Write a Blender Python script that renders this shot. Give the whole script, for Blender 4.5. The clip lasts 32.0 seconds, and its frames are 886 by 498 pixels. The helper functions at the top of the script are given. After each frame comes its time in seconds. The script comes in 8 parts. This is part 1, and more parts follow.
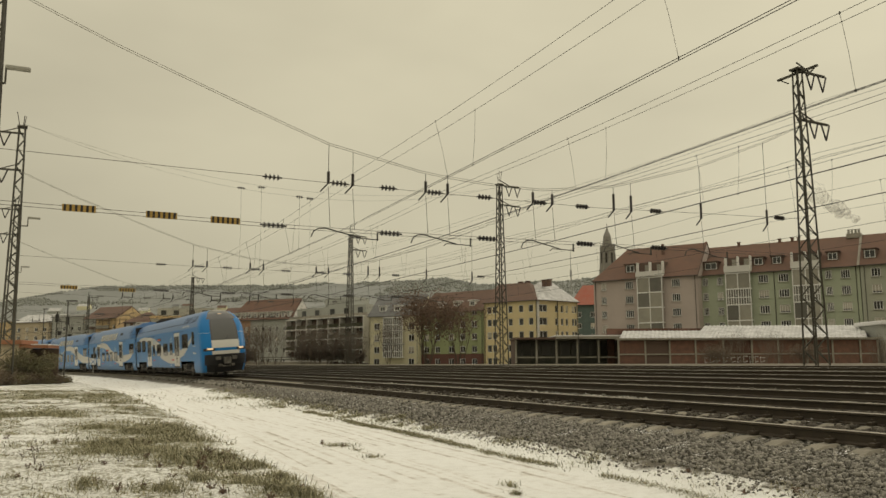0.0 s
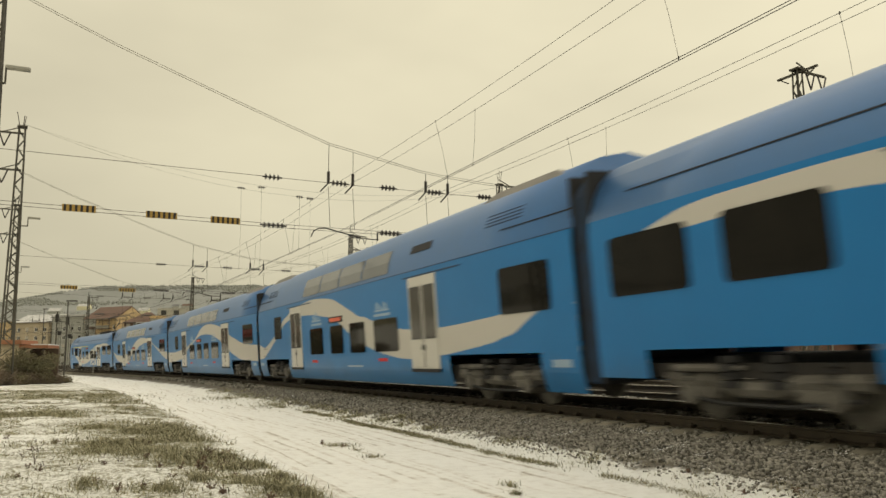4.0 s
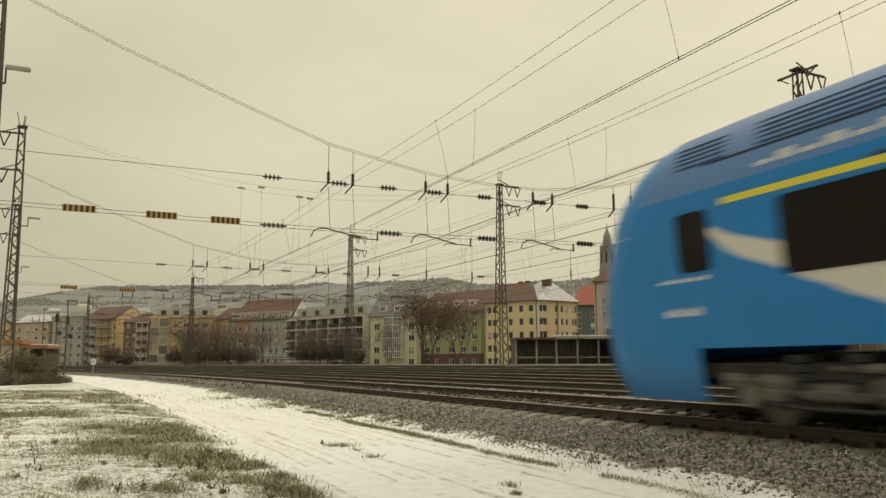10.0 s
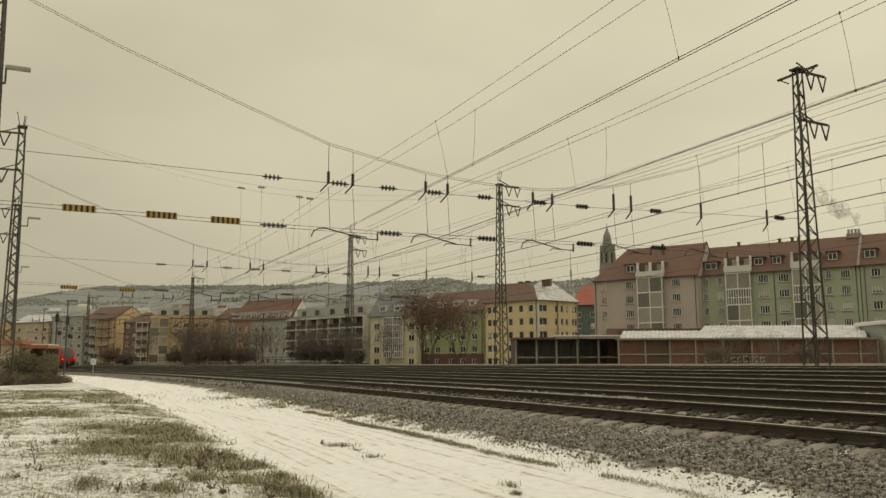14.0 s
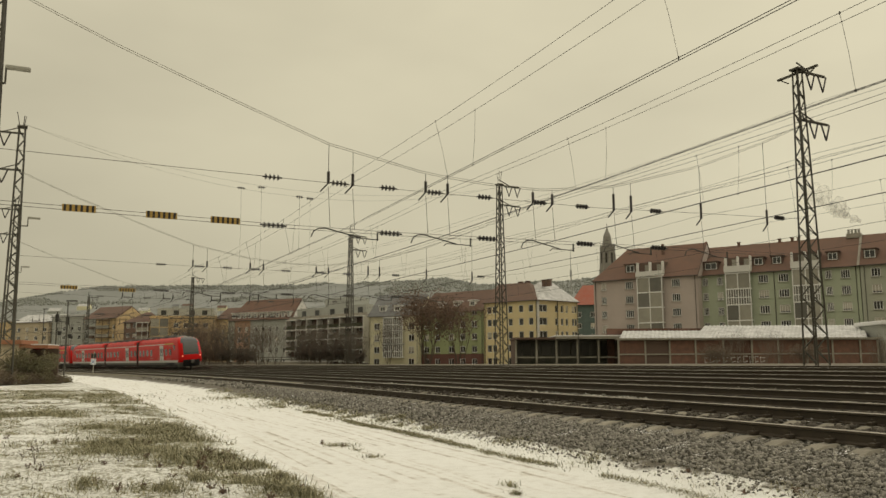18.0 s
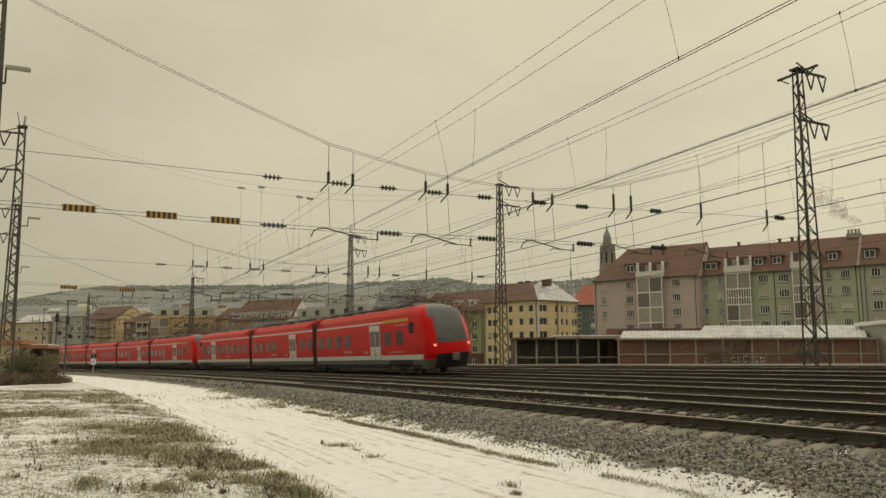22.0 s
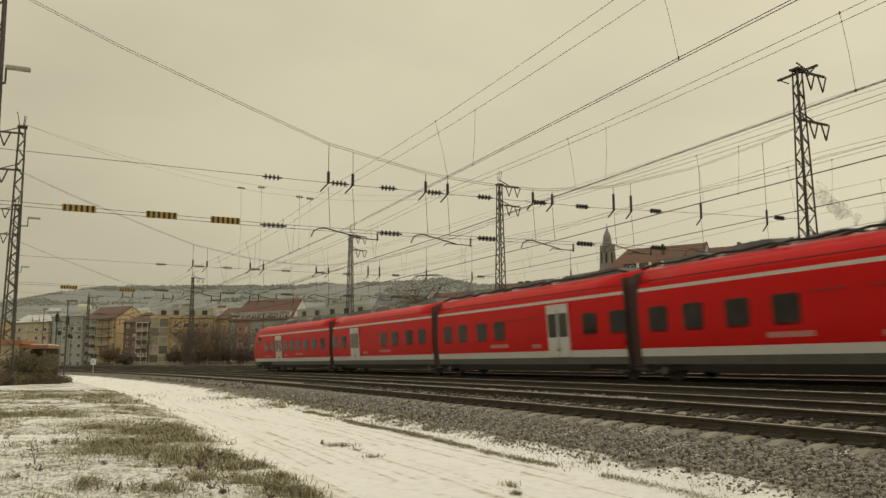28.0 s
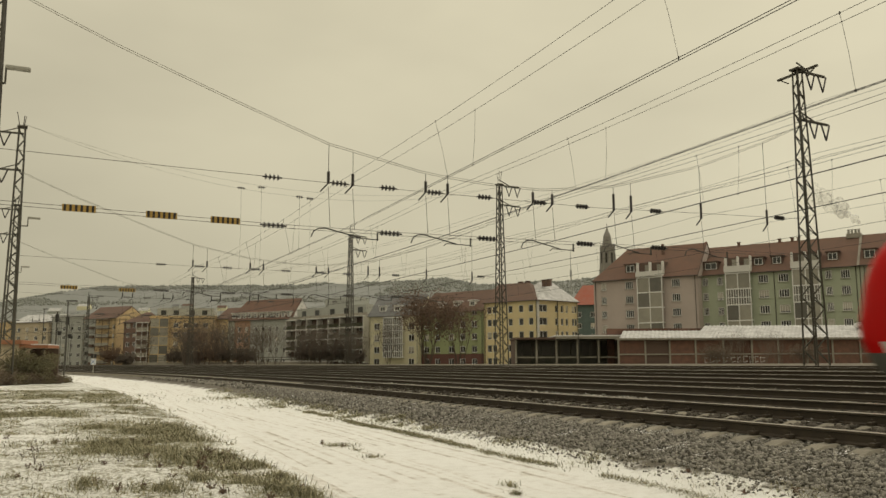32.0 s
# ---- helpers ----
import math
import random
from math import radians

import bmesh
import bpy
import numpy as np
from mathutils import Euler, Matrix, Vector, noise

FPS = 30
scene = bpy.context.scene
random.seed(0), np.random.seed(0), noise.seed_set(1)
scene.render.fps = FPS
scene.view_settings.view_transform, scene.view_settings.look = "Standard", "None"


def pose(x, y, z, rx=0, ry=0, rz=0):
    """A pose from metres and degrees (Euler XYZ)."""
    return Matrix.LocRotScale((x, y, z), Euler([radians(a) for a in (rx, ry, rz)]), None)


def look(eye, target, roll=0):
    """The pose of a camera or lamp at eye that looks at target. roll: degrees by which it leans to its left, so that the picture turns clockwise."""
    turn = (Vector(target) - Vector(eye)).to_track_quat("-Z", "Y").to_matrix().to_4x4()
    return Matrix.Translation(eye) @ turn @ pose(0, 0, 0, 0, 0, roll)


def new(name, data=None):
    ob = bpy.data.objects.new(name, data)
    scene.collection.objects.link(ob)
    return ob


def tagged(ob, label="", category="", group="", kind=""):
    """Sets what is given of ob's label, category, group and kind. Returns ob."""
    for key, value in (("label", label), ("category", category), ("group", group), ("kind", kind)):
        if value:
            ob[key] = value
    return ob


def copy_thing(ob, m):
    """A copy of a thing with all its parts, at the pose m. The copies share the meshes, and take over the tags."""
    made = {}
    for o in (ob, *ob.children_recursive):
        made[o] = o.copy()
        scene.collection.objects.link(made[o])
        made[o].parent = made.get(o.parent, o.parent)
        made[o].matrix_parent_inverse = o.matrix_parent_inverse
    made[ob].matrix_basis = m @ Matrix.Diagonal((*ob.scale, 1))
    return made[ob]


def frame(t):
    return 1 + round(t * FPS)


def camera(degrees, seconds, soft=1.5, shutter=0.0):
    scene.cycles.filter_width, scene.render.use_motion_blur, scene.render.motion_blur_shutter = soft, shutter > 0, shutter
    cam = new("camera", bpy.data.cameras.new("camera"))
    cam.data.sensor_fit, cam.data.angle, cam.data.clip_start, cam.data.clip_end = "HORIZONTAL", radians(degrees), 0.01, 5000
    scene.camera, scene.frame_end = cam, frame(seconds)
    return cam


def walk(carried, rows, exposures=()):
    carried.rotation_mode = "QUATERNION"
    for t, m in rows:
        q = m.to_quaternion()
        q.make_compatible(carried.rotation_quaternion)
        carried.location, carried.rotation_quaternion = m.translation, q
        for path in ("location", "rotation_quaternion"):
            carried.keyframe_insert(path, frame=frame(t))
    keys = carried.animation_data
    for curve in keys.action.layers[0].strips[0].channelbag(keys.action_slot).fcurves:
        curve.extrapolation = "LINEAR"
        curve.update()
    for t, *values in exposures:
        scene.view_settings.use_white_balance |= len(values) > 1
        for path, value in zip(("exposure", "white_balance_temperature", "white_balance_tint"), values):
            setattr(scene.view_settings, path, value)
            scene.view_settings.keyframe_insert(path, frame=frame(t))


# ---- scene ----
# The camera stands on a tripod beside a snowy path. Metres; z = 0 is the rail head of the nearest track.
EYE_Z = 0.758
cam = camera(57.7, 32.0, soft=1.5, shutter=0.5)
EYE = pose(0, 0, EYE_Z, 90 + 8.083, 0, 0) @ pose(0, 0, 0, 0, 0, -0.218)
walk(cam, [(0.0, EYE), (32.0, EYE)],
     exposures=[(0, -0.05), (1.5, -0.05), (2.3, 0.0), (3.0, 0.19), (3.5, 0.28), (6.0, 0.27), (9.0, 0.27), (9.8, 0.23), (10.5, 0.08),
                (11.5, 0.0), (13.0, 0.0), (32.0, 0.0)])

# ---- the line of the tracks: s runs along the nearest track in the trains' direction, o is the distance to its far side ----
_g = np.arange(-700.0, 700.1, 0.5)
_k = np.where(_g < -35, -0.00203, -0.00157)
_k = np.where((_g < -270) | (_g > 70), 0.0, _k)
_a = np.cumsum(_k) * 0.5
_a += radians(22.858) - np.interp(0, _g, _a)
_lx, _ly = np.cumsum(np.sin(_a)) * 0.5, np.cumsum(-np.cos(_a)) * 0.5
_lx += 7.309 - np.interp(0, _g, _lx)
_ly += 6.0 - np.interp(0, _g, _ly)


def line(s, o=0.0):
    """Plan place and heading of the point at s along the line and o across it."""
    a = float(np.interp(s, _g, _a))
    return (float(np.interp(s, _g, _lx)) + o * math.cos(a), float(np.interp(s, _g, _ly)) + o * math.sin(a), a)


def across(X, Y):
    """The distance o of plan points from the line, for arrays."""
    sel = slice(0, len(_g), 4)
    gx, gy, ga = _lx[sel], _ly[sel], _a[sel]
    out = np.empty(len(X))
    for i in range(0, len(X), 4000):
        x, y = X[i:i + 4000, None], Y[i:i + 4000, None]
        j = np.argmin((x - gx) ** 2 + (y - gy) ** 2, axis=1)
        out[i:i + 4000] = (x[:, 0] - gx[j]) * np.cos(ga[j]) + (y[:, 0] - gy[j]) * np.sin(ga[j])
    return out


def along_line(X, Y):
    """The distance s along the line of plan points, for arrays."""
    sel = slice(0, len(_g), 4)
    gx, gy, gs = _lx[sel], _ly[sel], _g[sel]
    out = np.empty(len(X))
    for i in range(0, len(X), 4000):
        x, y = X[i:i + 4000, None], Y[i:i + 4000, None]
        out[i:i + 4000] = gs[np.argmin((x - gx) ** 2 + (y - gy) ** 2, axis=1)]
    return out


# offset and rail height of the six tracks
TRACKS = [(0.0, 0.0), (4.39, 0.078), (10.66, 0.15), (14.6, 0.36), (18.6, 0.46), (22.8, 0.52)]
CANT = 0.109
TRAVEL_BLUE = [(0, -75.4), (1, -59.2), (2, -42.8), (3, -25.85), (5.5, 16.3), (7, 42.7), (8, 60.2), (8.5, 69.0), (9, 77.9), (9.4, 85.1), (10, 96.0)]


# ---- light: a bright, thin, warm overcast ----
world = bpy.data.worlds.new("sky")
scene.world = world
world.use_nodes = True
nt = world.node_tree
nt.nodes.clear()
out = nt.nodes.new("ShaderNodeOutputWorld")
bg = nt.nodes.new("ShaderNodeBackground")
sky = nt.nodes.new("ShaderNodeTexSky")
sky.sky_type, sky.sun_disc = "NISHITA", False
sky.sun_elevation, sky.sun_rotation = radians(22), radians(60)
tc = nt.nodes.new("ShaderNodeTexCoord")
mapn = nt.nodes.new("ShaderNodeMapping")
mapn.inputs["Scale"].default_value = (1.3, 1.3, 3.2)
clouds = nt.nodes.new("ShaderNodeTexNoise")
clouds.inputs["Scale"].default_value, clouds.inputs["Detail"].default_value = 1.4, 4
ramp = nt.nodes.new("ShaderNodeValToRGB")
ramp.color_ramp.elements[0].position, ramp.color_ramp.elements[1].position = 0.3, 0.72
ramp.color_ramp.elements[0].color = (5.45, 4.95, 3.5, 1)
ramp.color_ramp.elements[1].color = (6.9, 6.3, 4.45, 1)
# the veil is brighter towards the hidden sun
sep = nt.nodes.new("ShaderNodeVectorMath")
sep.operation = "DOT_PRODUCT"
sep.inputs[1].default_value = (0.227, 0.10, 0.616)
rng = nt.nodes.new("ShaderNodeMapRange")
rng.inputs["From Min"].default_value, rng.inputs["From Max"].default_value = -0.015, 0.415
rng.inputs["To Min"].default_value, rng.inputs["To Max"].default_value = 0.72, 1.15
mul = nt.nodes.new("ShaderNodeVectorMath")
mul.operation = "SCALE"
# an overcast sky is brightest overhead
upz = nt.nodes.new("ShaderNodeSeparateXYZ")
zen = nt.nodes.new("ShaderNodeMapRange")
zen.inputs["From Min"].default_value, zen.inputs["From Max"].default_value = 0.42, 1.0
zen.inputs["To Min"].default_value, zen.inputs["To Max"].default_value = 1.0, 1.78
zen_b = nt.nodes.new("ShaderNodeMath")
zen_b.operation, zen_b.inputs[1].default_value = "POWER", 1.35
tint = nt.nodes.new("ShaderNodeCombineXYZ")
mul2 = nt.nodes.new("ShaderNodeVectorMath")
mul2.operation = "MULTIPLY"
mix = nt.nodes.new("ShaderNodeMix")
mix.data_type = "RGBA"
mix.inputs["Factor"].default_value = 0.97
nt.links.new(tc.outputs["Generated"], mapn.inputs["Vector"])
nt.links.new(mapn.outputs["Vector"], clouds.inputs["Vector"])
nt.links.new(clouds.outputs["Fac"], ramp.inputs["Fac"])
nt.links.new(tc.outputs["Generated"], sep.inputs[0])
nt.links.new(sep.outputs["Value"], rng.inputs["Value"])
nt.links.new(ramp.outputs["Color"], mul.inputs[0])
nt.links.new(rng.outputs["Result"], mul.inputs["Scale"])
nt.links.new(sky.outputs["Color"], mix.inputs[6])
nt.links.new(tc.outputs["Generated"], upz.inputs[0])
nt.links.new(upz.outputs["Z"], zen.inputs["Value"])
nt.links.new(mul.outputs["Vector"], mul2.inputs[0])
nt.links.new(zen.outputs["Result"], zen_b.inputs[0])
nt.links.new(zen.outputs["Result"], tint.inputs[0])
nt.links.new(zen.outputs["Result"], tint.inputs[1])
nt.links.new(zen_b.outputs[0], tint.inputs[2])
nt.links.new(tint.outputs[0], mul2.inputs[1])
nt.links.new(mul2.outputs["Vector"], mix.inputs[7])
nt.links.new(mix.outputs[2], bg.inputs["Color"])
bg.inputs["Strength"].default_value = 0.1
nt.links.new(bg.outputs["Background"], out.inputs["Surface"])

sun_data = bpy.data.lights.new("sun", "SUN")
sun_data.energy, sun_data.angle, sun_data.color = 0.5, radians(25), (1.0, 0.94, 0.84)
sun = new("sun", sun_data)
sun.matrix_basis = look((0, 0, 0), (-0.78, -0.45, -0.44))
scene.view_settings.exposure = 0.0


# ---- materials ----
def shader(name, color, rough=0.8, metal=0.0, second=None, scale=3.0, amount=0.35, bump=0.0, bump_scale=40.0, random_tint=0.0, spec=0.5, coords="Object"):
    """A surface of one colour with stains at two scales, fine relief and, for pieces, a tint of each piece's own."""
    m = bpy.data.materials.new(name)
    m.use_nodes = True
    t = m.node_tree
    b = t.nodes["Principled BSDF"]
    b.inputs["Roughness"].default_value, b.inputs["Metallic"].default_value = rough, metal
    b.inputs["Specular IOR Level"].default_value = spec
    c = t.nodes.new("ShaderNodeTexCoord")
    src = c.outputs[coords]
    n1, n2 = t.nodes.new("ShaderNodeTexNoise"), t.nodes.new("ShaderNodeTexNoise")
    n1.inputs["Scale"].default_value, n1.inputs["Detail"].default_value = scale, 5
    n2.inputs["Scale"].default_value, n2.inputs["Detail"].default_value = scale * 9, 3
    t.links.new(src, n1.inputs["Vector"])
    t.links.new(src, n2.inputs["Vector"])
    add = t.nodes.new("ShaderNodeMath")
    add.operation = "MULTIPLY_ADD"
    add.inputs[1].default_value = 0.4
    t.links.new(n2.outputs["Fac"], add.inputs[0])
    t.links.new(n1.outputs["Fac"], add.inputs[2])
    r = t.nodes.new("ShaderNodeMapRange")
    r.inputs["From Min"].default_value, r.inputs["From Max"].default_value = 0.45, 0.95
    r.inputs["To Min"].default_value, r.inputs["To Max"].default_value = 0.0, amount
    t.links.new(add.outputs["Value"], r.inputs["Value"])
    mx = t.nodes.new("ShaderNodeMix")
    mx.data_type = "RGBA"
    mx.inputs[6].default_value = (*color, 1)
    mx.inputs[7].default_value = (*(second or tuple(v * 0.55 for v in color)), 1)
    t.links.new(r.outputs["Result"], mx.inputs["Factor"])
    col = mx.outputs[2]
    if random_tint:
        oi = t.nodes.new("ShaderNodeObjectInfo")
        rr = t.nodes.new("ShaderNodeMapRange")
        rr.inputs["To Min"].default_value, rr.inputs["To Max"].default_value = 1 - random_tint, 1 + random_tint
        t.links.new(oi.outputs["Random"], rr.inputs["Value"])
        sc = t.nodes.new("ShaderNodeVectorMath")
        sc.operation = "SCALE"
        t.links.new(col, sc.inputs[0])
        t.links.new(rr.outputs["Result"], sc.inputs["Scale"])
        col = sc.outputs["Vector"]
    t.links.new(col, b.inputs["Base Color"])
    if bump:
        n3 = t.nodes.new("ShaderNodeTexNoise")
        n3.inputs["Scale"].default_value, n3.inputs["Detail"].default_value = bump_scale, 4
        t.links.new(src, n3.inputs["Vector"])
        bp = t.nodes.new("ShaderNodeBump")
        bp.inputs["Strength"].default_value, bp.inputs["Distance"].default_value = bump, 0.02
        t.links.new(n3.outputs["Fac"], bp.inputs["Height"])
        t.links.new(bp.outputs["Normal"], b.inputs["Normal"])
    return m


def glow(name, color, strength):
    m = bpy.data.materials.new(name)
    m.use_nodes = True
    b = m.node_tree.nodes["Principled BSDF"]
    b.inputs["Base Color"].default_value = (*color, 1)
    b.inputs["Emission Color"].default_value = (*color, 1)
    b.inputs["Emission Strength"].default_value = strength
    return m


STEEL = shader("galvanised_steel", (0.075, 0.072, 0.062), 0.6, 0.3, (0.05, 0.045, 0.035), 2, 0.6)
MAST_STEEL = shader("weathered_mast_paint", (0.075, 0.072, 0.055), 0.75, 0.0, (0.05, 0.042, 0.028), 1.5, 0.7)
WIRE = shader("dark_copper_wire", (0.035, 0.032, 0.026), 0.6, 0.3, None, 3, 0.3)
SPAN_WIRE = shader("grey_steel_cable", (0.22, 0.21, 0.175), 0.6, 0.4, None, 3, 0.3)
INSULATOR = shader("dark_glazed_insulator", (0.028, 0.022, 0.018), 0.3, 0, None, 6, 0.3)
BOARD_YELLOW = shader("faded_yellow_board", (0.42, 0.27, 0.055), 0.6, 0, (0.28, 0.18, 0.05), 3, 0.5)
BOARD_BLACK = shader("black_board_paint", (0.02, 0.018, 0.015), 0.6, 0, None, 3, 0.3)
RAIL_SIDE = shader("rusty_rail_steel", (0.058, 0.044, 0.026), 0.75, 0.1, (0.03, 0.023, 0.016), 5, 0.7, 0.3, 60)
RAIL_HEAD = shader("polished_rail_head", (0.52, 0.49, 0.42), 0.28, 0.9, (0.18, 0.14, 0.10), 4, 0.6)
SLEEPER = shader("weathered_concrete_sleeper", (0.35, 0.325, 0.255), 0.9, 0, (0.15, 0.135, 0.10), 4, 0.7, 0.5, 50, 0.15)


# ---- small mesh helpers ----
def bm_box(bm, c, size, m=None, bevel=0.0):
    r = bmesh.ops.create_cube(bm, size=1.0, matrix=(m or Matrix()) @ Matrix.Translation(c) @ Matrix.Diagonal((*size, 1)))
    if bevel:
        es = list({e for v in r["verts"] for e in v.link_edges})
        bmesh.ops.bevel(bm, geom=es, offset=bevel, segments=2, affect="EDGES", profile=0.6)
    return r["verts"]


def bm_bar(bm, p, q, w, h=None, sides=4):
    """A straight bar from p to q; square section w x h, or a tube of width w."""
    p, q = Vector(p), Vector(q)
    d = q - p
    m = Matrix.Translation((p + q) / 2) @ d.to_track_quat("Z", "Y").to_matrix().to_4x4()
    if sides == 4:
        bmesh.ops.create_cube(bm, size=1.0, matrix=m @ Matrix.Diagonal((w, h or w, d.length, 1)))
    else:
        bmesh.ops.create_cone(bm, cap_ends=True, segments=sides, radius1=w / 2, radius2=(h or w) / 2, depth=d.length, matrix=m)


def bm_tube(bm, pts, w, sides=4):
    """A tube along a line of points, in one mesh."""
    rings = []
    n = len(pts)
    for i, p in enumerate(pts):
        d = Vector(pts[min(i + 1, n - 1)]) - Vector(pts[max(i - 1, 0)])
        qd = d.to_track_quat("Z", "Y")
        rings.append([bm.verts.new(Vector(p) + qd @ Vector((math.cos(a) * w / 2, math.sin(a) * w / 2, 0)))
                      for a in (2 * math.pi * j / sides for j in range(sides))])
    for a, b in zip(rings, rings[1:]):
        for j in range(sides):
            bm.faces.new((a[j], a[(j + 1) % sides], b[(j + 1) % sides], b[j]))


def mesh_of(name, bm, material, smooth=False):
    me = bpy.data.meshes.new(name)
    bmesh.ops.recalc_face_normals(bm, faces=bm.faces)
    bm.to_mesh(me)
    bm.free()
    for m in (material if isinstance(material, (list, tuple)) else [material]):
        me.materials.append(m)
    if smooth:
        for p in me.polygons:
            p.use_smooth = True
    return me


def part(name, bm, material, parent=None, label="", smooth=False):
    ob = new(name, mesh_of(name, bm, material, smooth))
    if parent:
        ob.parent = parent
    return tagged(ob, label)


def piece(name, me, parent, m=None):
    """One more object on a shared mesh, under its thing."""
    ob = new(name, me)
    ob.parent = parent
    if m is not None:
        ob.matrix_basis = m
    return ob


def thing(name, m, label, category, group=""):
    e = new(name)
    e.empty_display_size = 0.3
    e.matrix_basis = m
    return tagged(e, label, category, group)


def bm_from(fn):
    bm = bmesh.new()
    fn(bm)
    return bm


# ---- ground: snowy verge and path, ballast bed, yard and the land behind it in one sheet ----
def height_at(o):
    """Height of the ground by its distance across the line."""
    return np.interp(o, [-60, -12, -7.2, -6.4, -4.6, -3.6, -2.9, -1.75, -1.2, -0.9, 0.9, 2.6, 3.4, 5.3, 7.0, 9.6, 11.6, 12.4, 13.6, 24.0, 27.0, 60, 200],
                     [-0.5, -0.52, -0.60, -0.68, -0.68, -0.66, -0.60, -0.36, -0.305, -0.26, -0.13, -0.13, -0.16, -0.05, -0.06, -0.08, 0.03, 0.06, 0.17, 0.36, 0.58, 0.60, 0.4])


# places of thick grass: distance along and across the line, radius and number of blades
TUFTS = [(-15.0, -8.25, 1.3, 3000), (-12.2, -8.7, 1.2, 3200), (-11.0, -8.3, 0.9, 2600), (-10.0, -7.75, 0.7, 2000), (-9.8, -7.3, 0.5, 1100), (-12.5, -7.8, 0.9, 2200), (-7.5, -7.9, 0.32, 1100), (-7.0, -7.45, 0.4, 1500),
         (-6.5, -7.15, 0.45, 1800), (-15.5, -7.4, 0.7, 900), (-23.5, -7.8, 1.5, 900), (-36.0, -7.9, 3.0, 900), (-36.0, -10.0, 3.0, 900), (-21.5, -9.9, 1.6, 1700), (-21.5, -11.0, 1.2, 900), (-16.5, -8.8, 1.2, 1500),
         (-8.5, -7.35, 0.4, 700), (-8.0, -9.9, 0.5, 500), (-7.5, -9.1, 0.4, 400), (-6.9, -8.3, 0.45, 600),
         (-11.5, -4.95, 0.35, 160), (-6.1, -4.5, 0.12, 110), (-17.5, -3.0, 0.8, 420), (-25.0, -3.1, 1.6, 700), (-7.0, -2.75, 0.8, 300), (-4.6, -2.9, 0.5, 200),
         (-3.4, -2.7, 0.5, 160), (-9.6, -2.6, 0.5, 360), (-13.0, -2.7, 0.5, 260), (-32.0, -3.4, 2.4, 700), (-28.0, -8.0, 1.4, 800),
         (-19.0, -2.75, 0.5, 420), (-17.4, -2.7, 0.4, 300), (-15.6, -2.7, 0.55, 480), (-14.2, -2.85, 0.35, 260), (-15.4, -2.35, 0.35, 420), (-21.5, -2.6, 0.8, 420), (-13.4, -7.5, 0.8, 1900), (-14.6, -7.9, 0.8, 1800),
         (-16.2, -7.5, 0.7, 1300), (-11.6, -5.1, 0.25, 130), (-9.6, -5.05, 0.22, 120), (-10.6, -5.0, 0.2, 70), (-5.5, -4.75, 0.09, 120), (-7.4, -6.95, 0.3, 900), (-8.8, -7.0, 0.3, 800), (-6.1, -6.95, 0.25, 800)]


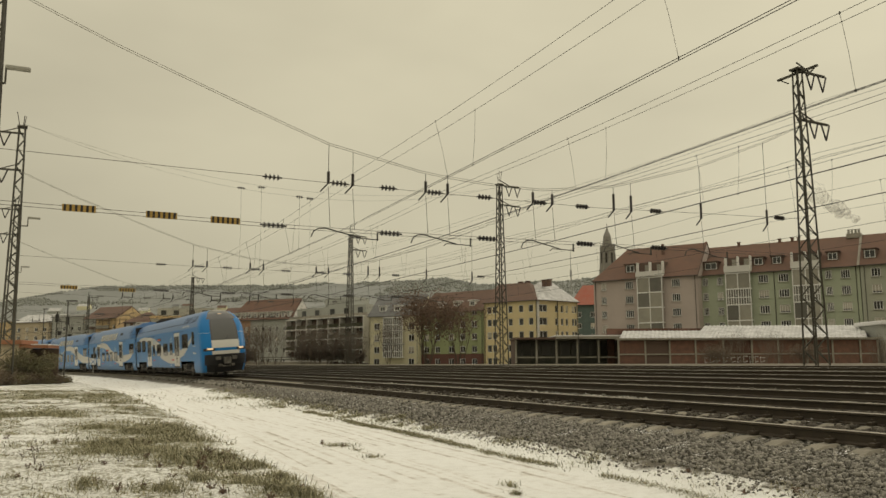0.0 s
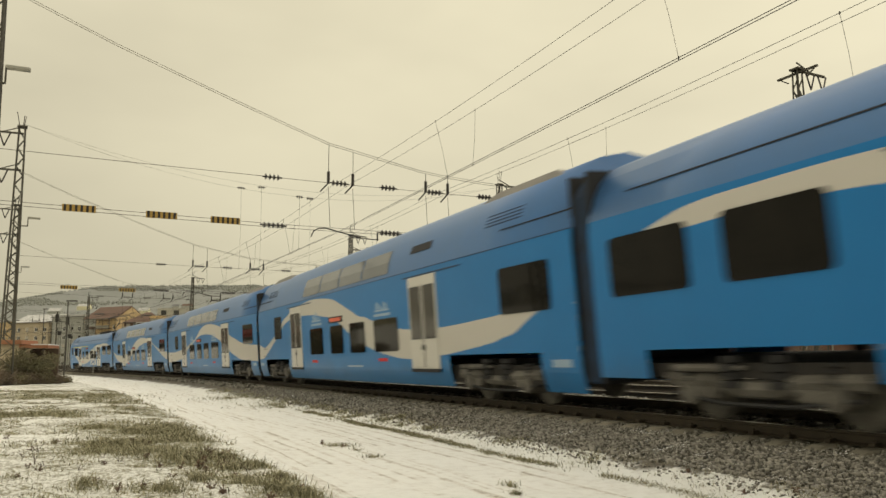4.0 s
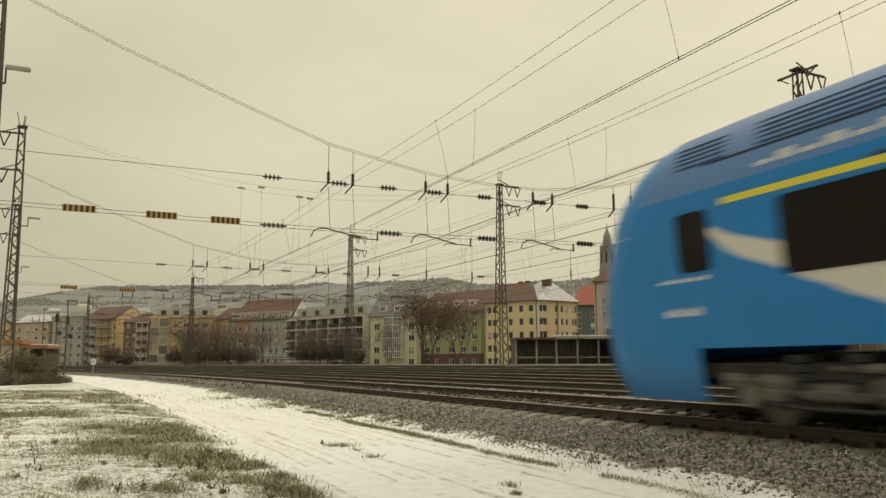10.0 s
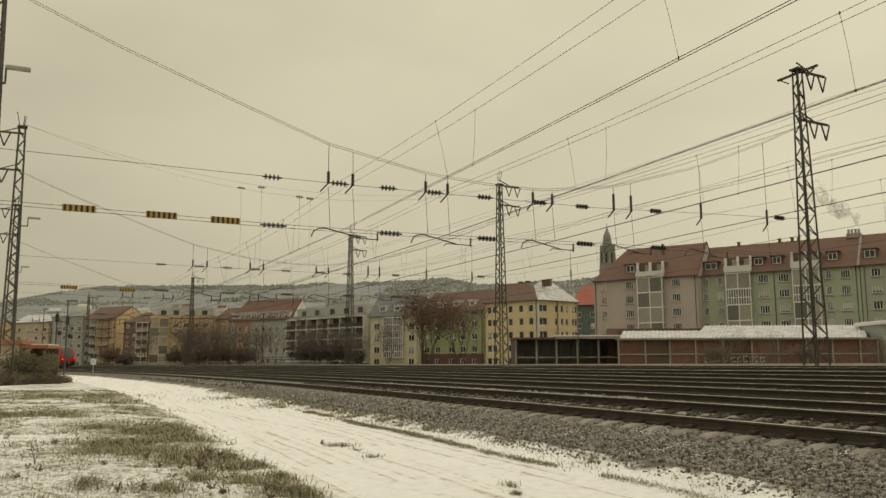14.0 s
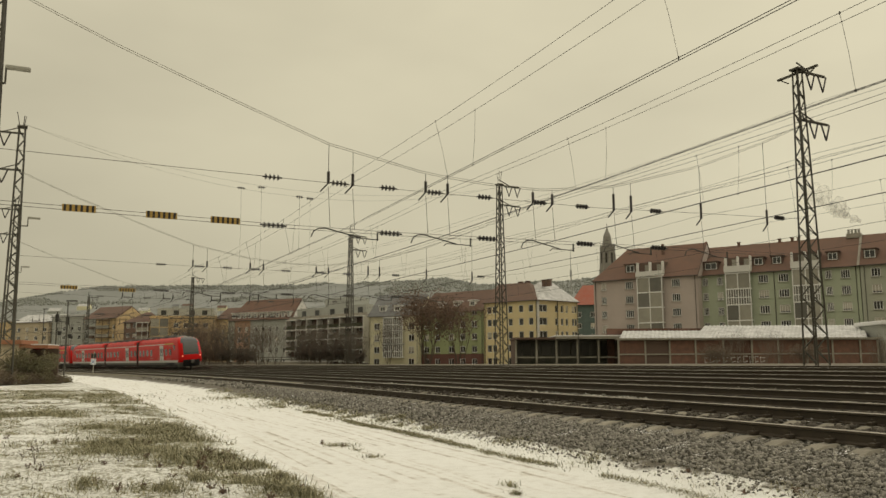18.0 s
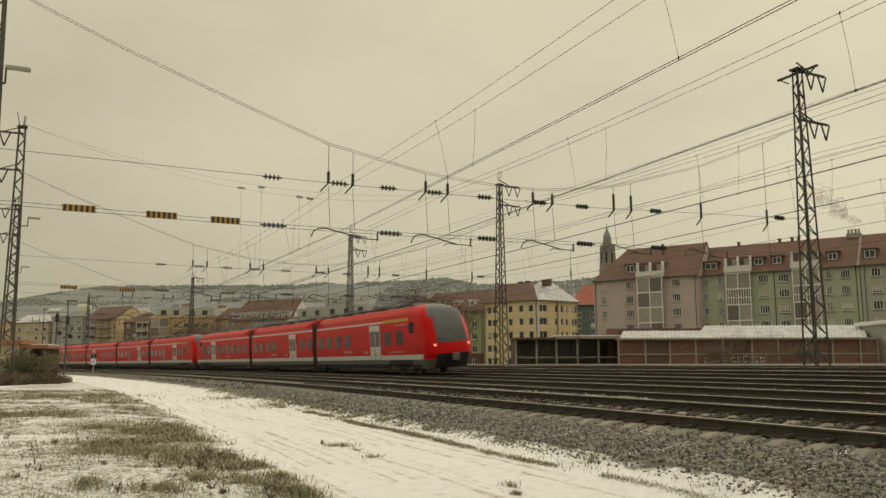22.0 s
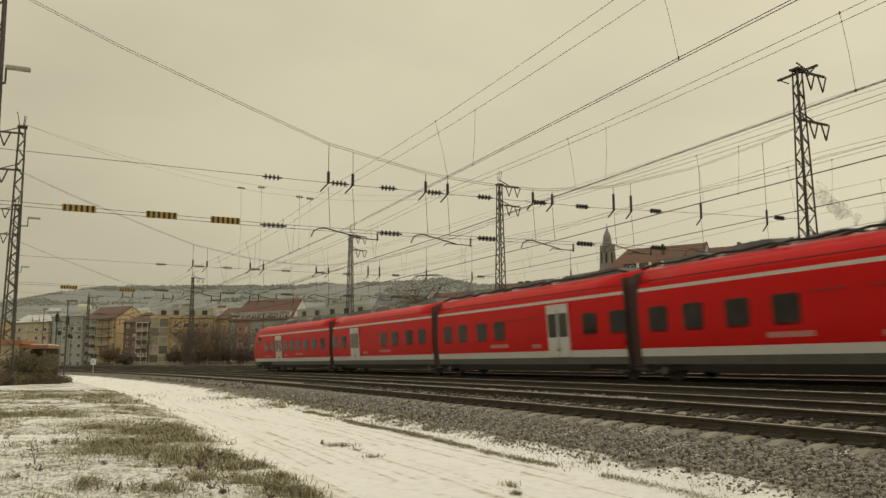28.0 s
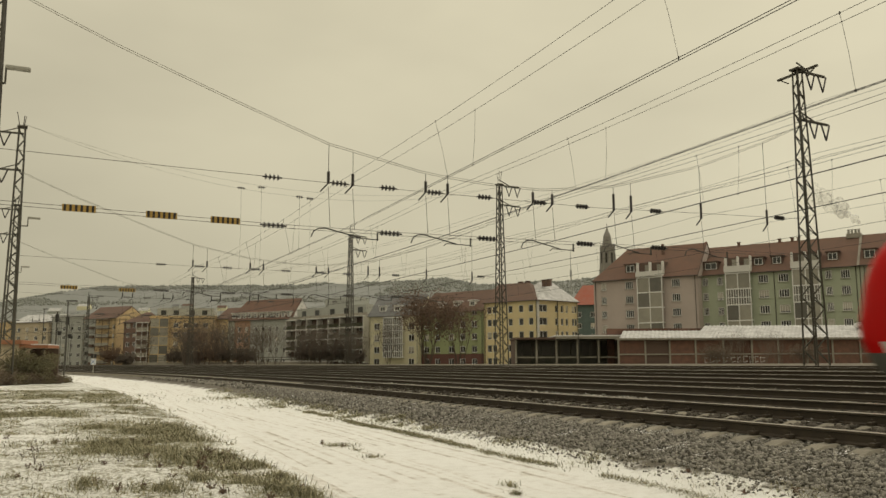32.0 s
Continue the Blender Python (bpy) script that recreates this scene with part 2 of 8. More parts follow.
def ground_material():
    m = bpy.data.materials.new("snowy_ground")
    m.use_nodes = True
    t = m.node_tree
    N, Lk = t.nodes, t.links
    b = N["Principled BSDF"]
    b.inputs["Specular IOR Level"].default_value = 0.25
    co = N.new("ShaderNodeTexCoord").outputs["Object"]

    def noisy(scale, detail=5, rough=0.6, stretch=None):
        n = N.new("ShaderNodeTexNoise")
        n.inputs["Scale"].default_value, n.inputs["Detail"].default_value, n.inputs["Roughness"].default_value = scale, detail, rough
        Lk.new(co, n.inputs["Vector"])
        return n.outputs["Fac"]

    def math_(op, a, c=0.0, d=None):
        n = N.new("ShaderNodeMath")
        n.operation = op
        for i, v in enumerate((a, c, d)):
            if v is None:
                continue
            if isinstance(v, (int, float)):
                n.inputs[i].default_value = v
            else:
                Lk.new(v, n.inputs[i])
        return n.outputs[0]

    def step(v, lo, hi, a=0.0, c=1.0):
        n = N.new("ShaderNodeMapRange")
        n.interpolation_type = "SMOOTHSTEP"
        for k, q in (("From Min", lo), ("From Max", hi), ("To Min", a), ("To Max", c)):
            n.inputs[k].default_value = q
        Lk.new(v, n.inputs["Value"])
        return n.outputs["Result"]

    def blend(f, a, c):
        n = N.new("ShaderNodeMix")
        n.data_type = "RGBA"
        Lk.new(f, n.inputs["Factor"])
        for i, v in ((6, a), (7, c)):
            if isinstance(v, tuple):
                n.inputs[i].default_value = (*v, 1)
            else:
                Lk.new(v, n.inputs[i])
        return n.outputs[2]

    at = N.new("ShaderNodeAttribute")
    at.attribute_name = "across"
    o = math_("ADD", at.outputs["Fac"], math_("MULTIPLY", math_("SUBTRACT", noisy(1.1, 4), 0.5), 1.5))
    o = math_("ADD", o, math_("MULTIPLY", math_("SUBTRACT", noisy(5.0, 4), 0.5), 0.7))
    fine, mid, big = noisy(26, 6, 0.75), noisy(5.5, 6, 0.7), noisy(0.55, 4)
    grass = blend(step(fine, 0.35, 0.7), (0.12, 0.112, 0.055), (0.34, 0.32, 0.20))
    snow = blend(step(mid, 0.4, 0.75), (0.88, 0.885, 0.83), (0.77, 0.77, 0.71))
    # verge: snow lies in patches between the grass
    cover = math_("ADD", math_("MULTIPLY", big, 0.55), math_("ADD", math_("MULTIPLY", mid, 0.45), math_("MULTIPLY", fine, 0.55)))
    turf = N.new("ShaderNodeAttribute")
    turf.attribute_name = "turf"
    speck = noisy(17, 8, 0.8)
    cover_v = math_("ADD", math_("MULTIPLY", big, 0.36), math_("ADD", math_("MULTIPLY", mid, 0.36), math_("MULTIPLY", speck, 0.85)))
    cover_v = math_("SUBTRACT", cover_v, math_("MULTIPLY", turf.outputs["Fac"], 0.11))
    verge = blend(step(cover_v, 0.665, 0.84), grass, snow)
    # path: trodden snow with wheel marks and a few bare spots
    along = N.new("ShaderNodeAttribute")
    along.attribute_name = "along"
    cv = N.new("ShaderNodeCombineXYZ")
    Lk.new(math_("ADD", math_("MULTIPLY", along.outputs["Fac"], 0.16), math_("MULTIPLY", big, 1.2)), cv.inputs[0])
    Lk.new(math_("ADD", math_("MULTIPLY", at.outputs["Fac"], 8.0), math_("MULTIPLY", mid, 0.5)), cv.inputs[1])
    streak = N.new("ShaderNodeTexNoise")
    streak.inputs["Scale"].default_value, streak.inputs["Detail"].default_value = 1.0, 5
    Lk.new(cv.outputs[0], streak.inputs["Vector"])
    ruts = math_("ADD", math_("MULTIPLY", streak.outputs["Fac"], 0.9), math_("MULTIPLY", mid, 0.35))
    trodden = blend(step(ruts, 0.62, 0.86), snow, (0.64, 0.60, 0.51))
    path_c = blend(step(math_("ADD", ruts, math_("MULTIPLY", fine, 0.5)), 0.98, 1.12), trodden, (0.30, 0.27, 0.20))
    c = blend(step(o, -7.15, -6.7), verge, path_c)
    edge = blend(step(cover, 0.58, 0.70), grass, snow)
    c = blend(step(o, -3.55, -3.15), c, edge)
    stone = blend(step(fine, 0.35, 0.7), (0.09, 0.083, 0.066), (0.25, 0.235, 0.195))
    stone = blend(step(mid, 0.3, 0.8), stone, (0.16, 0.14, 0.105))
    c = blend(step(o, -2.75, -2.35), c, stone)
    oily = blend(step(fine, 0.35, 0.7), (0.036, 0.031, 0.024), (0.105, 0.093, 0.074))
    c = blend(step(at.outputs["Fac"], -0.7, -0.5), c, oily)
    far = blend(step(cover, 0.60, 0.9), (0.10, 0.08, 0.05), (0.20, 0.18, 0.14))
    c = blend(step(at.outputs["Fac"], 24.0, 26.5), c, far)
    Lk.new(c, b.inputs["Base Color"])
    b.inputs["Roughness"].default_value = 0.9
    bp = N.new("ShaderNodeBump")
    bp.inputs["Strength"].default_value, bp.inputs["Distance"].default_value = 0.9, 0.04
    Lk.new(math_("ADD", math_("MULTIPLY", mid, 0.7), math_("MULTIPLY", fine, 0.5)), bp.inputs["Height"])
    Lk.new(bp.outputs["Normal"], b.inputs["Normal"])
    return m


def stretch(near, far, step, grow):
    """Grid lines: fine from -near to near, then wider and wider out to far."""
    v, out = 0.0, [0.0]
    while v < far:
        v += step if v < near else step * (1 + (v - near) * grow)
        out.append(min(v, far))
    return np.array(out)


def build_ground():
    yp = stretch(26, 3000, 0.16, 0.35)
    yn = -stretch(1, 900, 0.5, 0.5)[1:][::-1]
    ys = np.concatenate([yn, yp])
    xp = stretch(10, 2600, 0.2, 0.35)
    xs = np.concatenate([-xp[1:][::-1], xp])
    GX, GY = np.meshgrid(xs, ys)
    X, Y = GX.ravel(), GY.ravel()
    o = across(X, Y)
    z = height_at(o)
    rough = np.array([noise.noise((x * 0.9, y * 0.9, 0.3)) * 0.045 + noise.noise((x * 3.1, y * 3.1, 1.3)) * 0.022
                      if abs(x) < 40 and -5 < y < 80 else 0.0 for x, y in zip(X, Y)])
    hump = np.where(o < -7.0, 1.9, np.where(o < -3.4, 0.4, 0.5))
    z = z + rough * np.where(np.abs(o) < 26, hump, 0.4)
    n, m = len(ys), len(xs)
    idx = np.arange(n * m).reshape(n, m)
    faces = np.stack([idx[:-1, :-1].ravel(), idx[:-1, 1:].ravel(), idx[1:, 1:].ravel(), idx[1:, :-1].ravel()], 1)
    me = bpy.data.meshes.new("ground")
    me.from_pydata(np.stack([X, Y, z], 1).tolist(), [], faces.tolist())
    a = me.attributes.new("across", "FLOAT", "POINT")
    a.data.foreach_set("value", o.astype(np.float32))
    s = along_line(X, Y)
    turf = np.zeros(len(X))
    for ts, to, tr, tn in TUFTS:
        if to < -6.8 and tn > 650:
            turf = np.maximum(turf, np.exp(-((s - ts) / (tr * 1.1)) ** 2 - ((o - to) / (tr * 0.65)) ** 2))
    a = me.attributes.new("turf", "FLOAT", "POINT")
    a.data.foreach_set("value", turf.astype(np.float32))
    a = me.attributes.new("along", "FLOAT", "POINT")
    a.data.foreach_set("value", s.astype(np.float32))
    me.materials.append(ground_material())
    for p in me.polygons:
        p.use_smooth = True
    tagged(new("ground", me), "snow-dusted verge, trodden path and gravel track bed", "ground", kind="structure")


build_ground()


# ---- tracks ----
def rail_mesh(o, z, s0, s1, step=2.0):
    bm = bmesh.new()
    prof = [(-0.07, -0.165), (-0.07, -0.15), (-0.012, -0.13), (-0.012, -0.045), (-0.036, -0.035), (-0.036, -0.006), (-0.028, 0.0),
            (0.028, 0.0), (0.036, -0.006), (0.036, -0.035), (0.012, -0.045), (0.012, -0.13), (0.07, -0.15), (0.07, -0.165)]
    rings = []
    for s in [q for q in np.arange(s0, s1 + 0.1, step) if -272 < q < 72 or int(q) % 24 == 0]:
        ring = []
        for d, h in prof:
            x, y, _ = line(s, o + d)
            ring.append(bm.verts.new((x, y, z + h)))
        rings.append(ring)
    for a, b in zip(rings, rings[1:]):
        for j in range(len(prof) - 1):
            f = bm.faces.new((a[j], a[j + 1], b[j + 1], b[j]))
            f.material_index = 1 if 5 <= j <= 7 else 0
    return bm


def sleeper_bm(bm):
    """A concrete sleeper whose rounded shoulders rise beside the rails."""
    prof = [(-0.15, -0.19), (-0.14, -0.04), (-0.10, 0.012), (0.10, 0.012), (0.14, -0.04), (0.15, -0.19)]
    rings = []
    for x, drop in ((-1.31, 0.09), (-1.22, 0.035), (-1.05, 0.0), (-0.55, 0.0), (-0.3, 0.05), (0.3, 0.05), (0.55, 0.0), (1.05, 0.0), (1.22, 0.035), (1.31, 0.09)):
        rings.append([bm.verts.new((x, y, h if h < -0.1 else h - drop)) for y, h in prof])
    for a, b in zip(rings, rings[1:]):
        for j in range(5):
            bm.faces.new((a[j], b[j], b[j + 1], a[j + 1]))
    bm.faces.new(rings[0])
    bm.faces.new(rings[-1][::-1])


def build_tracks():
    me_sleeper = mesh_of("sleeper", bm_from(sleeper_bm), SLEEPER)
    clip = mesh_of("rail_clip", bm_from(lambda b: (bm_box(b, (0, 0, 0), (0.12, 0.09, 0.05), None, 0.012), bm_bar(b, (0, 0, 0), (0, 0, 0.06), 0.03, None, 6))), RAIL_SIDE)
    for n, (o, z) in enumerate(TRACKS):
        tr = thing("track_%d" % (n + 1), Matrix(), "rusty steel rails on concrete sleepers in dark ballast", "railway track")
        tagged(tr, kind="structure")
        part("rail", rail_mesh(o - 0.7535, z - CANT / 2, -520, 620), [RAIL_SIDE, RAIL_HEAD], tr)
        part("rail", rail_mesh(o + 0.7535, z + CANT / 2, -520, 620), [RAIL_SIDE, RAIL_HEAD], tr)
        rest = bmesh.new()
        for s in np.arange(-200, 40, 0.62):
            x, y, a = line(s, o)
            mt = Matrix.Translation((x, y, z - 0.155)) @ Matrix.Rotation(a, 4, "Z") @ Matrix.Rotation(-CANT / 1.5, 4, "Y")
            if n < 2 and -55 < s < 5:
                piece("sleeper", me_sleeper, tr, pose(0, 0, -0.015) @ mt if n == 0 else pose(0, 0, -0.06) @ mt)
                if n == 0 and s > -26:
                    for e in (-0.85, -0.65, 0.65, 0.85):
                        piece("rail_clip", clip, tr, mt @ pose(e, 0, 0.03))
            elif s > -120 and n < 1:
                vs = [rest.verts.new(mt @ Vector(p)) for p in ((-1.25, -0.13, 0.01), (1.25, -0.13, 0.01), (1.25, 0.13, 0.01), (-1.25, 0.13, 0.01))]
                lo = [rest.verts.new(v.co - Vector((0, 0, 0.15))) for v in vs]
                rest.faces.new(vs)
                for j in range(4):
                    rest.faces.new((vs[j], vs[(j + 1) % 4], lo[(j + 1) % 4], lo[j]))
        if rest.verts:
            tagged(part("sleepers", rest, SLEEPER, tr), kind="stuff")
        else:
            rest.free()


build_tracks()


# ---- overhead line: lattice masts, cross-spans and wires ----
MAST_TOP = 16.4
LAMP_GREY = shader("pale_lamp_housing", (0.34, 0.33, 0.28), 0.6, 0, None, 3, 0.3)
SPANS = [-27.3, -57.3, -88.1, -144.5, -197.5]
FAR_O = 25.5
NEAR = [-12.36, -12.1, -11.0, -12.1, -12.1, -12.1]


def lattice_mast(m, height, base_w, top_w, label, arms=(), near=True):
    t = thing("lattice_mast", m, label, "catenary mast", "catenary masts")
    hb, ht = base_w / 2, top_w / 2
    for sx in (-1, 1):
        for sy in (-1, 1):
            part("leg", bm_from(lambda b: bm_bar(b, (sx * hb, sy * hb, -0.3), (sx * ht, sy * ht, height), 0.085)), MAST_STEEL, t)
    z, right = 0.3, 1
    bars = []
    while z < height - 0.5:
        w0 = hb + (ht - hb) * z / height
        dz = max(w0 * 1.7, 0.62)
        w1 = hb + (ht - hb) * min(z + dz, height) / height
        z1 = min(z + dz, height - 0.05)
        for f in (-1, 1):
            bars.append(((-w0 * right, f * w0, z), (w1 * right, f * w1, z1)))
            bars.append(((f * w0, -w0 * right, z), (f * w1, w1 * right, z1)))
        z, right = z1, -right
    if near:
        for p, q in bars:
            part("brace", bm_from(lambda b: bm_bar(b, p, q, 0.042)), MAST_STEEL, t)
    else:
        tagged(part("lacing", bm_from(lambda b: [bm_bar(b, p, q, 0.05) for p, q in bars]), MAST_STEEL, t), kind="stuff")
    part("cap_plate", bm_from(lambda b: bm_box(b, (0, 0, height + 0.05), (top_w + 0.25, top_w + 0.25, 0.1))), MAST_STEEL, t)
    part("footing", bm_from(lambda b: bm_box(b, (0, 0, -0.05), (base_w + 0.6, base_w + 0.6, 0.5), None, 0.05)), SLEEPER, t, "concrete footing")
    for kind, z in arms:
        if kind == "line_arm":
            a = part("line_arm", bm_from(lambda b: (bm_bar(b, (0, 0.1, z), (0, -2.1, z - 0.05), 0.11), bm_bar(b, (0, 0, z + 0.45), (0, -1.1, z), 0.06))), MAST_STEEL, t)
            for y in (-1.0, -1.9):
                for sg in (-0.32, 0.32):
                    part("insulator", bm_from(lambda b: bm_bar(b, (0, y + sg, z - 0.06), (0, y, z - 0.95), 0.09, None, 6)), INSULATOR, a)
        elif kind == "yoke":
            part("yoke", bm_from(lambda b: (bm_bar(b, (-1.3, 0, z), (1.3, 0, z), 0.14, 0.1), bm_bar(b, (-0.6, 0, z - 0.4), (-1.2, 0, z), 0.06), bm_bar(b, (0.6, 0, z - 0.4), (1.2, 0, z), 0.06))), MAST_STEEL, t)
        elif kind == "horns":
            for x, y, h in ((-0.3, 0.2, 0.9), (0.25, 0.1, 0.75), (0.1, -0.35, 1.0)):
                part("horn", bm_from(lambda b: bm_bar(b, (x * 0.4, y * 0.4, z), (x, y, z + h), 0.05, None, 6)), INSULATOR, t)
    return t


def insulator_string(name, p, d, length, group, discs=5):
    """A string of dark discs on the cable through p in the direction d."""
    p, d = Vector(p), Vector(d).normalized()
    t = thing(name, Matrix.Translation(p) @ d.to_track_quat("X", "Z").to_matrix().to_4x4(), "dark ribbed insulator clamped into a steel cable", "insulator", group)
    part("rod", bm_from(lambda b: bm_bar(b, (-length / 2, 0, 0), (length / 2, 0, 0), 0.06, None, 6)), INSULATOR, t)
    for i in range(discs):
        x = (i - (discs - 1) / 2) * length * 0.84 / discs
        part("disc", bm_from(lambda b: bm_bar(b, (x - 0.022, 0, 0), (x + 0.03, 0, 0), 0.24, 0.15, 10)), INSULATOR, t)
    return t


def sag(p, q, depth, n=14):
    p, q = Vector(p), Vector(q)
    return [p.lerp(q, i / n) - Vector((0, 0, 4 * depth * (i / n) * (1 - i / n))) for i in range(n + 1)]


def wire(name, pts, w, mat, label, group):
    bm = bmesh.new()
    bm_tube(bm, pts, w)
    return tagged(part(name, bm, mat), label, "overhead wire", group)


def cross_span(s, n):
    """Carrier, two cross-span cables, insulators, drop brackets and registration arms over all six tracks."""
    NEAR_O = NEAR[n]
    near = Vector((*line(s, NEAR_O)[:2], 0))
    far = Vector((*line(s, FAR_O)[:2], 0))
    d = (far - near).normalized()

    def at(o, z):
        return near + d * (o - NEAR_O) + Vector((0, 0, z))

    def carrier_z(o):
        return float(np.interp(o, [-12.5, -8.7, -4.7, -0.75, 3.5, 6.5, 9.1, 13.0, 18.2, 22.7, 25.5], [13.6, 12.05, 10.63, 9.28, 8.5, 8.3, 8.3, 8.82, 10.3, 12.05, 13.3]))

    for dz in (-0.03, 0.05):
        wire("carrier_cable", [at(o, carrier_z(o) + dz) for o in np.linspace(NEAR_O, FAR_O, 40)], 0.020, SPAN_WIRE,
             "twin grey steel carrier cable sagging between masts", "span cables")
    up, low = 7.72, 5.96
    wire("cross_span_wire", [at(NEAR_O, up + 0.12), at(0, up), at(12, up + 0.03), at(FAR_O, up + 0.5)], 0.018, WIRE, "taut steel cross-span cable above the tracks", "span cables")
    for dz in (0, -0.13):
        wire("cross_span_wire", [at(NEAR_O, low + 0.15 + dz), at(-3, low + dz), at(2, low + dz), at(15, low + dz + 0.2), at(FAR_O, low + 0.35 + dz)], 0.017, WIRE,
             "taut steel cross-span cable above the tracks", "span cables")
    for o in (-2.9, -0.25, 1.8, 3.85, 6.2, 8.95, 11.2, 15.4, 23.5):
        insulator_string("insulator", at(o, up + 0.02 + max(o - 12, 0) * 0.034), d, 0.75, "span insulators", 4)
    for o in (-2.8, 1.9, 6.3, 11.3, 15.5):
        insulator_string("insulator", at(o, low - 0.06 + max(o - 2, 0) * 0.0154), d, 1.0, "span insulators", 5)
    if n < 2:
        for o in ((-9.46, -6.79, -4.57) if n == 0 else (-8.69, -5.03)):
            warning_board(at(o, low + 0.1 + max(-3 - o, 0) * 0.012 - 0.13 * n), d)
    def span_z(o):
        return low - 0.05 + max(o - 2, 0) * 0.0154

    for o in (-0.2, 3.95, 9.1, 13.45, 18.2, 22.6):
        for e in ((-0.5, 0.5) if o < 16 else (0.0,)):
            c = at(o + e, carrier_z(o + e))
            b = thing("hanger", Matrix.Translation(c), "thin steel hanger with a dark rod insulator", "wire hanger", "hangers")
            top = c.z
            part("rod", bm_from(lambda q: bm_bar(q, (0, 0, 0), (0, 0, up + 0.4 - top), 0.025, None, 5)), WIRE, b)
            part("insulator", bm_from(lambda q: bm_bar(q, (0, 0, up + (0.45 if o < 10 else 0.75) - top), (0, 0, up - 0.02 - top), 0.12, None, 8)), INSULATOR, b)
            part("bracket", bm_from(lambda q: bm_bar(q, (0, 0, up - top), Vector(d) * -0.32 + Vector((0, 0, up - 0.36 - top)), 0.05)), WIRE, b)
            part("tie", bm_from(lambda q: bm_bar(q, (0, 0, up - 0.15 - top), Vector(d) * 0.1 + Vector((0, 0, low - top)), 0.02, None, 5)), WIRE, b)
        if o < 20:
            r = thing("registration_arm", Matrix.Translation(at(o - 1.0, span_z(o - 1.0))), "curved steel registration arm holding the contact wire", "registration arm", "registration arms")
            part("arm", bm_from(lambda q: bm_tube(q, [Vector(d) * x + Vector((0, 0, h)) for x, h in ((-0.15, -0.35), (-0.05, -0.12), (0.15, 0.0), (0.45, 0.02), (1.9, -0.28))], 0.05, 6)), STEEL, r)
            part("strut", bm_from(lambda q: bm_tube(q, [Vector(d) * x + Vector((0, 0, h)) for x, h in ((1.3, -0.38), (1.45, -0.28), (2.6, -0.30))], 0.04, 6)), STEEL, r)
            part("clamp", bm_from(lambda q: bm_bar(q, Vector(d) * 2.55 + Vector((0, 0, 0.0)), Vector(d) * 2.55 + Vector((0, 0, -0.34)), 0.06)), STEEL, r)


def warning_board(p, d):
    """A yellow board with black bars, hung on the lower cross-span."""
    side = Vector((-d.y, d.x, 0))
    m = Matrix.Translation(p) @ Matrix((( d.x, side.x, 0, 0), (d.y, side.y, 0, 0), (0, 0, 1, 0), (0, 0, 0, 1)))
    t = thing("warning_board", m, "yellow warning board with black bars on the cross-span", "warning board", "warning boards")
    part("panel", bm_from(lambda b: bm_box(b, (0, 0, -0.12), (1.05, 0.03, 0.24), None, 0.005)), BOARD_YELLOW, t)
    for i in range(6):
        part("bar", bm_from(lambda b: bm_box(b, (-0.44 + i * 0.175, 0, -0.12), (0.08, 0.04, 0.23))), BOARD_BLACK, t)


# messenger and contact wire of each overhead line, across the tracks
LINES = [(-0.38, 0.0), (0.16, 0.09), (4.0, 4.26), (4.38, 4.32), (8.98, 9.22), (9.4, 9.28), (13.05, 13.3), (13.5, 13.35), (17.75, 17.9), (22.1, 22.3)]


def track_wires():
    """Contact wire, messenger wire and droppers of every line, from span to span."""
    knots = [93.0, 63.0, 33.0, 3.0, *SPANS, -240.0]
    up = Vector((0, 0, 1))
    for n, (om, oc) in enumerate(LINES):
        for i, (a, b) in enumerate(zip(knots, knots[1:])):
            k = 0.05 if i % 2 else -0.05
            pa, pb = Vector((*line(a, oc + k)[:2], 5.95)), Vector((*line(b, oc - k)[:2], 5.95))
            ma, mb = Vector((*line(a, om)[:2], 7.74)), Vector((*line(b, om)[:2], 7.74))
            wire("contact_wire", [pa, pa.lerp(pb, 0.5) - up * 0.02, pb], 0.016, WIRE, "dark copper contact wire over a track", "contact wires")
            ms = sag(ma, mb, 0.31)
            wire("messenger_wire", ms, 0.013, WIRE, "dark messenger wire carrying the contact wire", "messenger wires")
            for u in (((0.63,) if n % 2 else (0.36, 0.677)) if i == 3 else (0.25, 0.5, 0.75)):
                q = u * 14
                p = ms[int(q)].lerp(ms[min(int(q) + 1, 14)], q - int(q))
                c = pa.lerp(pb, u) - up * 0.02
                bm = bmesh.new()
                bm_tube(bm, [p, (p + c) / 2 + Vector((0.02, 0, 0)), c], 0.010)
                for e in (p, c):
                    bm_box(bm, e, (0.02, 0.03, 0.06))
                tagged(part("dropper", bm, WIRE), "thin dropper wire between messenger and contact wire", "overhead wire", "droppers")


def feeder_wires():
    """Feeder lines carried by the far masts."""
    spots = [(MAST_TOP - 0.5, 1.0), (MAST_TOP - 0.5, 1.9), (13.1, 1.0), (13.1, 1.9)]
    knots = [33.0, 3.0, *SPANS]
    for z, e in spots:
        for a, b in zip(knots, knots[1:]):
            pa, pb = Vector((*line(a, FAR_O + e)[:2], z)), Vector((*line(b, FAR_O + e)[:2], z))
            wire("feeder_wire", sag(pa - Vector((0, 0, 1.2)), pb - Vector((0, 0, 1.2)), 0.3, 8), 0.017, WIRE, "feeder line hung on the lattice masts", "feeder wires")


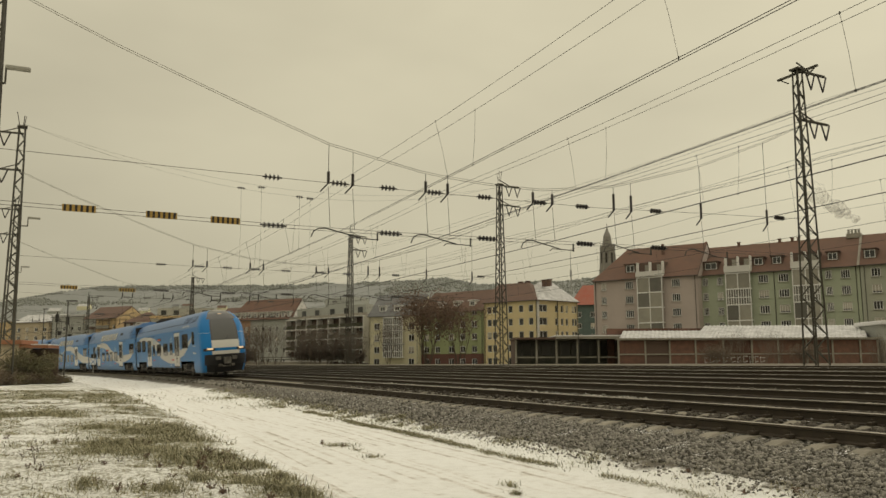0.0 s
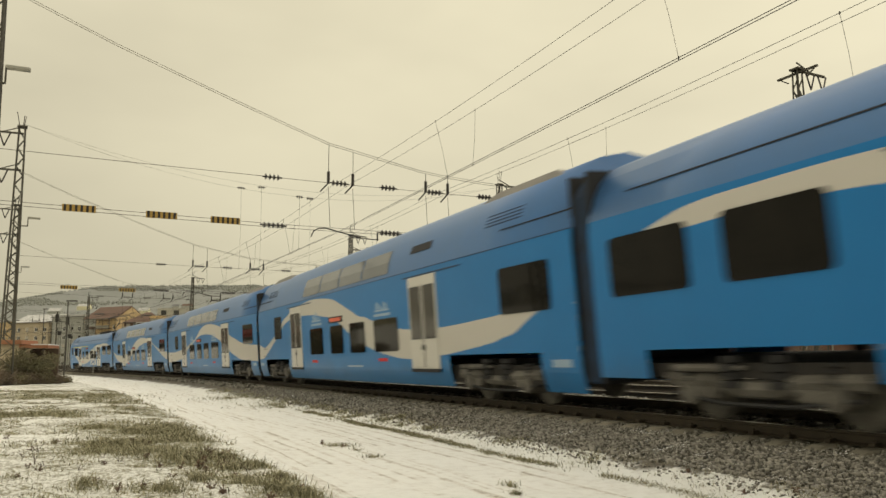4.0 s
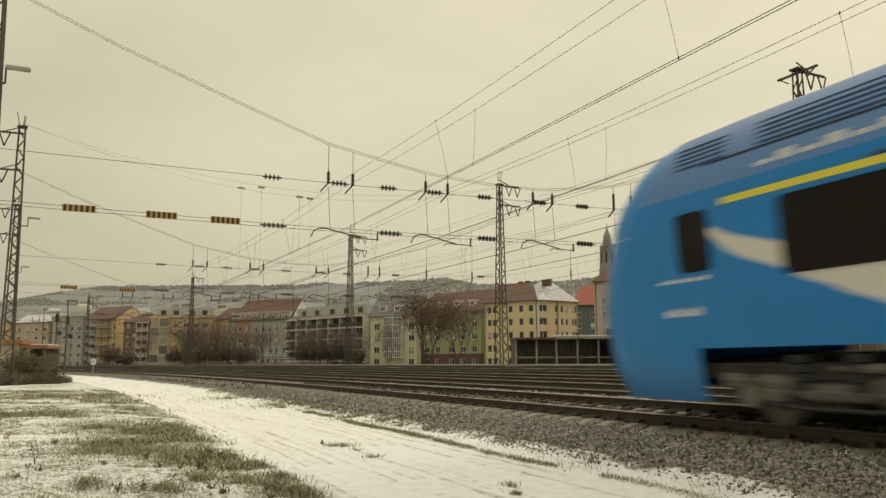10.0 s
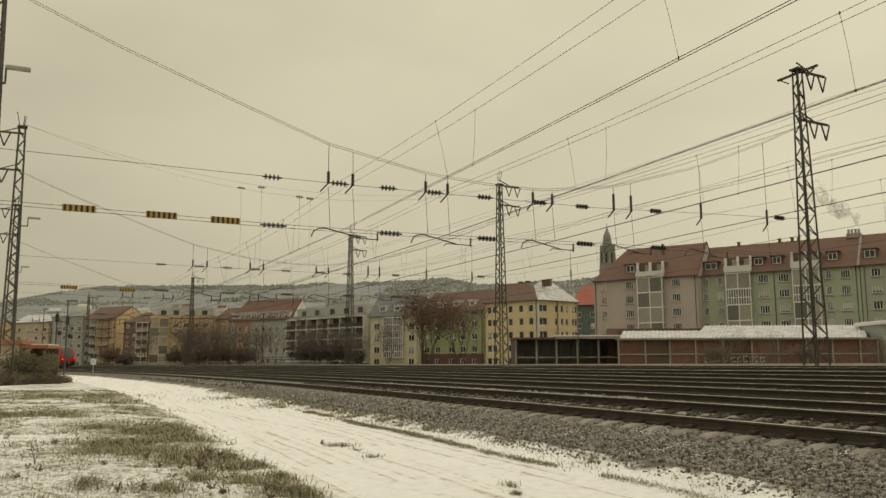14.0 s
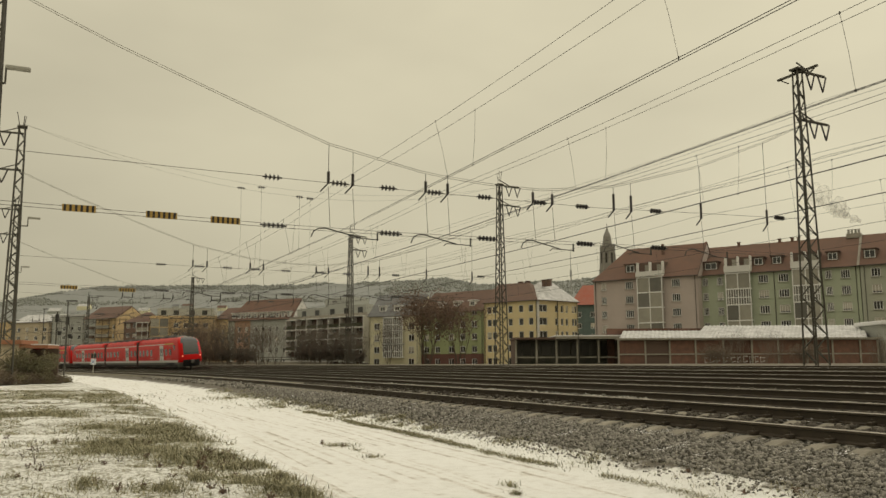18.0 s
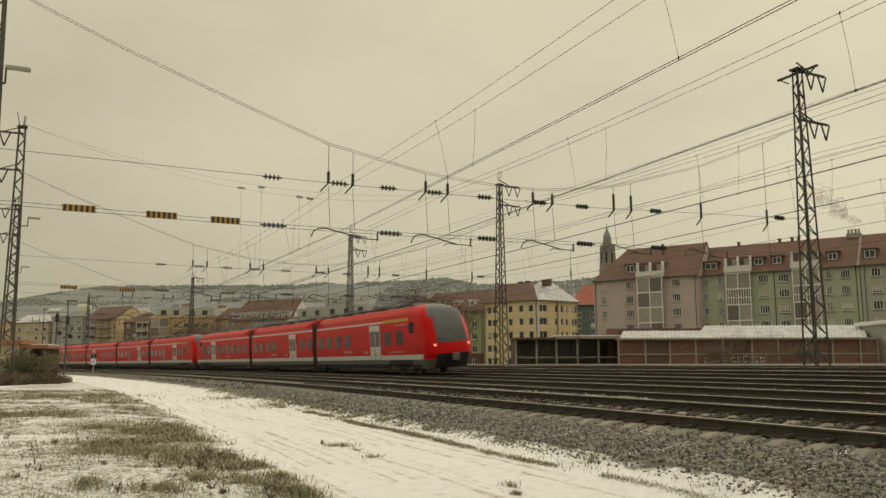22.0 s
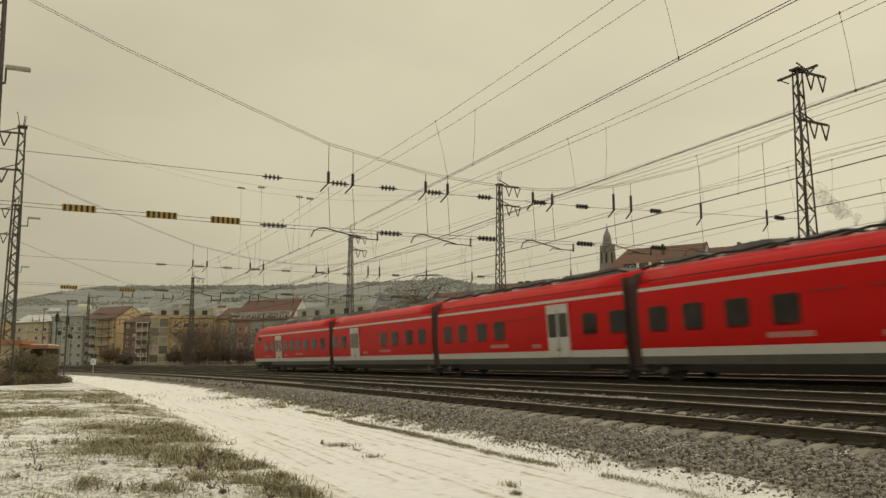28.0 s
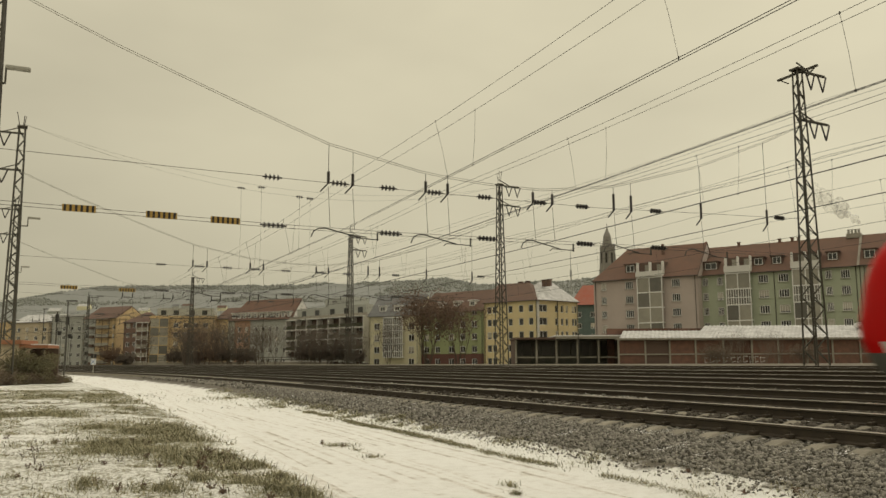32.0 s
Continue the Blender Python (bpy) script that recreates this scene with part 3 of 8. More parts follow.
def build_catenary():
    for n, s in enumerate(SPANS):
        x, y, a = line(s, FAR_O)
        arms = [("line_arm", MAST_TOP - 0.35), ("line_arm", 13.3), ("yoke", MAST_TOP - 0.5)] if n == 0 else [("line_arm", MAST_TOP - 0.35), ("line_arm", 14.3), ("horns", MAST_TOP)]
        lattice_mast(Matrix.Translation((x, y, 0.35)) @ Matrix.Rotation(a - radians(90), 4, "Z") @ pose(0, 0, 0, 0, 0, 180), MAST_TOP - 0.35, 0.88, 0.32,
                     "tall riveted lattice mast of dark weathered steel", arms, n < 3)
        if n < 3:
            x, y, a = line(s, NEAR[n])
            t = lattice_mast(Matrix.Translation((x, y, -0.5)) @ Matrix.Rotation(a - radians(90), 4, "Z"), MAST_TOP + 0.5, 0.85, 0.36,
                             "tall riveted lattice mast of dark weathered steel", [("line_arm", MAST_TOP + 0.1), ("line_arm", 14.0), ("horns", MAST_TOP + 0.5)])
            lamp_y = 0.45 if n == 0 else 0.7
            for z in (10.46 if n == 0 else 10.25,):
                part("lamp_arm", bm_from(lambda b: (bm_bar(b, (0.2, 0.15, z), (0.4, lamp_y, z), 0.06), bm_bar(b, (0.4, lamp_y, z), (0.4, lamp_y, z + 0.5), 0.06))), MAST_STEEL, t)
                part("lamp_head", bm_from(lambda b: bm_box(b, (0.4, lamp_y + 0.35, z + 0.55), (0.22, 0.75, 0.13), None, 0.04)), LAMP_GREY, t, "pale grey street lamp head")
        if n < 4:
            cross_span(s, n)
    track_wires()
    feeder_wires()
    # two slack lines from mast to mast across the tracks
    a, b = Vector((*line(SPANS[1], NEAR[1])[:2], MAST_TOP + 0.3)), Vector((*line(SPANS[1], FAR_O)[:2], MAST_TOP - 0.2))
    for depth in (2.4, 2.9):
        wire("slack_line", sag(a, b, depth, 20), 0.014, SPAN_WIRE, "thin slack line hung across the tracks", "span cables")
    d = (b - a) / (FAR_O - NEAR[1])
    for o, hi, lo in ((2.61, 13.75, 7.64), (4.14, 13.95, 7.7), (7.14, 13.5, 9.35), (8.0, 13.45, 7.8)):
        top = a + d * (o - NEAR[1])
        wire("dropper", [(top.x, top.y, hi), (top.x + 0.03, top.y, (hi + lo) / 2), (top.x, top.y, lo)], 0.014, WIRE, "thin dropper wire hung from a slack line", "droppers")
        insulator_string("insulator", (top.x, top.y, hi + 0.05), d, 0.6, "span insulators", 3)


build_catenary()


# ---- the town behind the yard ----
def plaster(name, c, amount=0.45):
    return shader(name, c, 0.92, 0, tuple(v * 0.72 for v in c), 0.35, amount, 0.15, 12)


VIOLET = plaster("mauve_plaster", (0.52, 0.45, 0.40))
SAGE = plaster("sage_green_plaster", (0.43, 0.475, 0.345))
SAGE_GREY = plaster("grey_green_plaster", (0.42, 0.435, 0.345))
OCHRE = plaster("pale_ochre_plaster", (0.72, 0.61, 0.35))
MOSS = plaster("moss_green_plaster", (0.31, 0.35, 0.18))
CREAM = plaster("cream_yellow_plaster", (0.70, 0.66, 0.45))
GREY_W = plaster("grey_plaster", (0.42, 0.43, 0.385))
ORANGE_W = plaster("orange_plaster", (0.45, 0.28, 0.19))
AMBER = plaster("amber_plaster", (0.61, 0.46, 0.25))
TAN = plaster("tan_plaster", (0.56, 0.48, 0.34))
RUST_BASE = plaster("brown_red_plaster", (0.15, 0.075, 0.058))
WHITE_W = plaster("white_plaster", (0.70, 0.69, 0.64))
DARK_W = plaster("dark_brown_plaster", (0.13, 0.09, 0.07))
ROOF_RED = shader("red_clay_roof_tiles", (0.185, 0.105, 0.072), 0.9, 0, (0.13, 0.09, 0.068), 0.6, 0.7, 0.6, 6)
ROOF_BRIGHT = shader("bright_red_roof_tiles", (0.36, 0.10, 0.06), 0.9, 0, (0.30, 0.16, 0.12), 0.6, 0.7, 0.6, 6)
ROOF_GREY = shader("grey_slate_roof", (0.14, 0.145, 0.14), 0.9, 0, (0.22, 0.22, 0.21), 0.6, 0.7, 0.5, 6)
ROOF_BROWN = shader("brown_clay_roof_tiles", (0.165, 0.10, 0.072), 0.9, 0, (0.12, 0.085, 0.065), 0.6, 0.7, 0.5, 6)
SNOW = shader("settled_snow", (0.80, 0.80, 0.78), 0.9, 0, (0.62, 0.62, 0.60), 1.5, 0.6, 0.5, 8)
SNOW_THIN = shader("thin_snow_on_roofing", (0.66, 0.66, 0.63), 0.9, 0, (0.30, 0.30, 0.28), 0.9, 0.9, 0.5, 8)
FRAME_W = shader("white_window_frame", (0.82, 0.82, 0.78), 0.6, 0, None, 3, 0.2)
GLASS_B = shader("house_window_glass", (0.03, 0.032, 0.032), 0.08, 0, (0.06, 0.06, 0.055), 0.8, 0.9, 0, 40, 0.5)
BLIND = shader("closed_roller_blind", (0.50, 0.47, 0.38), 0.8, 0, None, 2, 0.3, 0, 40, 0.15)
CONCRETE = shader("weathered_concrete", (0.36, 0.34, 0.28), 0.9, 0, (0.20, 0.18, 0.14), 0.8, 0.7, 0.3, 15)
BRICK_M = shader("old_dark_brick", (0.185, 0.095, 0.066), 0.92, 0, (0.09, 0.06, 0.048), 1.6, 0.9, 0.5, 14, 0.3)
# Shade of rooms and openings, given as one near-black colour.
DARK_IN = shader("dark_opening_shade", (0.055, 0.052, 0.045), 0.95, 0, None, 1, 0.4)
PANEL_B = shader("frosted_balcony_panel", (0.34, 0.325, 0.26), 0.5, 0, (0.24, 0.23, 0.19), 0.7, 0.8, 0, 40, 0.2)
PANEL_D = shader("dull_balcony_glazing", (0.17, 0.165, 0.135), 0.3, 0, (0.11, 0.105, 0.09), 0.7, 0.8, 0, 40, 0.25)
BALCONY_G = shader("green_balcony_planting", (0.035, 0.045, 0.025), 0.95, 0, (0.08, 0.07, 0.04), 2, 0.8, 0.6, 10)
TEAL_NET = shader("teal_scaffold_netting", (0.13, 0.18, 0.165), 0.9, 0, (0.09, 0.115, 0.105), 0.8, 0.8, 0.4, 8)
BRICK_RED = plaster("red_brick_wall", (0.20, 0.13, 0.10))
STONE_T = shader("grey_sandstone", (0.30, 0.285, 0.245), 0.95, 0, (0.20, 0.19, 0.16), 0.3, 0.7, 0.4, 3)

_win_cache = {}


def window_meshes(w, h, bars):
    key = (round(w, 2), round(h, 2), bars)
    if key not in _win_cache:
        def frame_bm(b):
            f = 0.10
            bm_box(b, (w / 2, 0, f / 2), (w, 0.08, f))
            bm_box(b, (w / 2, 0, h - f / 2), (w, 0.08, f))
            bm_box(b, (f / 2, 0, h / 2), (f, 0.08, h - 2 * f))
            bm_box(b, (w - f / 2, 0, h / 2), (f, 0.08, h - 2 * f))
            for i in range(bars):
                bm_box(b, (w * (i + 1) / (bars + 1), 0, h / 2), (0.085, 0.07, h - 2 * f))
        fr = mesh_of("window_frame", bm_from(frame_bm), FRAME_W)
        gl = mesh_of("pane", bm_from(lambda b: bm_box(b, (w / 2, 0.03, h / 2), (w - 0.1, 0.02, h - 0.1))), GLASS_B)
        bl = mesh_of("blind", bm_from(lambda b: bm_box(b, (w / 2, 0.0, h * 0.6), (w - 0.16, 0.03, h * 0.74))), BLIND)
        sill = mesh_of("sill", bm_from(lambda b: bm_box(b, (w / 2, -0.22, -0.05), (w + 0.2, 0.3, 0.07))), CONCRETE)
        _win_cache[key] = (fr, gl, bl, sill)
    return _win_cache[key]


def wall_bm(bm, W, z0, z1, holes, deep=0.22):
    """A facade from x = 0 to W in the plane y = 0, with openings cut through it and their reveals."""
    xs = sorted({0.0, W, *[h[0] for h in holes], *[h[1] for h in holes]})
    zs = sorted({z0, z1, *[h[2] for h in holes], *[h[3] for h in holes]})
    vs = {}

    def v(x, y, z):
        k = (round(x, 3), round(y, 3), round(z, 3))
        if k not in vs:
            vs[k] = bm.verts.new(k)
        return vs[k]

    for xa, xb in zip(xs, xs[1:]):
        for za, zb in zip(zs, zs[1:]):
            cx, cz = (xa + xb) / 2, (za + zb) / 2
            if not any(h[0] < cx < h[1] and h[2] < cz < h[3] for h in holes):
                bm.faces.new((v(xa, 0, za), v(xb, 0, za), v(xb, 0, zb), v(xa, 0, zb)))
    for xa, xb, za, zb in holes:
        for (ax, az), (bx, bz) in (((xa, za), (xb, za)), ((xb, za), (xb, zb)), ((xb, zb), (xa, zb)), ((xa, zb), (xa, za))):
            bm.faces.new([bm.verts.new(q) for q in ((ax, 0, az), (bx, 0, bz), (bx, deep, bz), (ax, deep, az))])


def building(name, label, A, B, depth, z0, z1, wall, roof, roof_h, rows=(), cols=(), win=(1.2, 1.4), bars=1, roof_kind="gable", eave=0.5, hip=(0, 0),
             side=None, blinds=0.2, seed=1, base=None, skip=(), dormers=(), sills=True):
    """A block of flats. A, B: the ends of its front in plan, as a passer-by in the yard sees them from left to right."""
    rnd = random.Random(seed)
    A, B = Vector((*A, 0)), Vector((*B, 0))
    W = (B - A).length
    ang = math.atan2(B.y - A.y, B.x - A.x)
    t = thing(name, Matrix.Translation((A.x, A.y, 0)) @ Matrix.Rotation(ang, 4, "Z"), label, "building")
    w, h = win
    holes, marks = [], []
    for i, zz in enumerate(rows):
        for k, cx in enumerate(cols):
            if (i, k) in skip:
                continue
            ww = w
            if isinstance(cx, tuple):
                cx, ww = cx
            x = cx * W - ww / 2
            if x < 0.1 or x + ww > W - 0.1:
                continue
            holes.append((x, x + ww, zz, zz + h))
            marks.append((x, zz, ww))
    if base:
        part("base_wall", bm_from(lambda b: wall_bm(b, W, z0, base[0], [q for q in holes if q[3] < base[0]])), base[1], t)
        part("front_wall", bm_from(lambda b: wall_bm(b, W, base[0], z1, [q for q in holes if q[2] > base[0]])), wall, t)
    else:
        part("front_wall", bm_from(lambda b: wall_bm(b, W, z0, z1, holes)), wall, t)

    part("side_wall", bm_from(lambda b: bm_box(b, (0.15, depth / 2 + 0.11, (z0 + z1) / 2), (0.3, depth - 0.22, z1 - z0))), side or wall, t)
    part("side_wall", bm_from(lambda b: bm_box(b, (W - 0.15, depth / 2 + 0.11, (z0 + z1) / 2), (0.3, depth - 0.22, z1 - z0))), side or wall, t)
    part("rear_wall", bm_from(lambda b: bm_box(b, (W / 2, depth - 0.15, (z0 + z1) / 2), (W - 0.6, 0.3, z1 - z0))), side or wall, t)
    # Solid dark block in place of the unlit rooms behind the panes.
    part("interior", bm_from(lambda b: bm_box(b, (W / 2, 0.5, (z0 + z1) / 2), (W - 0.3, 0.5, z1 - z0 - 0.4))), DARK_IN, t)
    for x, zz, ww in marks:
        fr, gl, bl, sill = window_meshes(ww, h, bars if ww < 2.2 else bars + 1)
        wd = piece("window", fr, t, pose(x, 0.14, zz))
        piece("pane", gl, wd)
        if rnd.random() < blinds:
            piece("blind", bl, wd)
        if sills:
            piece("sill", sill, wd)
    e = eave

    def roof_bm(b):
        ridge_y = depth / 2
        hl, hr = hip
        lo = [(-e * 0.4, -e, z1), (W + e * 0.4, -e, z1), (W + e * 0.4, depth + e, z1), (-e * 0.4, depth + e, z1)]
        L1, R1 = (hl, ridge_y, z1 + roof_h), (W - hr, ridge_y, z1 + roof_h)
        for tri in ((lo[0], lo[1], R1, L1), (lo[2], lo[3], L1, R1), (lo[1], lo[2], R1), (lo[3], lo[0], L1)):
            b.faces.new([b.verts.new(q) for q in tri])
            b.faces.new([b.verts.new((q[0], q[1], q[2] - 0.18)) for q in tri])
        for p, q in zip(lo, lo[1:] + lo[:1]):
            b.faces.new([b.verts.new(r) for r in (p, q, (q[0], q[1], q[2] - 0.18), (p[0], p[1], p[2] - 0.18))])

    if roof_kind == "gable":
        part("roof", bm_from(roof_bm), roof, t)
        for xg, hp in ((-e * 0.4 - 0.02, hip[0]), (W + e * 0.4 + 0.02, hip[1])):
            if not hp:
                part("gable", bm_from(lambda b: (b.faces.new([b.verts.new(q) for q in ((xg, -0.1, z1 - 0.2), (xg, depth + 0.1, z1 - 0.2), (xg, depth / 2, z1 + roof_h - 0.35))]),
                                                 b.faces.new([b.verts.new(q) for q in ((W / 2, -0.05, z1 - 0.3), (W / 2, depth, z1 - 0.3), (W / 2, depth / 2, z1 + roof_h - 0.6))]))), side or wall, t)
    else:
        part("roof", bm_from(lambda b: bm_box(b, (W / 2, depth / 2, z1 + roof_h / 2), (W + e, depth + e, roof_h), None, 0.03)), roof, t)
    part("gutter", bm_from(lambda b: bm_bar(b, (-e * 0.4, -e - 0.05, z1 - 0.1), (W + e * 0.4, -e - 0.05, z1 - 0.1), 0.16, None, 6)), STEEL, t)
    for fx in ((0.02, 0.98) if W > 8 else (0.98,)):
        part("downpipe", bm_from(lambda b: bm_bar(b, (fx * W, -0.1, z0), (fx * W, -0.1, z1 - 0.1), 0.12, None, 6)), STEEL, t)
    for fx, zd, dw, dh, mat in dormers:
        yd = max((zd - z1) / roof_h * (depth / 2 + e) - e, 0)
        dm = part("dormer", bm_from(lambda b: (bm_box(b, (fx * W, yd + 1.0, zd + dh / 2), (dw + 0.3, 2.0, dh)), bm_box(b, (fx * W, yd + 0.85, zd + dh + 0.1), (dw + 0.7, 2.5, 0.2), None, 0.04))), mat, t)
        fr, gl, bl, sill = window_meshes(dw - 0.2, dh - 0.25, 1)
        piece("window", fr, dm, pose(fx * W - dw / 2 + 0.1, yd - 0.03, zd + 0.1))
        piece("pane", gl, dm, pose(fx * W - dw / 2 + 0.1, yd - 0.03, zd + 0.1))
    return t, W


def balcony_tower(t, x0, x1, z0, z1, storeys, out=1.1, glazed=True, mat=None, bars_on=-1):
    """A bay of stacked balconies on the front of t: slabs, side posts and parapets or glazing."""
    mat = mat or FRAME_W
    hgt = (z1 - z0) / storeys
    for i in range(storeys + 1):
        part("balcony_slab", bm_from(lambda b: bm_box(b, ((x0 + x1) / 2, -out / 2, z0 + i * hgt), (x1 - x0, out, 0.22))), mat, t)
    for x in (x0 + 0.08, (x0 + x1) / 2, x1 - 0.08):
        part("balcony_post", bm_from(lambda b: bm_box(b, (x, -out + 0.06, (z0 + z1) / 2), (0.16, 0.12, z1 - z0))), mat, t)
    half = (x1 - x0) / 2
    for i in range(storeys):
        zz = z0 + i * hgt
        if not glazed:
            part("balcony_panel", bm_from(lambda b: bm_box(b, ((x0 + x1) / 2, -out + 0.08, zz + 0.6), (x1 - x0 - 0.2, 0.05, 0.95))), PANEL_B, t)
            continue
        for k in range(2):
            xa = x0 + half * k
            if i == bars_on:
                p = part("balcony_glazing", bm_from(lambda b: bm_box(b, (xa + half / 2, -out + 0.2, zz + hgt / 2), (half - 0.2, 0.03, hgt - 0.25))), PANEL_D, t)
                for q in range(1, 5):
                    part("glazing_bar", bm_from(lambda b: bm_box(b, (xa + half * q / 5, -out + 0.12, zz + hgt / 2), (0.12, 0.05, hgt - 0.25))), mat, p)
                part("glazing_rail", bm_from(lambda b: bm_box(b, (xa + half / 2, -out + 0.12, zz + hgt * 0.45), (half - 0.2, 0.05, 0.16))), mat, p)
            else:
                part("balcony_panel", bm_from(lambda b: bm_box(b, (xa + half / 2, -out + 0.12, zz + hgt / 2), (half - 0.2, 0.04, hgt - 0.2))), PANEL_D if (i * 2 + k + int(x0)) % 3 == 0 else PANEL_B, t)


def roof_loggia(t, x0, x1, z, low, high):
    """An open balcony cut into the roof: pale parapet, three posts and a dark recess with pale doors."""
    part("roof_loggia", bm_from(lambda b: bm_box(b, ((x0 + x1) / 2, -0.5, z + low / 2), (x1 - x0 + 0.2, 1.6, low))), WHITE_W, t)
    part("loggia_back", bm_from(lambda b: bm_box(b, ((x0 + x1) / 2, 1.7, z + low + high / 2 - 0.1), (x1 - x0 + 0.1, 1.6, high + 0.2))), DARK_W, t)
    for x in (x0, (x0 + x1) / 2, x1):
        part("loggia_post", bm_from(lambda b: bm_box(b, (x, -0.2, z + low + high / 2), (0.28, 0.9, high))), WHITE_W, t)
    for f in (0.3, 0.78):
        part("loggia_door", bm_from(lambda b: bm_box(b, (x0 + (x1 - x0) * f, 0.86, z + low + high * 0.4), (0.9, 0.08, high * 0.75))), PANEL_B, t)


def chimney(t, x, y, z, h=1.4, w=0.8):
    part("chimney", bm_from(lambda b: (bm_box(b, (x, y, z), (w, w * 0.8, h)), bm_box(b, (x, y, z + h / 2 + 0.08), (w + 0.2, w, 0.14)))), ROOF_BROWN, t)


def build_town():
    # mauve and sage terrace along the yard, front line from (31, 165) to (84, 128)
    def on(f):
        return (31.0 + 53.0 * f, 165.0 - 37.0 * f)
    rows = [1.05 + 2.85 * i for i in range(6)]
    t, W = building("apartment_house", "mauve plastered apartment house with red tiled roof and glazed balconies", on(0.0), on(0.33), 13, -1.5, 17.3, VIOLET, ROOF_RED, 7.0,
                    rows, [(0.103, 1.2), 0.358, 0.803], (1.7, 1.5), 3, hip=(5, 0), seed=3, dormers=[(0.36, 18.7, 1.9, 1.6, DARK_W)])
    balcony_tower(t, W * 0.452, W * 0.694, 2.5, 17.3, 5)
    roof_loggia(t, W * 0.452, W * 0.694, 17.5, 1.0, 1.9)
    chimney(t, W * 0.62, 4.6, 23.2, 2.2, 0.45)
    part("gable_coping", bm_from(lambda b: (bm_bar(b, (W + 0.12, -0.5, 17.2), (W + 0.12, 6.5, 24.4), 0.35, 0.2), bm_bar(b, (W + 0.12, 13.4, 17.2), (W + 0.12, 6.5, 24.4), 0.35, 0.2))), ROOF_BROWN, t)
    def back(f):
        x, y = on(f)
        return (x + 1.5, y + 2.2)
    t, W = building("apartment_house", "sage green apartment house with brown roof, dormers and glazed balconies", back(0.318), back(0.755), 13, -1.5, 17.35, SAGE, ROOF_RED, 6.2,
                    rows, [(0.053, 1.1), (0.151, 1.1), 0.432, 0.556, (0.824, 1.1), (0.92, 1.5)], (1.8, 1.5), 3, seed=5,
                    dormers=[(0.09, 18.4, 2.4, 1.5, DARK_W), (0.40, 18.7, 1.7, 1.5, DARK_W), (0.515, 18.7, 1.7, 1.5, DARK_W), (0.85, 18.7, 1.7, 1.5, DARK_W)])
    for a, b_ in ((0.197, 0.359), (0.616, 0.778)):
        balcony_tower(t, W * a, W * b_, 2.5, 17.3, 5, bars_on=3)
        roof_loggia(t, W * a, W * b_, 17.5, 1.2, 1.8)
    part("downpipe", bm_from(lambda b: bm_bar(b, (W * 0.5, -0.12, 0), (W * 0.5, -0.12, 17.2), 0.14, None, 6)), STEEL, t)
    for f in (0.23, 0.50, 0.58, 0.62):
        chimney(t, W * f, 6.5, 23.6, 0.9, 0.5)
    part("fire_wall", bm_from(lambda b: (bm_bar(b, (W - 0.1, -0.5, 17.3), (W - 0.1, 6.5, 23.7), 0.4, 0.25), bm_bar(b, (W - 0.1, 13.4, 17.3), (W - 0.1, 6.5, 23.7), 0.4, 0.25))), CONCRETE, t)
    boiler_flue(t, W * 0.955, 6.5, 23.9)
    building("apartment_house", "grey green apartment house at the end of a terrace", back(0.757), back(1.25), 13, -1.5, 17.4, SAGE_GREY, ROOF_RED, 6.2, rows, [(0.075, 1.5), (0.2, 1.5), 0.34, 0.5, 0.66, 0.8], (1.8, 1.5), 2, seed=8,
             dormers=[(0.05, 18.6, 1.9, 1.6, DARK_W), (0.2, 18.6, 1.9, 1.6, DARK_W)])
    # ochre corner house: two fronts meet at the corner
    rows5 = [0.3 + 2.88 * i for i in range(5)]
    C, Lf, Rt = (20.5, 175.0), (9.4, 184.5), (30.5, 182.5)
    t, W = building("corner_house", "pale ochre corner house with a brown hipped roof", Lf, C, 11, -1.5, 14.4, OCHRE, ROOF_BROWN, 4.6, rows5, [0.10, 0.20, 0.50, 0.70, 0.88], (1.25, 1.6), 0, hip=(0, 6), seed=9, blinds=0.05, sills=False)
    for f in (0.42, 0.55, 0.86, 0.95):
        chimney(t, W * f, 6, 18.5, 1.4, 0.9)
    t, W = building("corner_house", "pale ochre corner house wing with snow on its hipped roof", C, Rt, 11, -1.5, 14.4, OCHRE, SNOW_THIN, 4.6, rows5, [(0.13, 2.6), 0.46, 0.60, 0.72, 0.88, 0.95], (0.8, 1.6), 0, hip=(6, 2), seed=10, blinds=0.05, sills=False)
    part("corner_pilaster", bm_from(lambda b: bm_box(b, (0.2, 0.05, 6.4), (0.5, 0.4, 15.8))), WHITE_W, t)
    part("downpipe", bm_from(lambda b: bm_bar(b, (W * 0.48, -0.12, 0), (W * 0.48, -0.12, 14.3), 0.16, None, 6)), STEEL, t)
    building("apartment_house", "moss green apartment house on a red-brown ground floor", (-5.5, 196.0), (9.2, 184.8), 11, -1.5, 12.8, MOSS, ROOF_BROWN, 5.2, rows5[:5], [0.1, 0.28, 0.5, 0.68, 0.86], (1.5, 1.5), 1, seed=11,
             base=(2.9, RUST_BASE), blinds=0.1, dormers=[(0.3, 14.0, 1.4, 1.2, FRAME_W), (0.55, 14.0, 1.4, 1.2, FRAME_W), (0.8, 14.0, 1.4, 1.2, FRAME_W)])
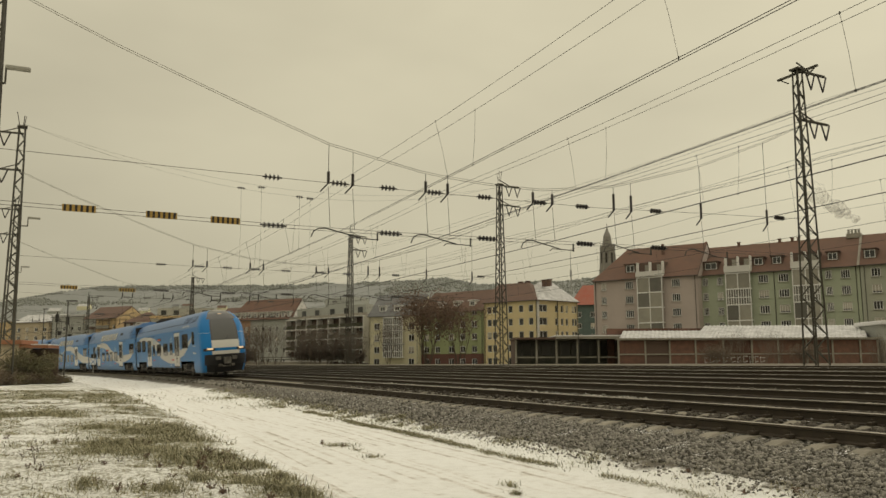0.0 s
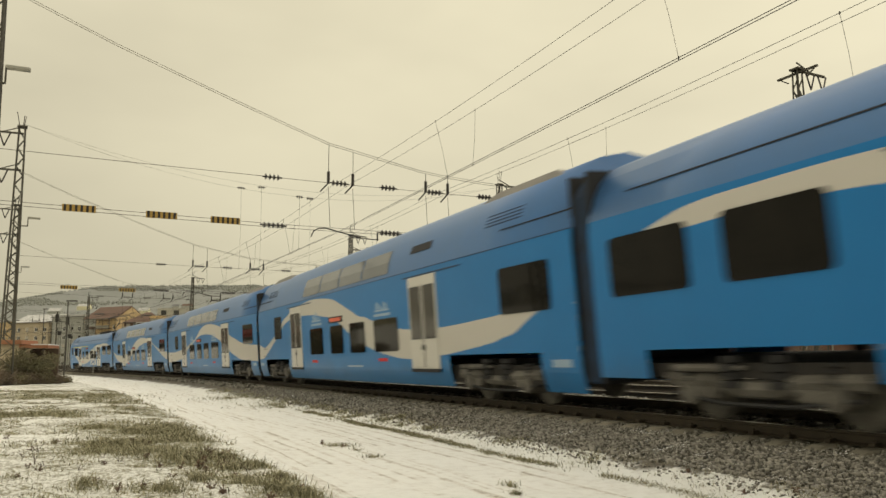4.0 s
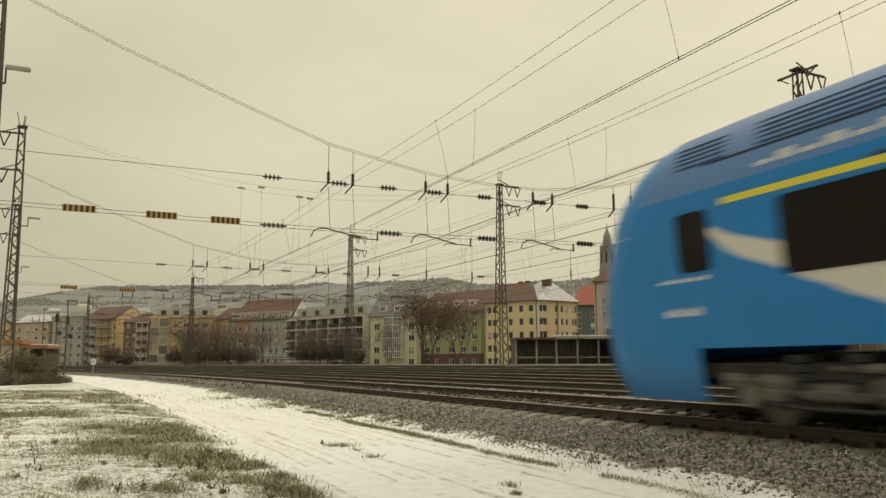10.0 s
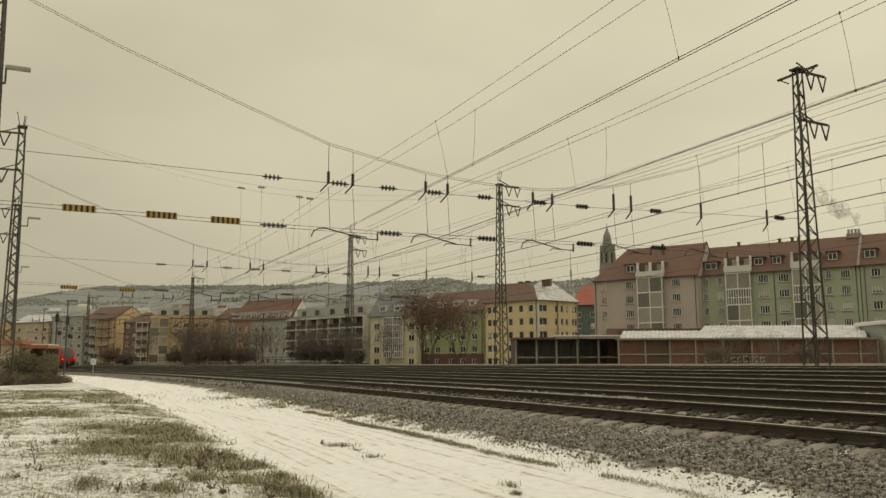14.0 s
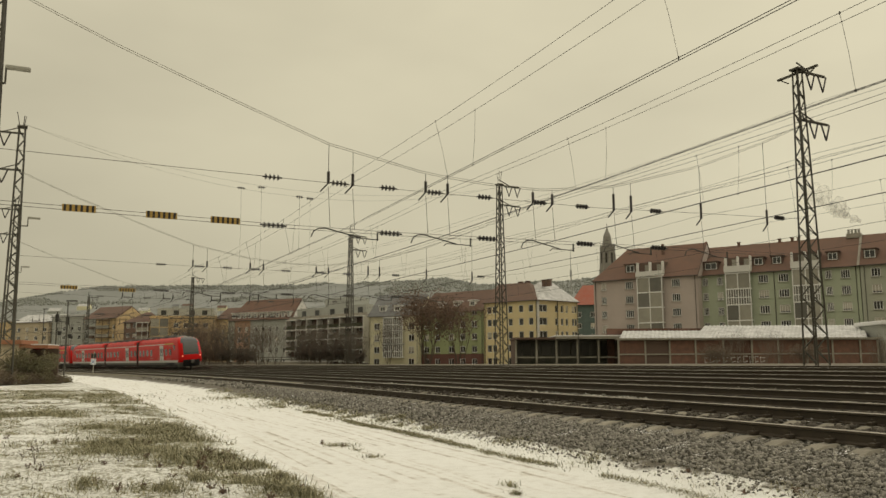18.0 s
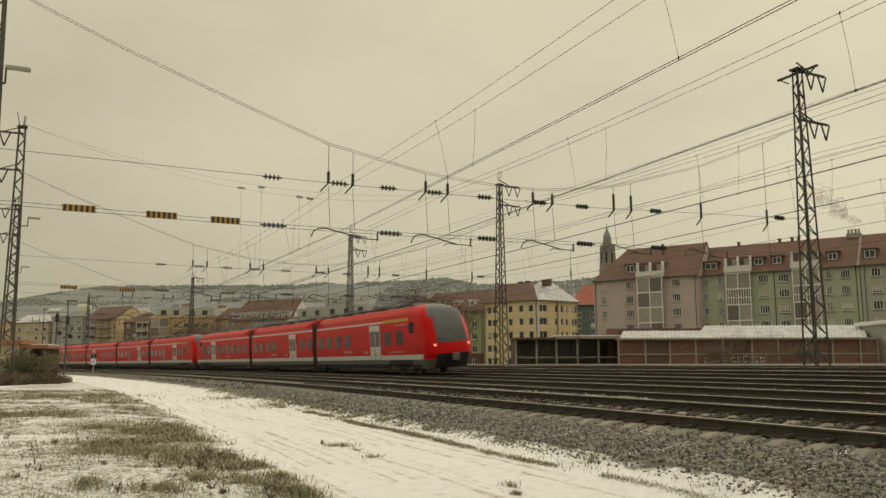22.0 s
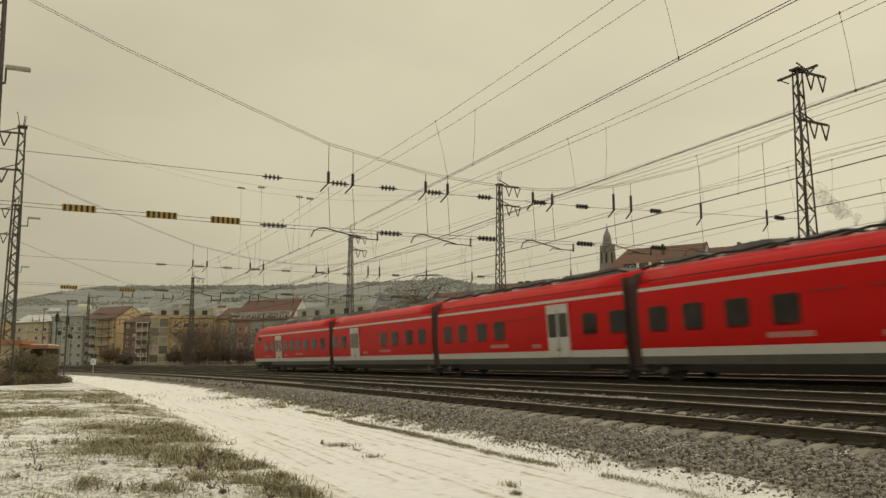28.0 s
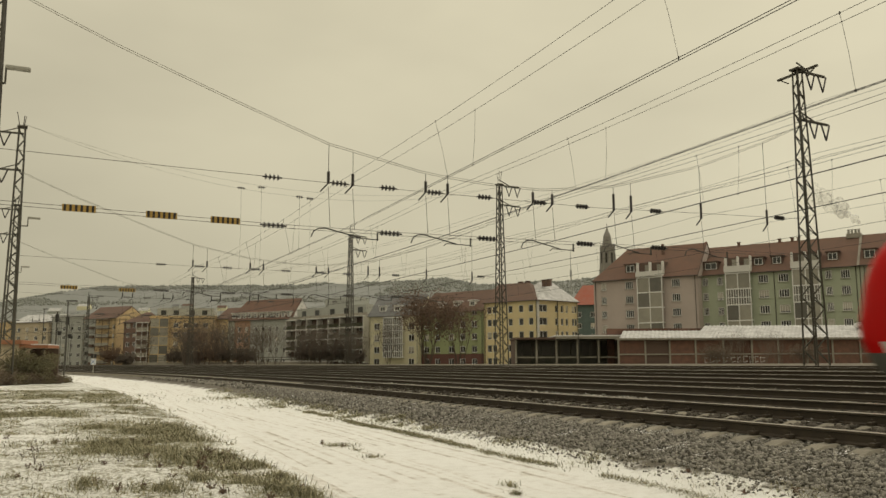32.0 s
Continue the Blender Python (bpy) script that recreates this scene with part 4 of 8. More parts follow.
    t, W = building("apartment_house", "cream apartment house with glazed balconies and a slate roof", (-18.3, 199.0), (-6.0, 194.0), 11, -1.5, 12.2, CREAM, ROOF_GREY, 5.6, rows5[:4], [(0.16, 1.5), (0.86, 1.5)], (1.5, 1.6), 1, seed=12, blinds=0.15,
                    dormers=[(0.25, 13.4, 1.5, 1.3, FRAME_W), (0.55, 13.4, 1.5, 1.3, FRAME_W), (0.82, 13.4, 1.5, 1.3, FRAME_W)])
    for k in range(3):
        balcony_tower(t, W * 0.32, W * 0.72, 2.2 + 3.2 * k, 5.4 + 3.2 * k, 1, 1.0, bars_on=0)
    # white loggia block
    t, W = building("apartment_block", "white concrete block of flats with deep loggias and a roof storey", (-43.0, 228.0), (-19.0, 205.0), 12, -1.5, 12.6, DARK_W, CONCRETE, 0.5, [0.3 + 2.9 * i for i in range(4)], [0.08, 0.25, 0.42, 0.58, 0.75, 0.92], (1.9, 2.0), 1,
                    roof_kind="flat", seed=13, blinds=0.1, sills=False)
    for i in range(5):
        part("loggia_slab", bm_from(lambda b: bm_box(b, (W / 2, -0.9, 1.4 + 2.85 * i), (W, 1.8, 0.28))), WHITE_W, t)
    for i in range(8):
        part("loggia_wall", bm_from(lambda b: bm_box(b, (W * i / 7, -0.9, 6.7), (0.22, 1.84, 11.8))), WHITE_W, t)
    for i in range(4):
        part("loggia_rail", bm_from(lambda b: bm_box(b, (W / 2, -1.72, 2.1 + 2.85 * i), (W - 0.2, 0.08, 0.9))), BALCONY_G if i else GREY_W, t)
    part("roof_storey", bm_from(lambda b: bm_box(b, (W * 0.47, 5.5, 14.4), (W * 0.9, 8, 3.2))), GREY_W, t)
    part("roof_storey", bm_from(lambda b: bm_box(b, (W * 0.5, 6.5, 17.2), (W * 0.35, 6, 2.6))), GREY_W, t)
    part("terrace_parapet", bm_from(lambda b: bm_box(b, (W * 0.5, -0.6, 13.3), (W, 0.15, 0.8))), CONCRETE, t)
    for f in (0.12, 0.3, 0.5, 0.68, 0.85):
        part("roof_storey_window", bm_from(lambda b: bm_box(b, (W * f, 1.46, 14.5), (1.9, 0.06, 1.7))), GLASS_B, t)
    # terrace with a steep red roof, its end gable painted white
    t, W = building("townhouse_row", "grey townhouse row with a steep red roof and small dormers", (-64.6, 243.0), (-43.8, 232.0), 9.5, -1.5, 13.6, GREY_W, ROOF_RED, 6.3, [0.8, 3.9, 7.0, 10.1], [0.06, 0.18, 0.3, 0.45, 0.56, 0.67, 0.78, 0.9], (1.1, 1.5), 1, seed=14, hip=(3, 0),
                    dormers=[(0.08 + 0.088 * k, 14.2, 0.95, 1.5, WHITE_W) for k in range(11)], side=WHITE_W, sills=False)
    for a, b_, mm, lb in ((0.10, 0.36, ORANGE_W, "orange plastered front"), (-0.005, 0.095, SAGE_GREY, "dull green plastered front")):
        cut = [(c * W - 0.55, c * W + 0.55, z, z + 1.5) for z in (0.8, 3.9, 7.0, 10.1) for c in (0.06, 0.18, 0.3)]
        part("front_panel", bm_from(lambda q: [q.faces.new([q.verts.new((x, -0.05, z)) for x, z in ((xa, za), (xb, za), (xb, zb), (xa, zb))])
                                               for xa, xb in zip(*(lambda xs: (xs, xs[1:]))(sorted({a * W, b_ * W, *[v for c in cut for v in c[:2] if a * W < v < b_ * W]})))
                                               for za, zb in zip(*(lambda zs: (zs, zs[1:]))(sorted({-1.0, 13.4, *[v for c in cut for v in c[2:]]})))
                                               if not any(c[0] < (xa + xb) / 2 < c[1] and c[2] < (za + zb) / 2 < c[3] for c in cut)]), mm, t, lb)
    # amber flats, balconied houses and small ones further along
    t, W = building("apartment_house", "amber gabled house with a brown roof", (-70.2, 250.0), (-65.3, 247.0), 9, -1.5, 14.6, AMBER, ROOF_BROWN, 3.6, [0.8, 3.8, 6.8, 9.8], [0.5], (1.3, 1.4), 1, seed=15, sills=False)
    t, W = building("apartment_block", "amber block of flats with a flat roof", (-89.0, 245.0), (-70.0, 247.0), 12, -1.5, 14.7, AMBER, AMBER, 0.7, [0.4 + 2.85 * i for i in range(5)], [0.4, 0.55, 0.7, 0.86], (1.4, 1.4), 1, roof_kind="flat", seed=16, sills=False)
    balcony_tower(t, W * 0.01, W * 0.3, 1.0, 14.6, 5, 1.2, True, AMBER)
    part("roof_storey", bm_from(lambda b: bm_box(b, (W * 0.5, 7, 16.7), (W * 0.9, 6, 2.6))), GREY_W, t)
    for f in (0.15, 0.35, 0.6, 0.8):
        part("roof_storey_window", bm_from(lambda b: bm_box(b, (W * f, 3.96, 16.6), (1.6, 0.06, 1.4))), GLASS_B, t)
    t, W = building("apartment_house", "dark brick house with white balconies and a hipped roof", (-98.5, 249.0), (-90.0, 247.5), 11, -1.5, 13.6, BRICK_RED, ROOF_BROWN, 3.4, [0.4 + 2.85 * i for i in range(5)], [0.16, 0.42], (1.3, 1.4), 1, hip=(4, 3), seed=17, sills=False)
    balcony_tower(t, W * 0.56, W * 1.02, 0.6, 13.4, 5, 1.4, False, WHITE_W)
    t, W = building("apartment_house", "grey house with an amber gable and brown balconies", (-116.6, 262.0), (-104.0, 256.0), 12.5, -1.5, 15.4, AMBER, ROOF_BROWN, 4.2, [0.4 + 2.85 * i for i in range(5)], [0.94], (0.9, 1.4), 1, seed=18, sills=False)
    part("front_panel", bm_from(lambda b: bm_box(b, (W * 0.19, -0.04, 7.0), (W * 0.36, 0.1, 16.6))), GREY_W, t, "grey plastered half of the front")
    for i in range(5):
        part("window", bm_from(lambda b: bm_box(b, (W * 0.12, -0.1, 1.4 + 2.85 * i), (1.3, 0.06, 1.3))), GLASS_B, t)
        part("balcony", bm_from(lambda b: bm_box(b, (W * 0.30, -0.5, 1.0 + 2.85 * i), (1.5, 0.8, 0.9))), DARK_W, t)
    balcony_tower(t, W * 0.45, W * 0.88, 1.0, 14.8, 5, 1.1, False, DARK_W)
    for k, (A, B, z1, mt, lab) in enumerate((((-131, 270), (-117.5, 264), 16.5, GREY_W, "grey apartment house with snow on its roof"), ((-147, 276), (-132, 271), 15.0, TAN, "tan apartment house with a snowy roof"),
                                             ((-160, 288), (-148, 277), 15.6, AMBER, "amber apartment block with a flat roof"), ((-200, 300), (-178, 290), 15.5, TAN, "tan apartment block with a flat roof"),
                                             ((-235, 318), (-203, 302), 14.0, GREY_W, "grey apartment block with a flat roof"))):
        building("apartment_house", lab, A, B, 12, -1.5, z1, mt, SNOW_THIN, 0.6 if k != 1 else 3.0, [0.4 + 2.85 * i for i in range(5)], [0.15, 0.38, 0.62, 0.85], (1.4, 1.4), 1, roof_kind="gable" if k == 1 else "flat", seed=20 + k, sills=False)
    # red roof and netted scaffold in the gap
    building("townhouse", "house under teal scaffold netting with a bright red roof", (35.0, 222.0), (50.0, 218.0), 14, -1.5, 16.5, TEAL_NET, ROOF_BRIGHT, 6.0, [1 + 3 * i for i in range(5)], [0.15, 0.4, 0.65, 0.9], (1.4, 1.5), 1, hip=(3, 0), seed=30, sills=False)


def boiler_flue(t, x, y, z):
    f = part("flue_crown", bm_from(lambda b: bm_box(b, (x, y, z - 0.4), (2.4, 1.6, 0.9), None, 0.05)), CONCRETE, t, "pale boiler flues on the ridge")
    for dx in (-0.85, -0.3, 0.3, 0.85):
        part("flue", bm_from(lambda b: bm_bar(b, (x + dx, y, z), (x + dx, y, z + 0.8), 0.42, None, 10)), LAMP_GREY, f)
    part("flue_rail", bm_from(lambda b: bm_bar(b, (x - 1.2, y - 0.6, z + 0.75), (x + 1.2, y - 0.6, z + 0.75), 0.06)), STEEL, f)


build_town()


# ---- behind the tracks: sheds, wall, trees, posts ----
BARK = shader("grey_brown_bark", (0.075, 0.055, 0.04), 0.95, 0, (0.12, 0.10, 0.08), 3, 0.7, 0.5, 20)
LEAF_RUST = shader("withered_rust_leaves", (0.155, 0.095, 0.06), 0.9, 0, (0.10, 0.07, 0.045), 1.5, 0.8)
LEAF_GREEN = shader("dull_green_leaves", (0.14, 0.145, 0.075), 0.9, 0, (0.16, 0.12, 0.065), 1.2, 0.9)
LEAF_DARK = shader("dark_thicket_twigs", (0.15, 0.125, 0.095), 0.95, 0, (0.09, 0.075, 0.06), 1.5, 0.8)
LEAF_DRY = shader("dry_brown_leaves", (0.15, 0.115, 0.075), 0.9, 0, (0.08, 0.06, 0.042), 1.5, 0.8)
TWIG = shader("bare_twigs", (0.19, 0.155, 0.12), 0.95, 0, None, 3, 0.5)
RED_FASCIA = shader("faded_orange_fascia", (0.36, 0.155, 0.075), 0.7, 0, (0.26, 0.13, 0.07), 2, 0.5)
SIGN_BLUE = shader("blue_sign_paint", (0.05, 0.16, 0.42), 0.5, 0, None, 3, 0.2)
CHALK = shader("chalky_white_paint", (0.72, 0.70, 0.64), 0.9, 0, (0.30, 0.27, 0.23), 5, 0.8)


def brick_wall():
    """Timber-framed brick wall of a long low shed with a snowy corrugated roof."""
    x0, y, z0, z1 = 21.6, 100.0, 0.4, 3.62
    t = thing("brick_shed", pose(x0, y, 0), "long low brick shed with framed bays and a snowy corrugated roof", "shed")
    bays = [0, 3.3, 6.3, 9.5, 12.95, 16.45, 19.7, 23.2, 26.4, 29.8, 32.0]
    for a, b in zip(bays, bays[1:]):
        if abs(a - 3.3) < 0.1:
            part("shed_door", bm_from(lambda q: bm_box(q, ((a + b) / 2, 0.1, (z0 + z1) / 2), (b - a - 0.2, 0.12, z1 - z0 - 0.2))), DARK_W, t, "dark recessed shed door")
        else:
            part("brick_panel", bm_from(lambda q: bm_box(q, ((a + b) / 2, 0.15, (z0 + z1) / 2), (b - a, 0.3, z1 - z0))), BRICK_M, t)
    for x in bays:
        part("post", bm_from(lambda q: bm_box(q, (x, -0.05, (z0 + z1) / 2), (0.2, 0.2, z1 - z0))), CONCRETE, t)
    for z in (z0 + 1.35, z1 - 0.1):
        part("beam", bm_from(lambda q: bm_box(q, (16.0, -0.03, z), (32.0, 0.16, 0.16))), CONCRETE, t)

    def sheet(q, xa, xb, rise, dep, skew):
        n = int((xb - xa) / 0.5)
        for i in range(n):
            a, b = xa + (xb - xa) * i / n, xa + (xb - xa) * (i + 1) / n
            c = (a + b) / 2
            rows = [[q.verts.new((u + skew * (yy + 0.6), yy, z1 + 0.05 + (yy + 0.6) * rise / dep + h)) for u, h in ((a, 0), (c, 0.09), (b, 0))] for yy in (-0.6, dep)]
            for k in range(2):
                q.faces.new((rows[0][k], rows[0][k + 1], rows[1][k + 1], rows[1][k]))
    part("roof_sheet", bm_from(lambda q: sheet(q, 0.0, 10.4, 1.05, 6.0, 0.3)), SNOW_THIN, t, "corrugated sheet under thin snow")
    part("roof_sheet", bm_from(lambda q: sheet(q, 9.2, 30.5, 1.7, 7.0, 0.5)), SNOW_THIN, t, "corrugated sheet under thin snow")
    part("back_wall", bm_from(lambda q: bm_box(q, (16, 6.8, 2.6), (32, 0.3, 5.2))), BRICK_M, t)
    part("fascia", bm_from(lambda q: bm_box(q, (16, -0.6, z1), (33, 0.06, 0.18))), CONCRETE, t)
    # scrawl that cannot be read, as plain strokes
    rnd = random.Random(4)
    x = 10.6
    while x < 18.0:
        w = rnd.uniform(0.35, 0.6)
        h = rnd.uniform(0.6, 0.85)
        lean = rnd.uniform(-0.12, 0.12)
        part("scrawl", bm_from(lambda q: bm_tube(q, [(x + w, -0.02, z0 + 0.35 + h * rnd.uniform(0.7, 1.0)), (x + lean, -0.02, z0 + 0.3 + h), (x, -0.02, z0 + 0.3), (x + w * 0.9, -0.02, z0 + 0.3 + h * rnd.uniform(0.0, 0.5))], 0.14, 4)), CHALK, t)
        x += w + rnd.uniform(0.15, 0.45)


SHED_IN = shader("grimy_plank_wall", (0.26, 0.255, 0.21), 0.95, 0, (0.14, 0.14, 0.11), 0.8, 0.8)


def open_shed():
    x0, y, z0, z1 = 9.3, 104.0, 0.4, 3.75
    t = thing("open_shed", pose(x0, y, 0), "open-fronted concrete shed with dark bays and snow on its roof edge", "shed")
    xs = [0, 2.65, 5.2, 7.9, 10.6, 13.2]
    for x in xs:
        part("column", bm_from(lambda q: bm_box(q, (x, 0, (z0 + z1) / 2), (0.22, 0.3, z1 - z0))), CONCRETE, t)
    part("rail", bm_from(lambda q: bm_box(q, (6.6, 0, 1.45), (13.2, 0.12, 0.14))), CONCRETE, t)
    part("back_wall", bm_from(lambda q: bm_box(q, (6.6, 6, 2.1), (13.4, 0.2, 3.4))), SHED_IN, t)
    part("side_wall", bm_from(lambda q: bm_box(q, (-0.05, 3, 2.1), (0.2, 6, 3.4))), DARK_W, t)
    part("side_wall", bm_from(lambda q: bm_box(q, (13.3, 3, 2.1), (0.2, 6, 3.4))), DARK_W, t)
    part("floor_slab", bm_from(lambda q: bm_box(q, (6.6, 3, 0.5), (13.2, 6, 0.2))), CONCRETE, t)
    for x in xs[:-1]:
        for k in range(2):
            part("back_pane", bm_from(lambda q: bm_box(q, (x + 0.75 + k * 1.25, 5.86, 2.55), (1.1, 0.06, 1.7), None, 0.01)), PANEL_D, t, "dull pane in the back wall")
    part("roof_slab", bm_from(lambda q: bm_box(q, (2.4, 2.7, z1 + 0.1), (5.4, 7.2, 0.24))), DARK_W, t)
    part("roof_slab", bm_from(lambda q: bm_box(q, (9.3, 2.7, z1 + 0.18), (8.6, 7.4, 0.3))), CONCRETE, t)
    part("roof_snow", bm_from(lambda q: bm_box(q, (9.3, 2.7, z1 + 0.40), (8.7, 7.5, 0.16), None, 0.05)), SNOW, t, "layer of snow on the roof")
    t2 = thing("post_lamp", pose(x0 + 7.9, y - 1.0, 0.4), "thin grey post with a small lamp by the shed", "lamp post")
    part("pole", bm_from(lambda q: bm_bar(q, (0, 0, 0), (0, 0, 3.9), 0.12, None, 8)), STEEL, t2)
    part("lamp_head", bm_from(lambda q: bm_box(q, (0, -0.15, 3.95), (0.35, 0.5, 0.14), None, 0.03)), STEEL, t2)


def yard_hut():
    t = thing("yard_hut", pose(54.0, 99.0, 0), "small grey hut with a snowy roof beside the brick shed", "hut")
    part("wall", bm_from(lambda q: bm_box(q, (3, 3, 2.0), (6, 6, 3.2))), CONCRETE, t)
    part("upper_wall", bm_from(lambda q: bm_box(q, (3, 3, 4.3), (6.04, 6.04, 1.9))), GREY_W, t)
    part("roof", bm_from(lambda q: bm_box(q, (3, 3, 5.5), (6.8, 6.8, 0.5), None, 0.1)), SNOW, t)


def limb(bm, p, d, length, w, depth, rnd, tips, bend=0.35):
    q = p
    n = 3
    for i in range(n):
        d = (d + Vector((rnd.uniform(-1, 1), rnd.uniform(-1, 1), rnd.uniform(-0.3, 0.6))) * bend * 0.5).normalized()
        r = q + d * (length / n)
        bm_bar(bm, q, r, w * (1 - 0.2 * i), w * (0.82 - 0.2 * i), 6)
        if depth and i > 0:
            for _ in range(2):
                side = Vector((rnd.uniform(-1, 1), rnd.uniform(-1, 1), rnd.uniform(0.1, 0.8))).normalized()
                limb(bm, r, (d + side * 0.9).normalized(), length * rnd.uniform(0.5, 0.7), w * 0.5, depth - 1, rnd, tips, bend)
        q = r
    tips.append(q)


def leaf_cloud(bm, tips, rnd, per, spread, size):
    for p in tips:
        for _ in range(per):
            c = p + Vector((rnd.gauss(0, spread), rnd.gauss(0, spread), rnd.gauss(0, spread * 0.8)))
            u = Vector((rnd.uniform(-1, 1), rnd.uniform(-1, 1), rnd.uniform(-1, 1))).normalized()
            v = u.orthogonal().normalized()
            a, b = size * rnd.uniform(0.5, 1.2), size * rnd.uniform(0.4, 0.8)
            bm.faces.new([bm.verts.new(c + w) for w in (u * a, v * b, -u * a, -v * b)])


def tree(m, label, stems, height, leaves, per, size, seed, bark=None, name="tree", depth=2, spread=0.5):
    rnd = random.Random(seed)
    t = thing(name, m, label, name)
    trunk, tips = bmesh.new(), []
    for i in range(stems):
        a = 2 * math.pi * i / stems + rnd.uniform(-0.3, 0.3)
        lean = 0.0 if stems == 1 else rnd.uniform(0.18, 0.42)
        d = Vector((math.cos(a) * lean, math.sin(a) * lean, 1)).normalized()
        limb(trunk, Vector((math.cos(a) * 0.15 * min(stems - 1, 2), math.sin(a) * 0.15 * min(stems - 1, 2), -0.2)), d, height * rnd.uniform(0.62, 0.78), height * 0.022, depth, rnd, tips)
    part("trunk", trunk, bark or BARK, t)
    if leaves:
        crown = bmesh.new()
        leaf_cloud(crown, tips, rnd, per, spread, size)
        part("crown", crown, leaves, t)
    return t


def bush(x, y, z, w, h, leaves, label, seed, per=26, size=0.07):
    """A low bush: many thin stems and small leaves."""
    rnd = random.Random(seed)
    t = thing("bush", pose(x, y, z), label, "bush", "bushes")
    stems, tips = bmesh.new(), []
    for _ in range(int(26 * w)):
        p = Vector((rnd.uniform(-w / 2, w / 2), rnd.uniform(-0.5, 0.5) * min(w, 2.5) * 0.6, -0.05))
        d = Vector((rnd.uniform(-0.5, 0.5), rnd.uniform(-0.5, 0.5), 1)).normalized()
        k = h * rnd.uniform(0.5, 1.0)
        q = p + d * k
        bm_bar(stems, p, q, 0.022, 0.01, 5)
        tips += [p + d * k * f for f in (0.45, 0.7, 0.9, 1.0)]
        for _ in range(2):
            r = p + d * k * rnd.uniform(0.4, 0.9)
            e = r + Vector((rnd.uniform(-0.4, 0.4), rnd.uniform(-0.4, 0.4), rnd.uniform(0.05, 0.4)))
            bm_bar(stems, r, e, 0.014, 0.007, 4)
            tips.append(e)
    tagged(part("twigs", stems, TWIG, t), kind="stuff")
    if leaves:
        lv = bmesh.new()
        leaf_cloud(lv, tips, rnd, max(1, per // 5), 0.13, size)
        part("foliage", lv, leaves, t)
    return t


def street_lamp(x, y, z, h, arm, label="grey steel lamp post with a flat head"):
    t = thing("street_lamp", pose(x, y, z), label, "street lamp", "street lamps")
    part("pole", bm_from(lambda q: bm_bar(q, (0, 0, 0), (0, 0, h), 0.16, 0.10, 8)), STEEL, t)
    part("lamp_head", bm_from(lambda q: bm_box(q, (arm / 2, 0, h + 0.05), (abs(arm) + 0.25, 0.3, 0.12), None, 0.03)), STEEL, t)


def signal_post(x, y, z, h):
    t = thing("signal_post", pose(x, y, z), "dark railway signal post with lamp boxes", "railway signal", "signals")
    part("mast", bm_from(lambda q: bm_bar(q, (0, 0, 0), (0, 0, h), 0.22, 0.18, 8)), MAST_STEEL, t)
    part("signal_head", bm_from(lambda q: bm_box(q, (0.1, -0.2, h - 1.0), (0.45, 0.3, 1.2), None, 0.05)), BOARD_BLACK, t)
    part("lamp_box", bm_from(lambda q: bm_box(q, (0.5, -0.1, h - 3.2), (0.5, 0.3, 0.6), None, 0.05)), BOARD_BLACK, t)
    part("ladder", bm_from(lambda q: [bm_bar(q, (0.25 + e, 0.2, 0), (0.25 + e, 0.2, h - 1), 0.04) for e in (0, 0.35)] + [bm_bar(q, (0.25, 0.2, k * 0.5), (0.6, 0.2, k * 0.5), 0.03) for k in range(1, int(h * 2 - 2))]), MAST_STEEL, t)


def crossing_sign():
    t = thing("track_sign", pose(-36.2, 84.0, -0.3), "small blue and white crossed sign on a thin post", "sign")
    part("post", bm_from(lambda q: bm_bar(q, (0, 0, 0), (0, 0, 2.4), 0.09, None, 8)), CONCRETE, t)
    part("board", bm_from(lambda q: bm_box(q, (0, -0.06, 1.35), (0.55, 0.03, 0.62), None, 0.01)), FRAME_W, t)
    part("cross_bar", bm_from(lambda q: bm_bar(q, (-0.24, -0.08, 1.08), (0.24, -0.08, 1.62), 0.15, 0.02)), SIGN_BLUE, t)
    part("cross_bar", bm_from(lambda q: bm_bar(q, (0.24, -0.09, 1.08), (-0.24, -0.09, 1.62), 0.15, 0.02)), SIGN_BLUE, t)
    for e in (-0.14, 0.16):
        part("lamp", bm_from(lambda q: bm_box(q, (e, -0.05, 1.92), (0.2, 0.2, 0.42), None, 0.03)), BOARD_BLACK, t)


def shelter():
    """Flat-roofed shelter with faded orange fascias behind the hedge."""
    t = thing("shelter", pose(-31.2, 57.0, -0.5, 0, 0, 6), "small shelter with flat orange-edged roof and pale walls", "shelter")
    part("wall", bm_from(lambda q: bm_box(q, (0.2, 0.6, 1.35), (2.6, 2.4, 2.7), None, 0.02)), TAN, t)
    part("roof", bm_from(lambda q: bm_box(q, (0.1, 0.5, 2.82), (3.4, 3.0, 0.3), None, 0.03)), RED_FASCIA, t)
    part("porch_roof", bm_from(lambda q: bm_box(q, (2.5, 0.4, 2.52), (1.9, 2.2, 0.2), None, 0.02)), RED_FASCIA, t)
    part("porch_snow", bm_from(lambda q: bm_box(q, (2.9, 0.4, 2.66), (1.2, 2.2, 0.06), None, 0.02)), SNOW, t)
    for x in (1.75, 3.1):
        part("porch_post", bm_from(lambda q: bm_box(q, (x, -0.4, 1.2), (0.14, 0.14, 2.5))), BARK, t)
    # Added panel: shuts the see-through porch and hides the train's lamps behind.
    part("porch_wall", bm_from(lambda q: bm_box(q, (2.5, 1.4, 1.2), (2.0, 0.12, 2.4))), DARK_W, t)
    part("brace", bm_from(lambda q: bm_bar(q, (1.5, -0.45, 1.9), (2.4, -0.45, 2.45), 0.08)), TAN, t)


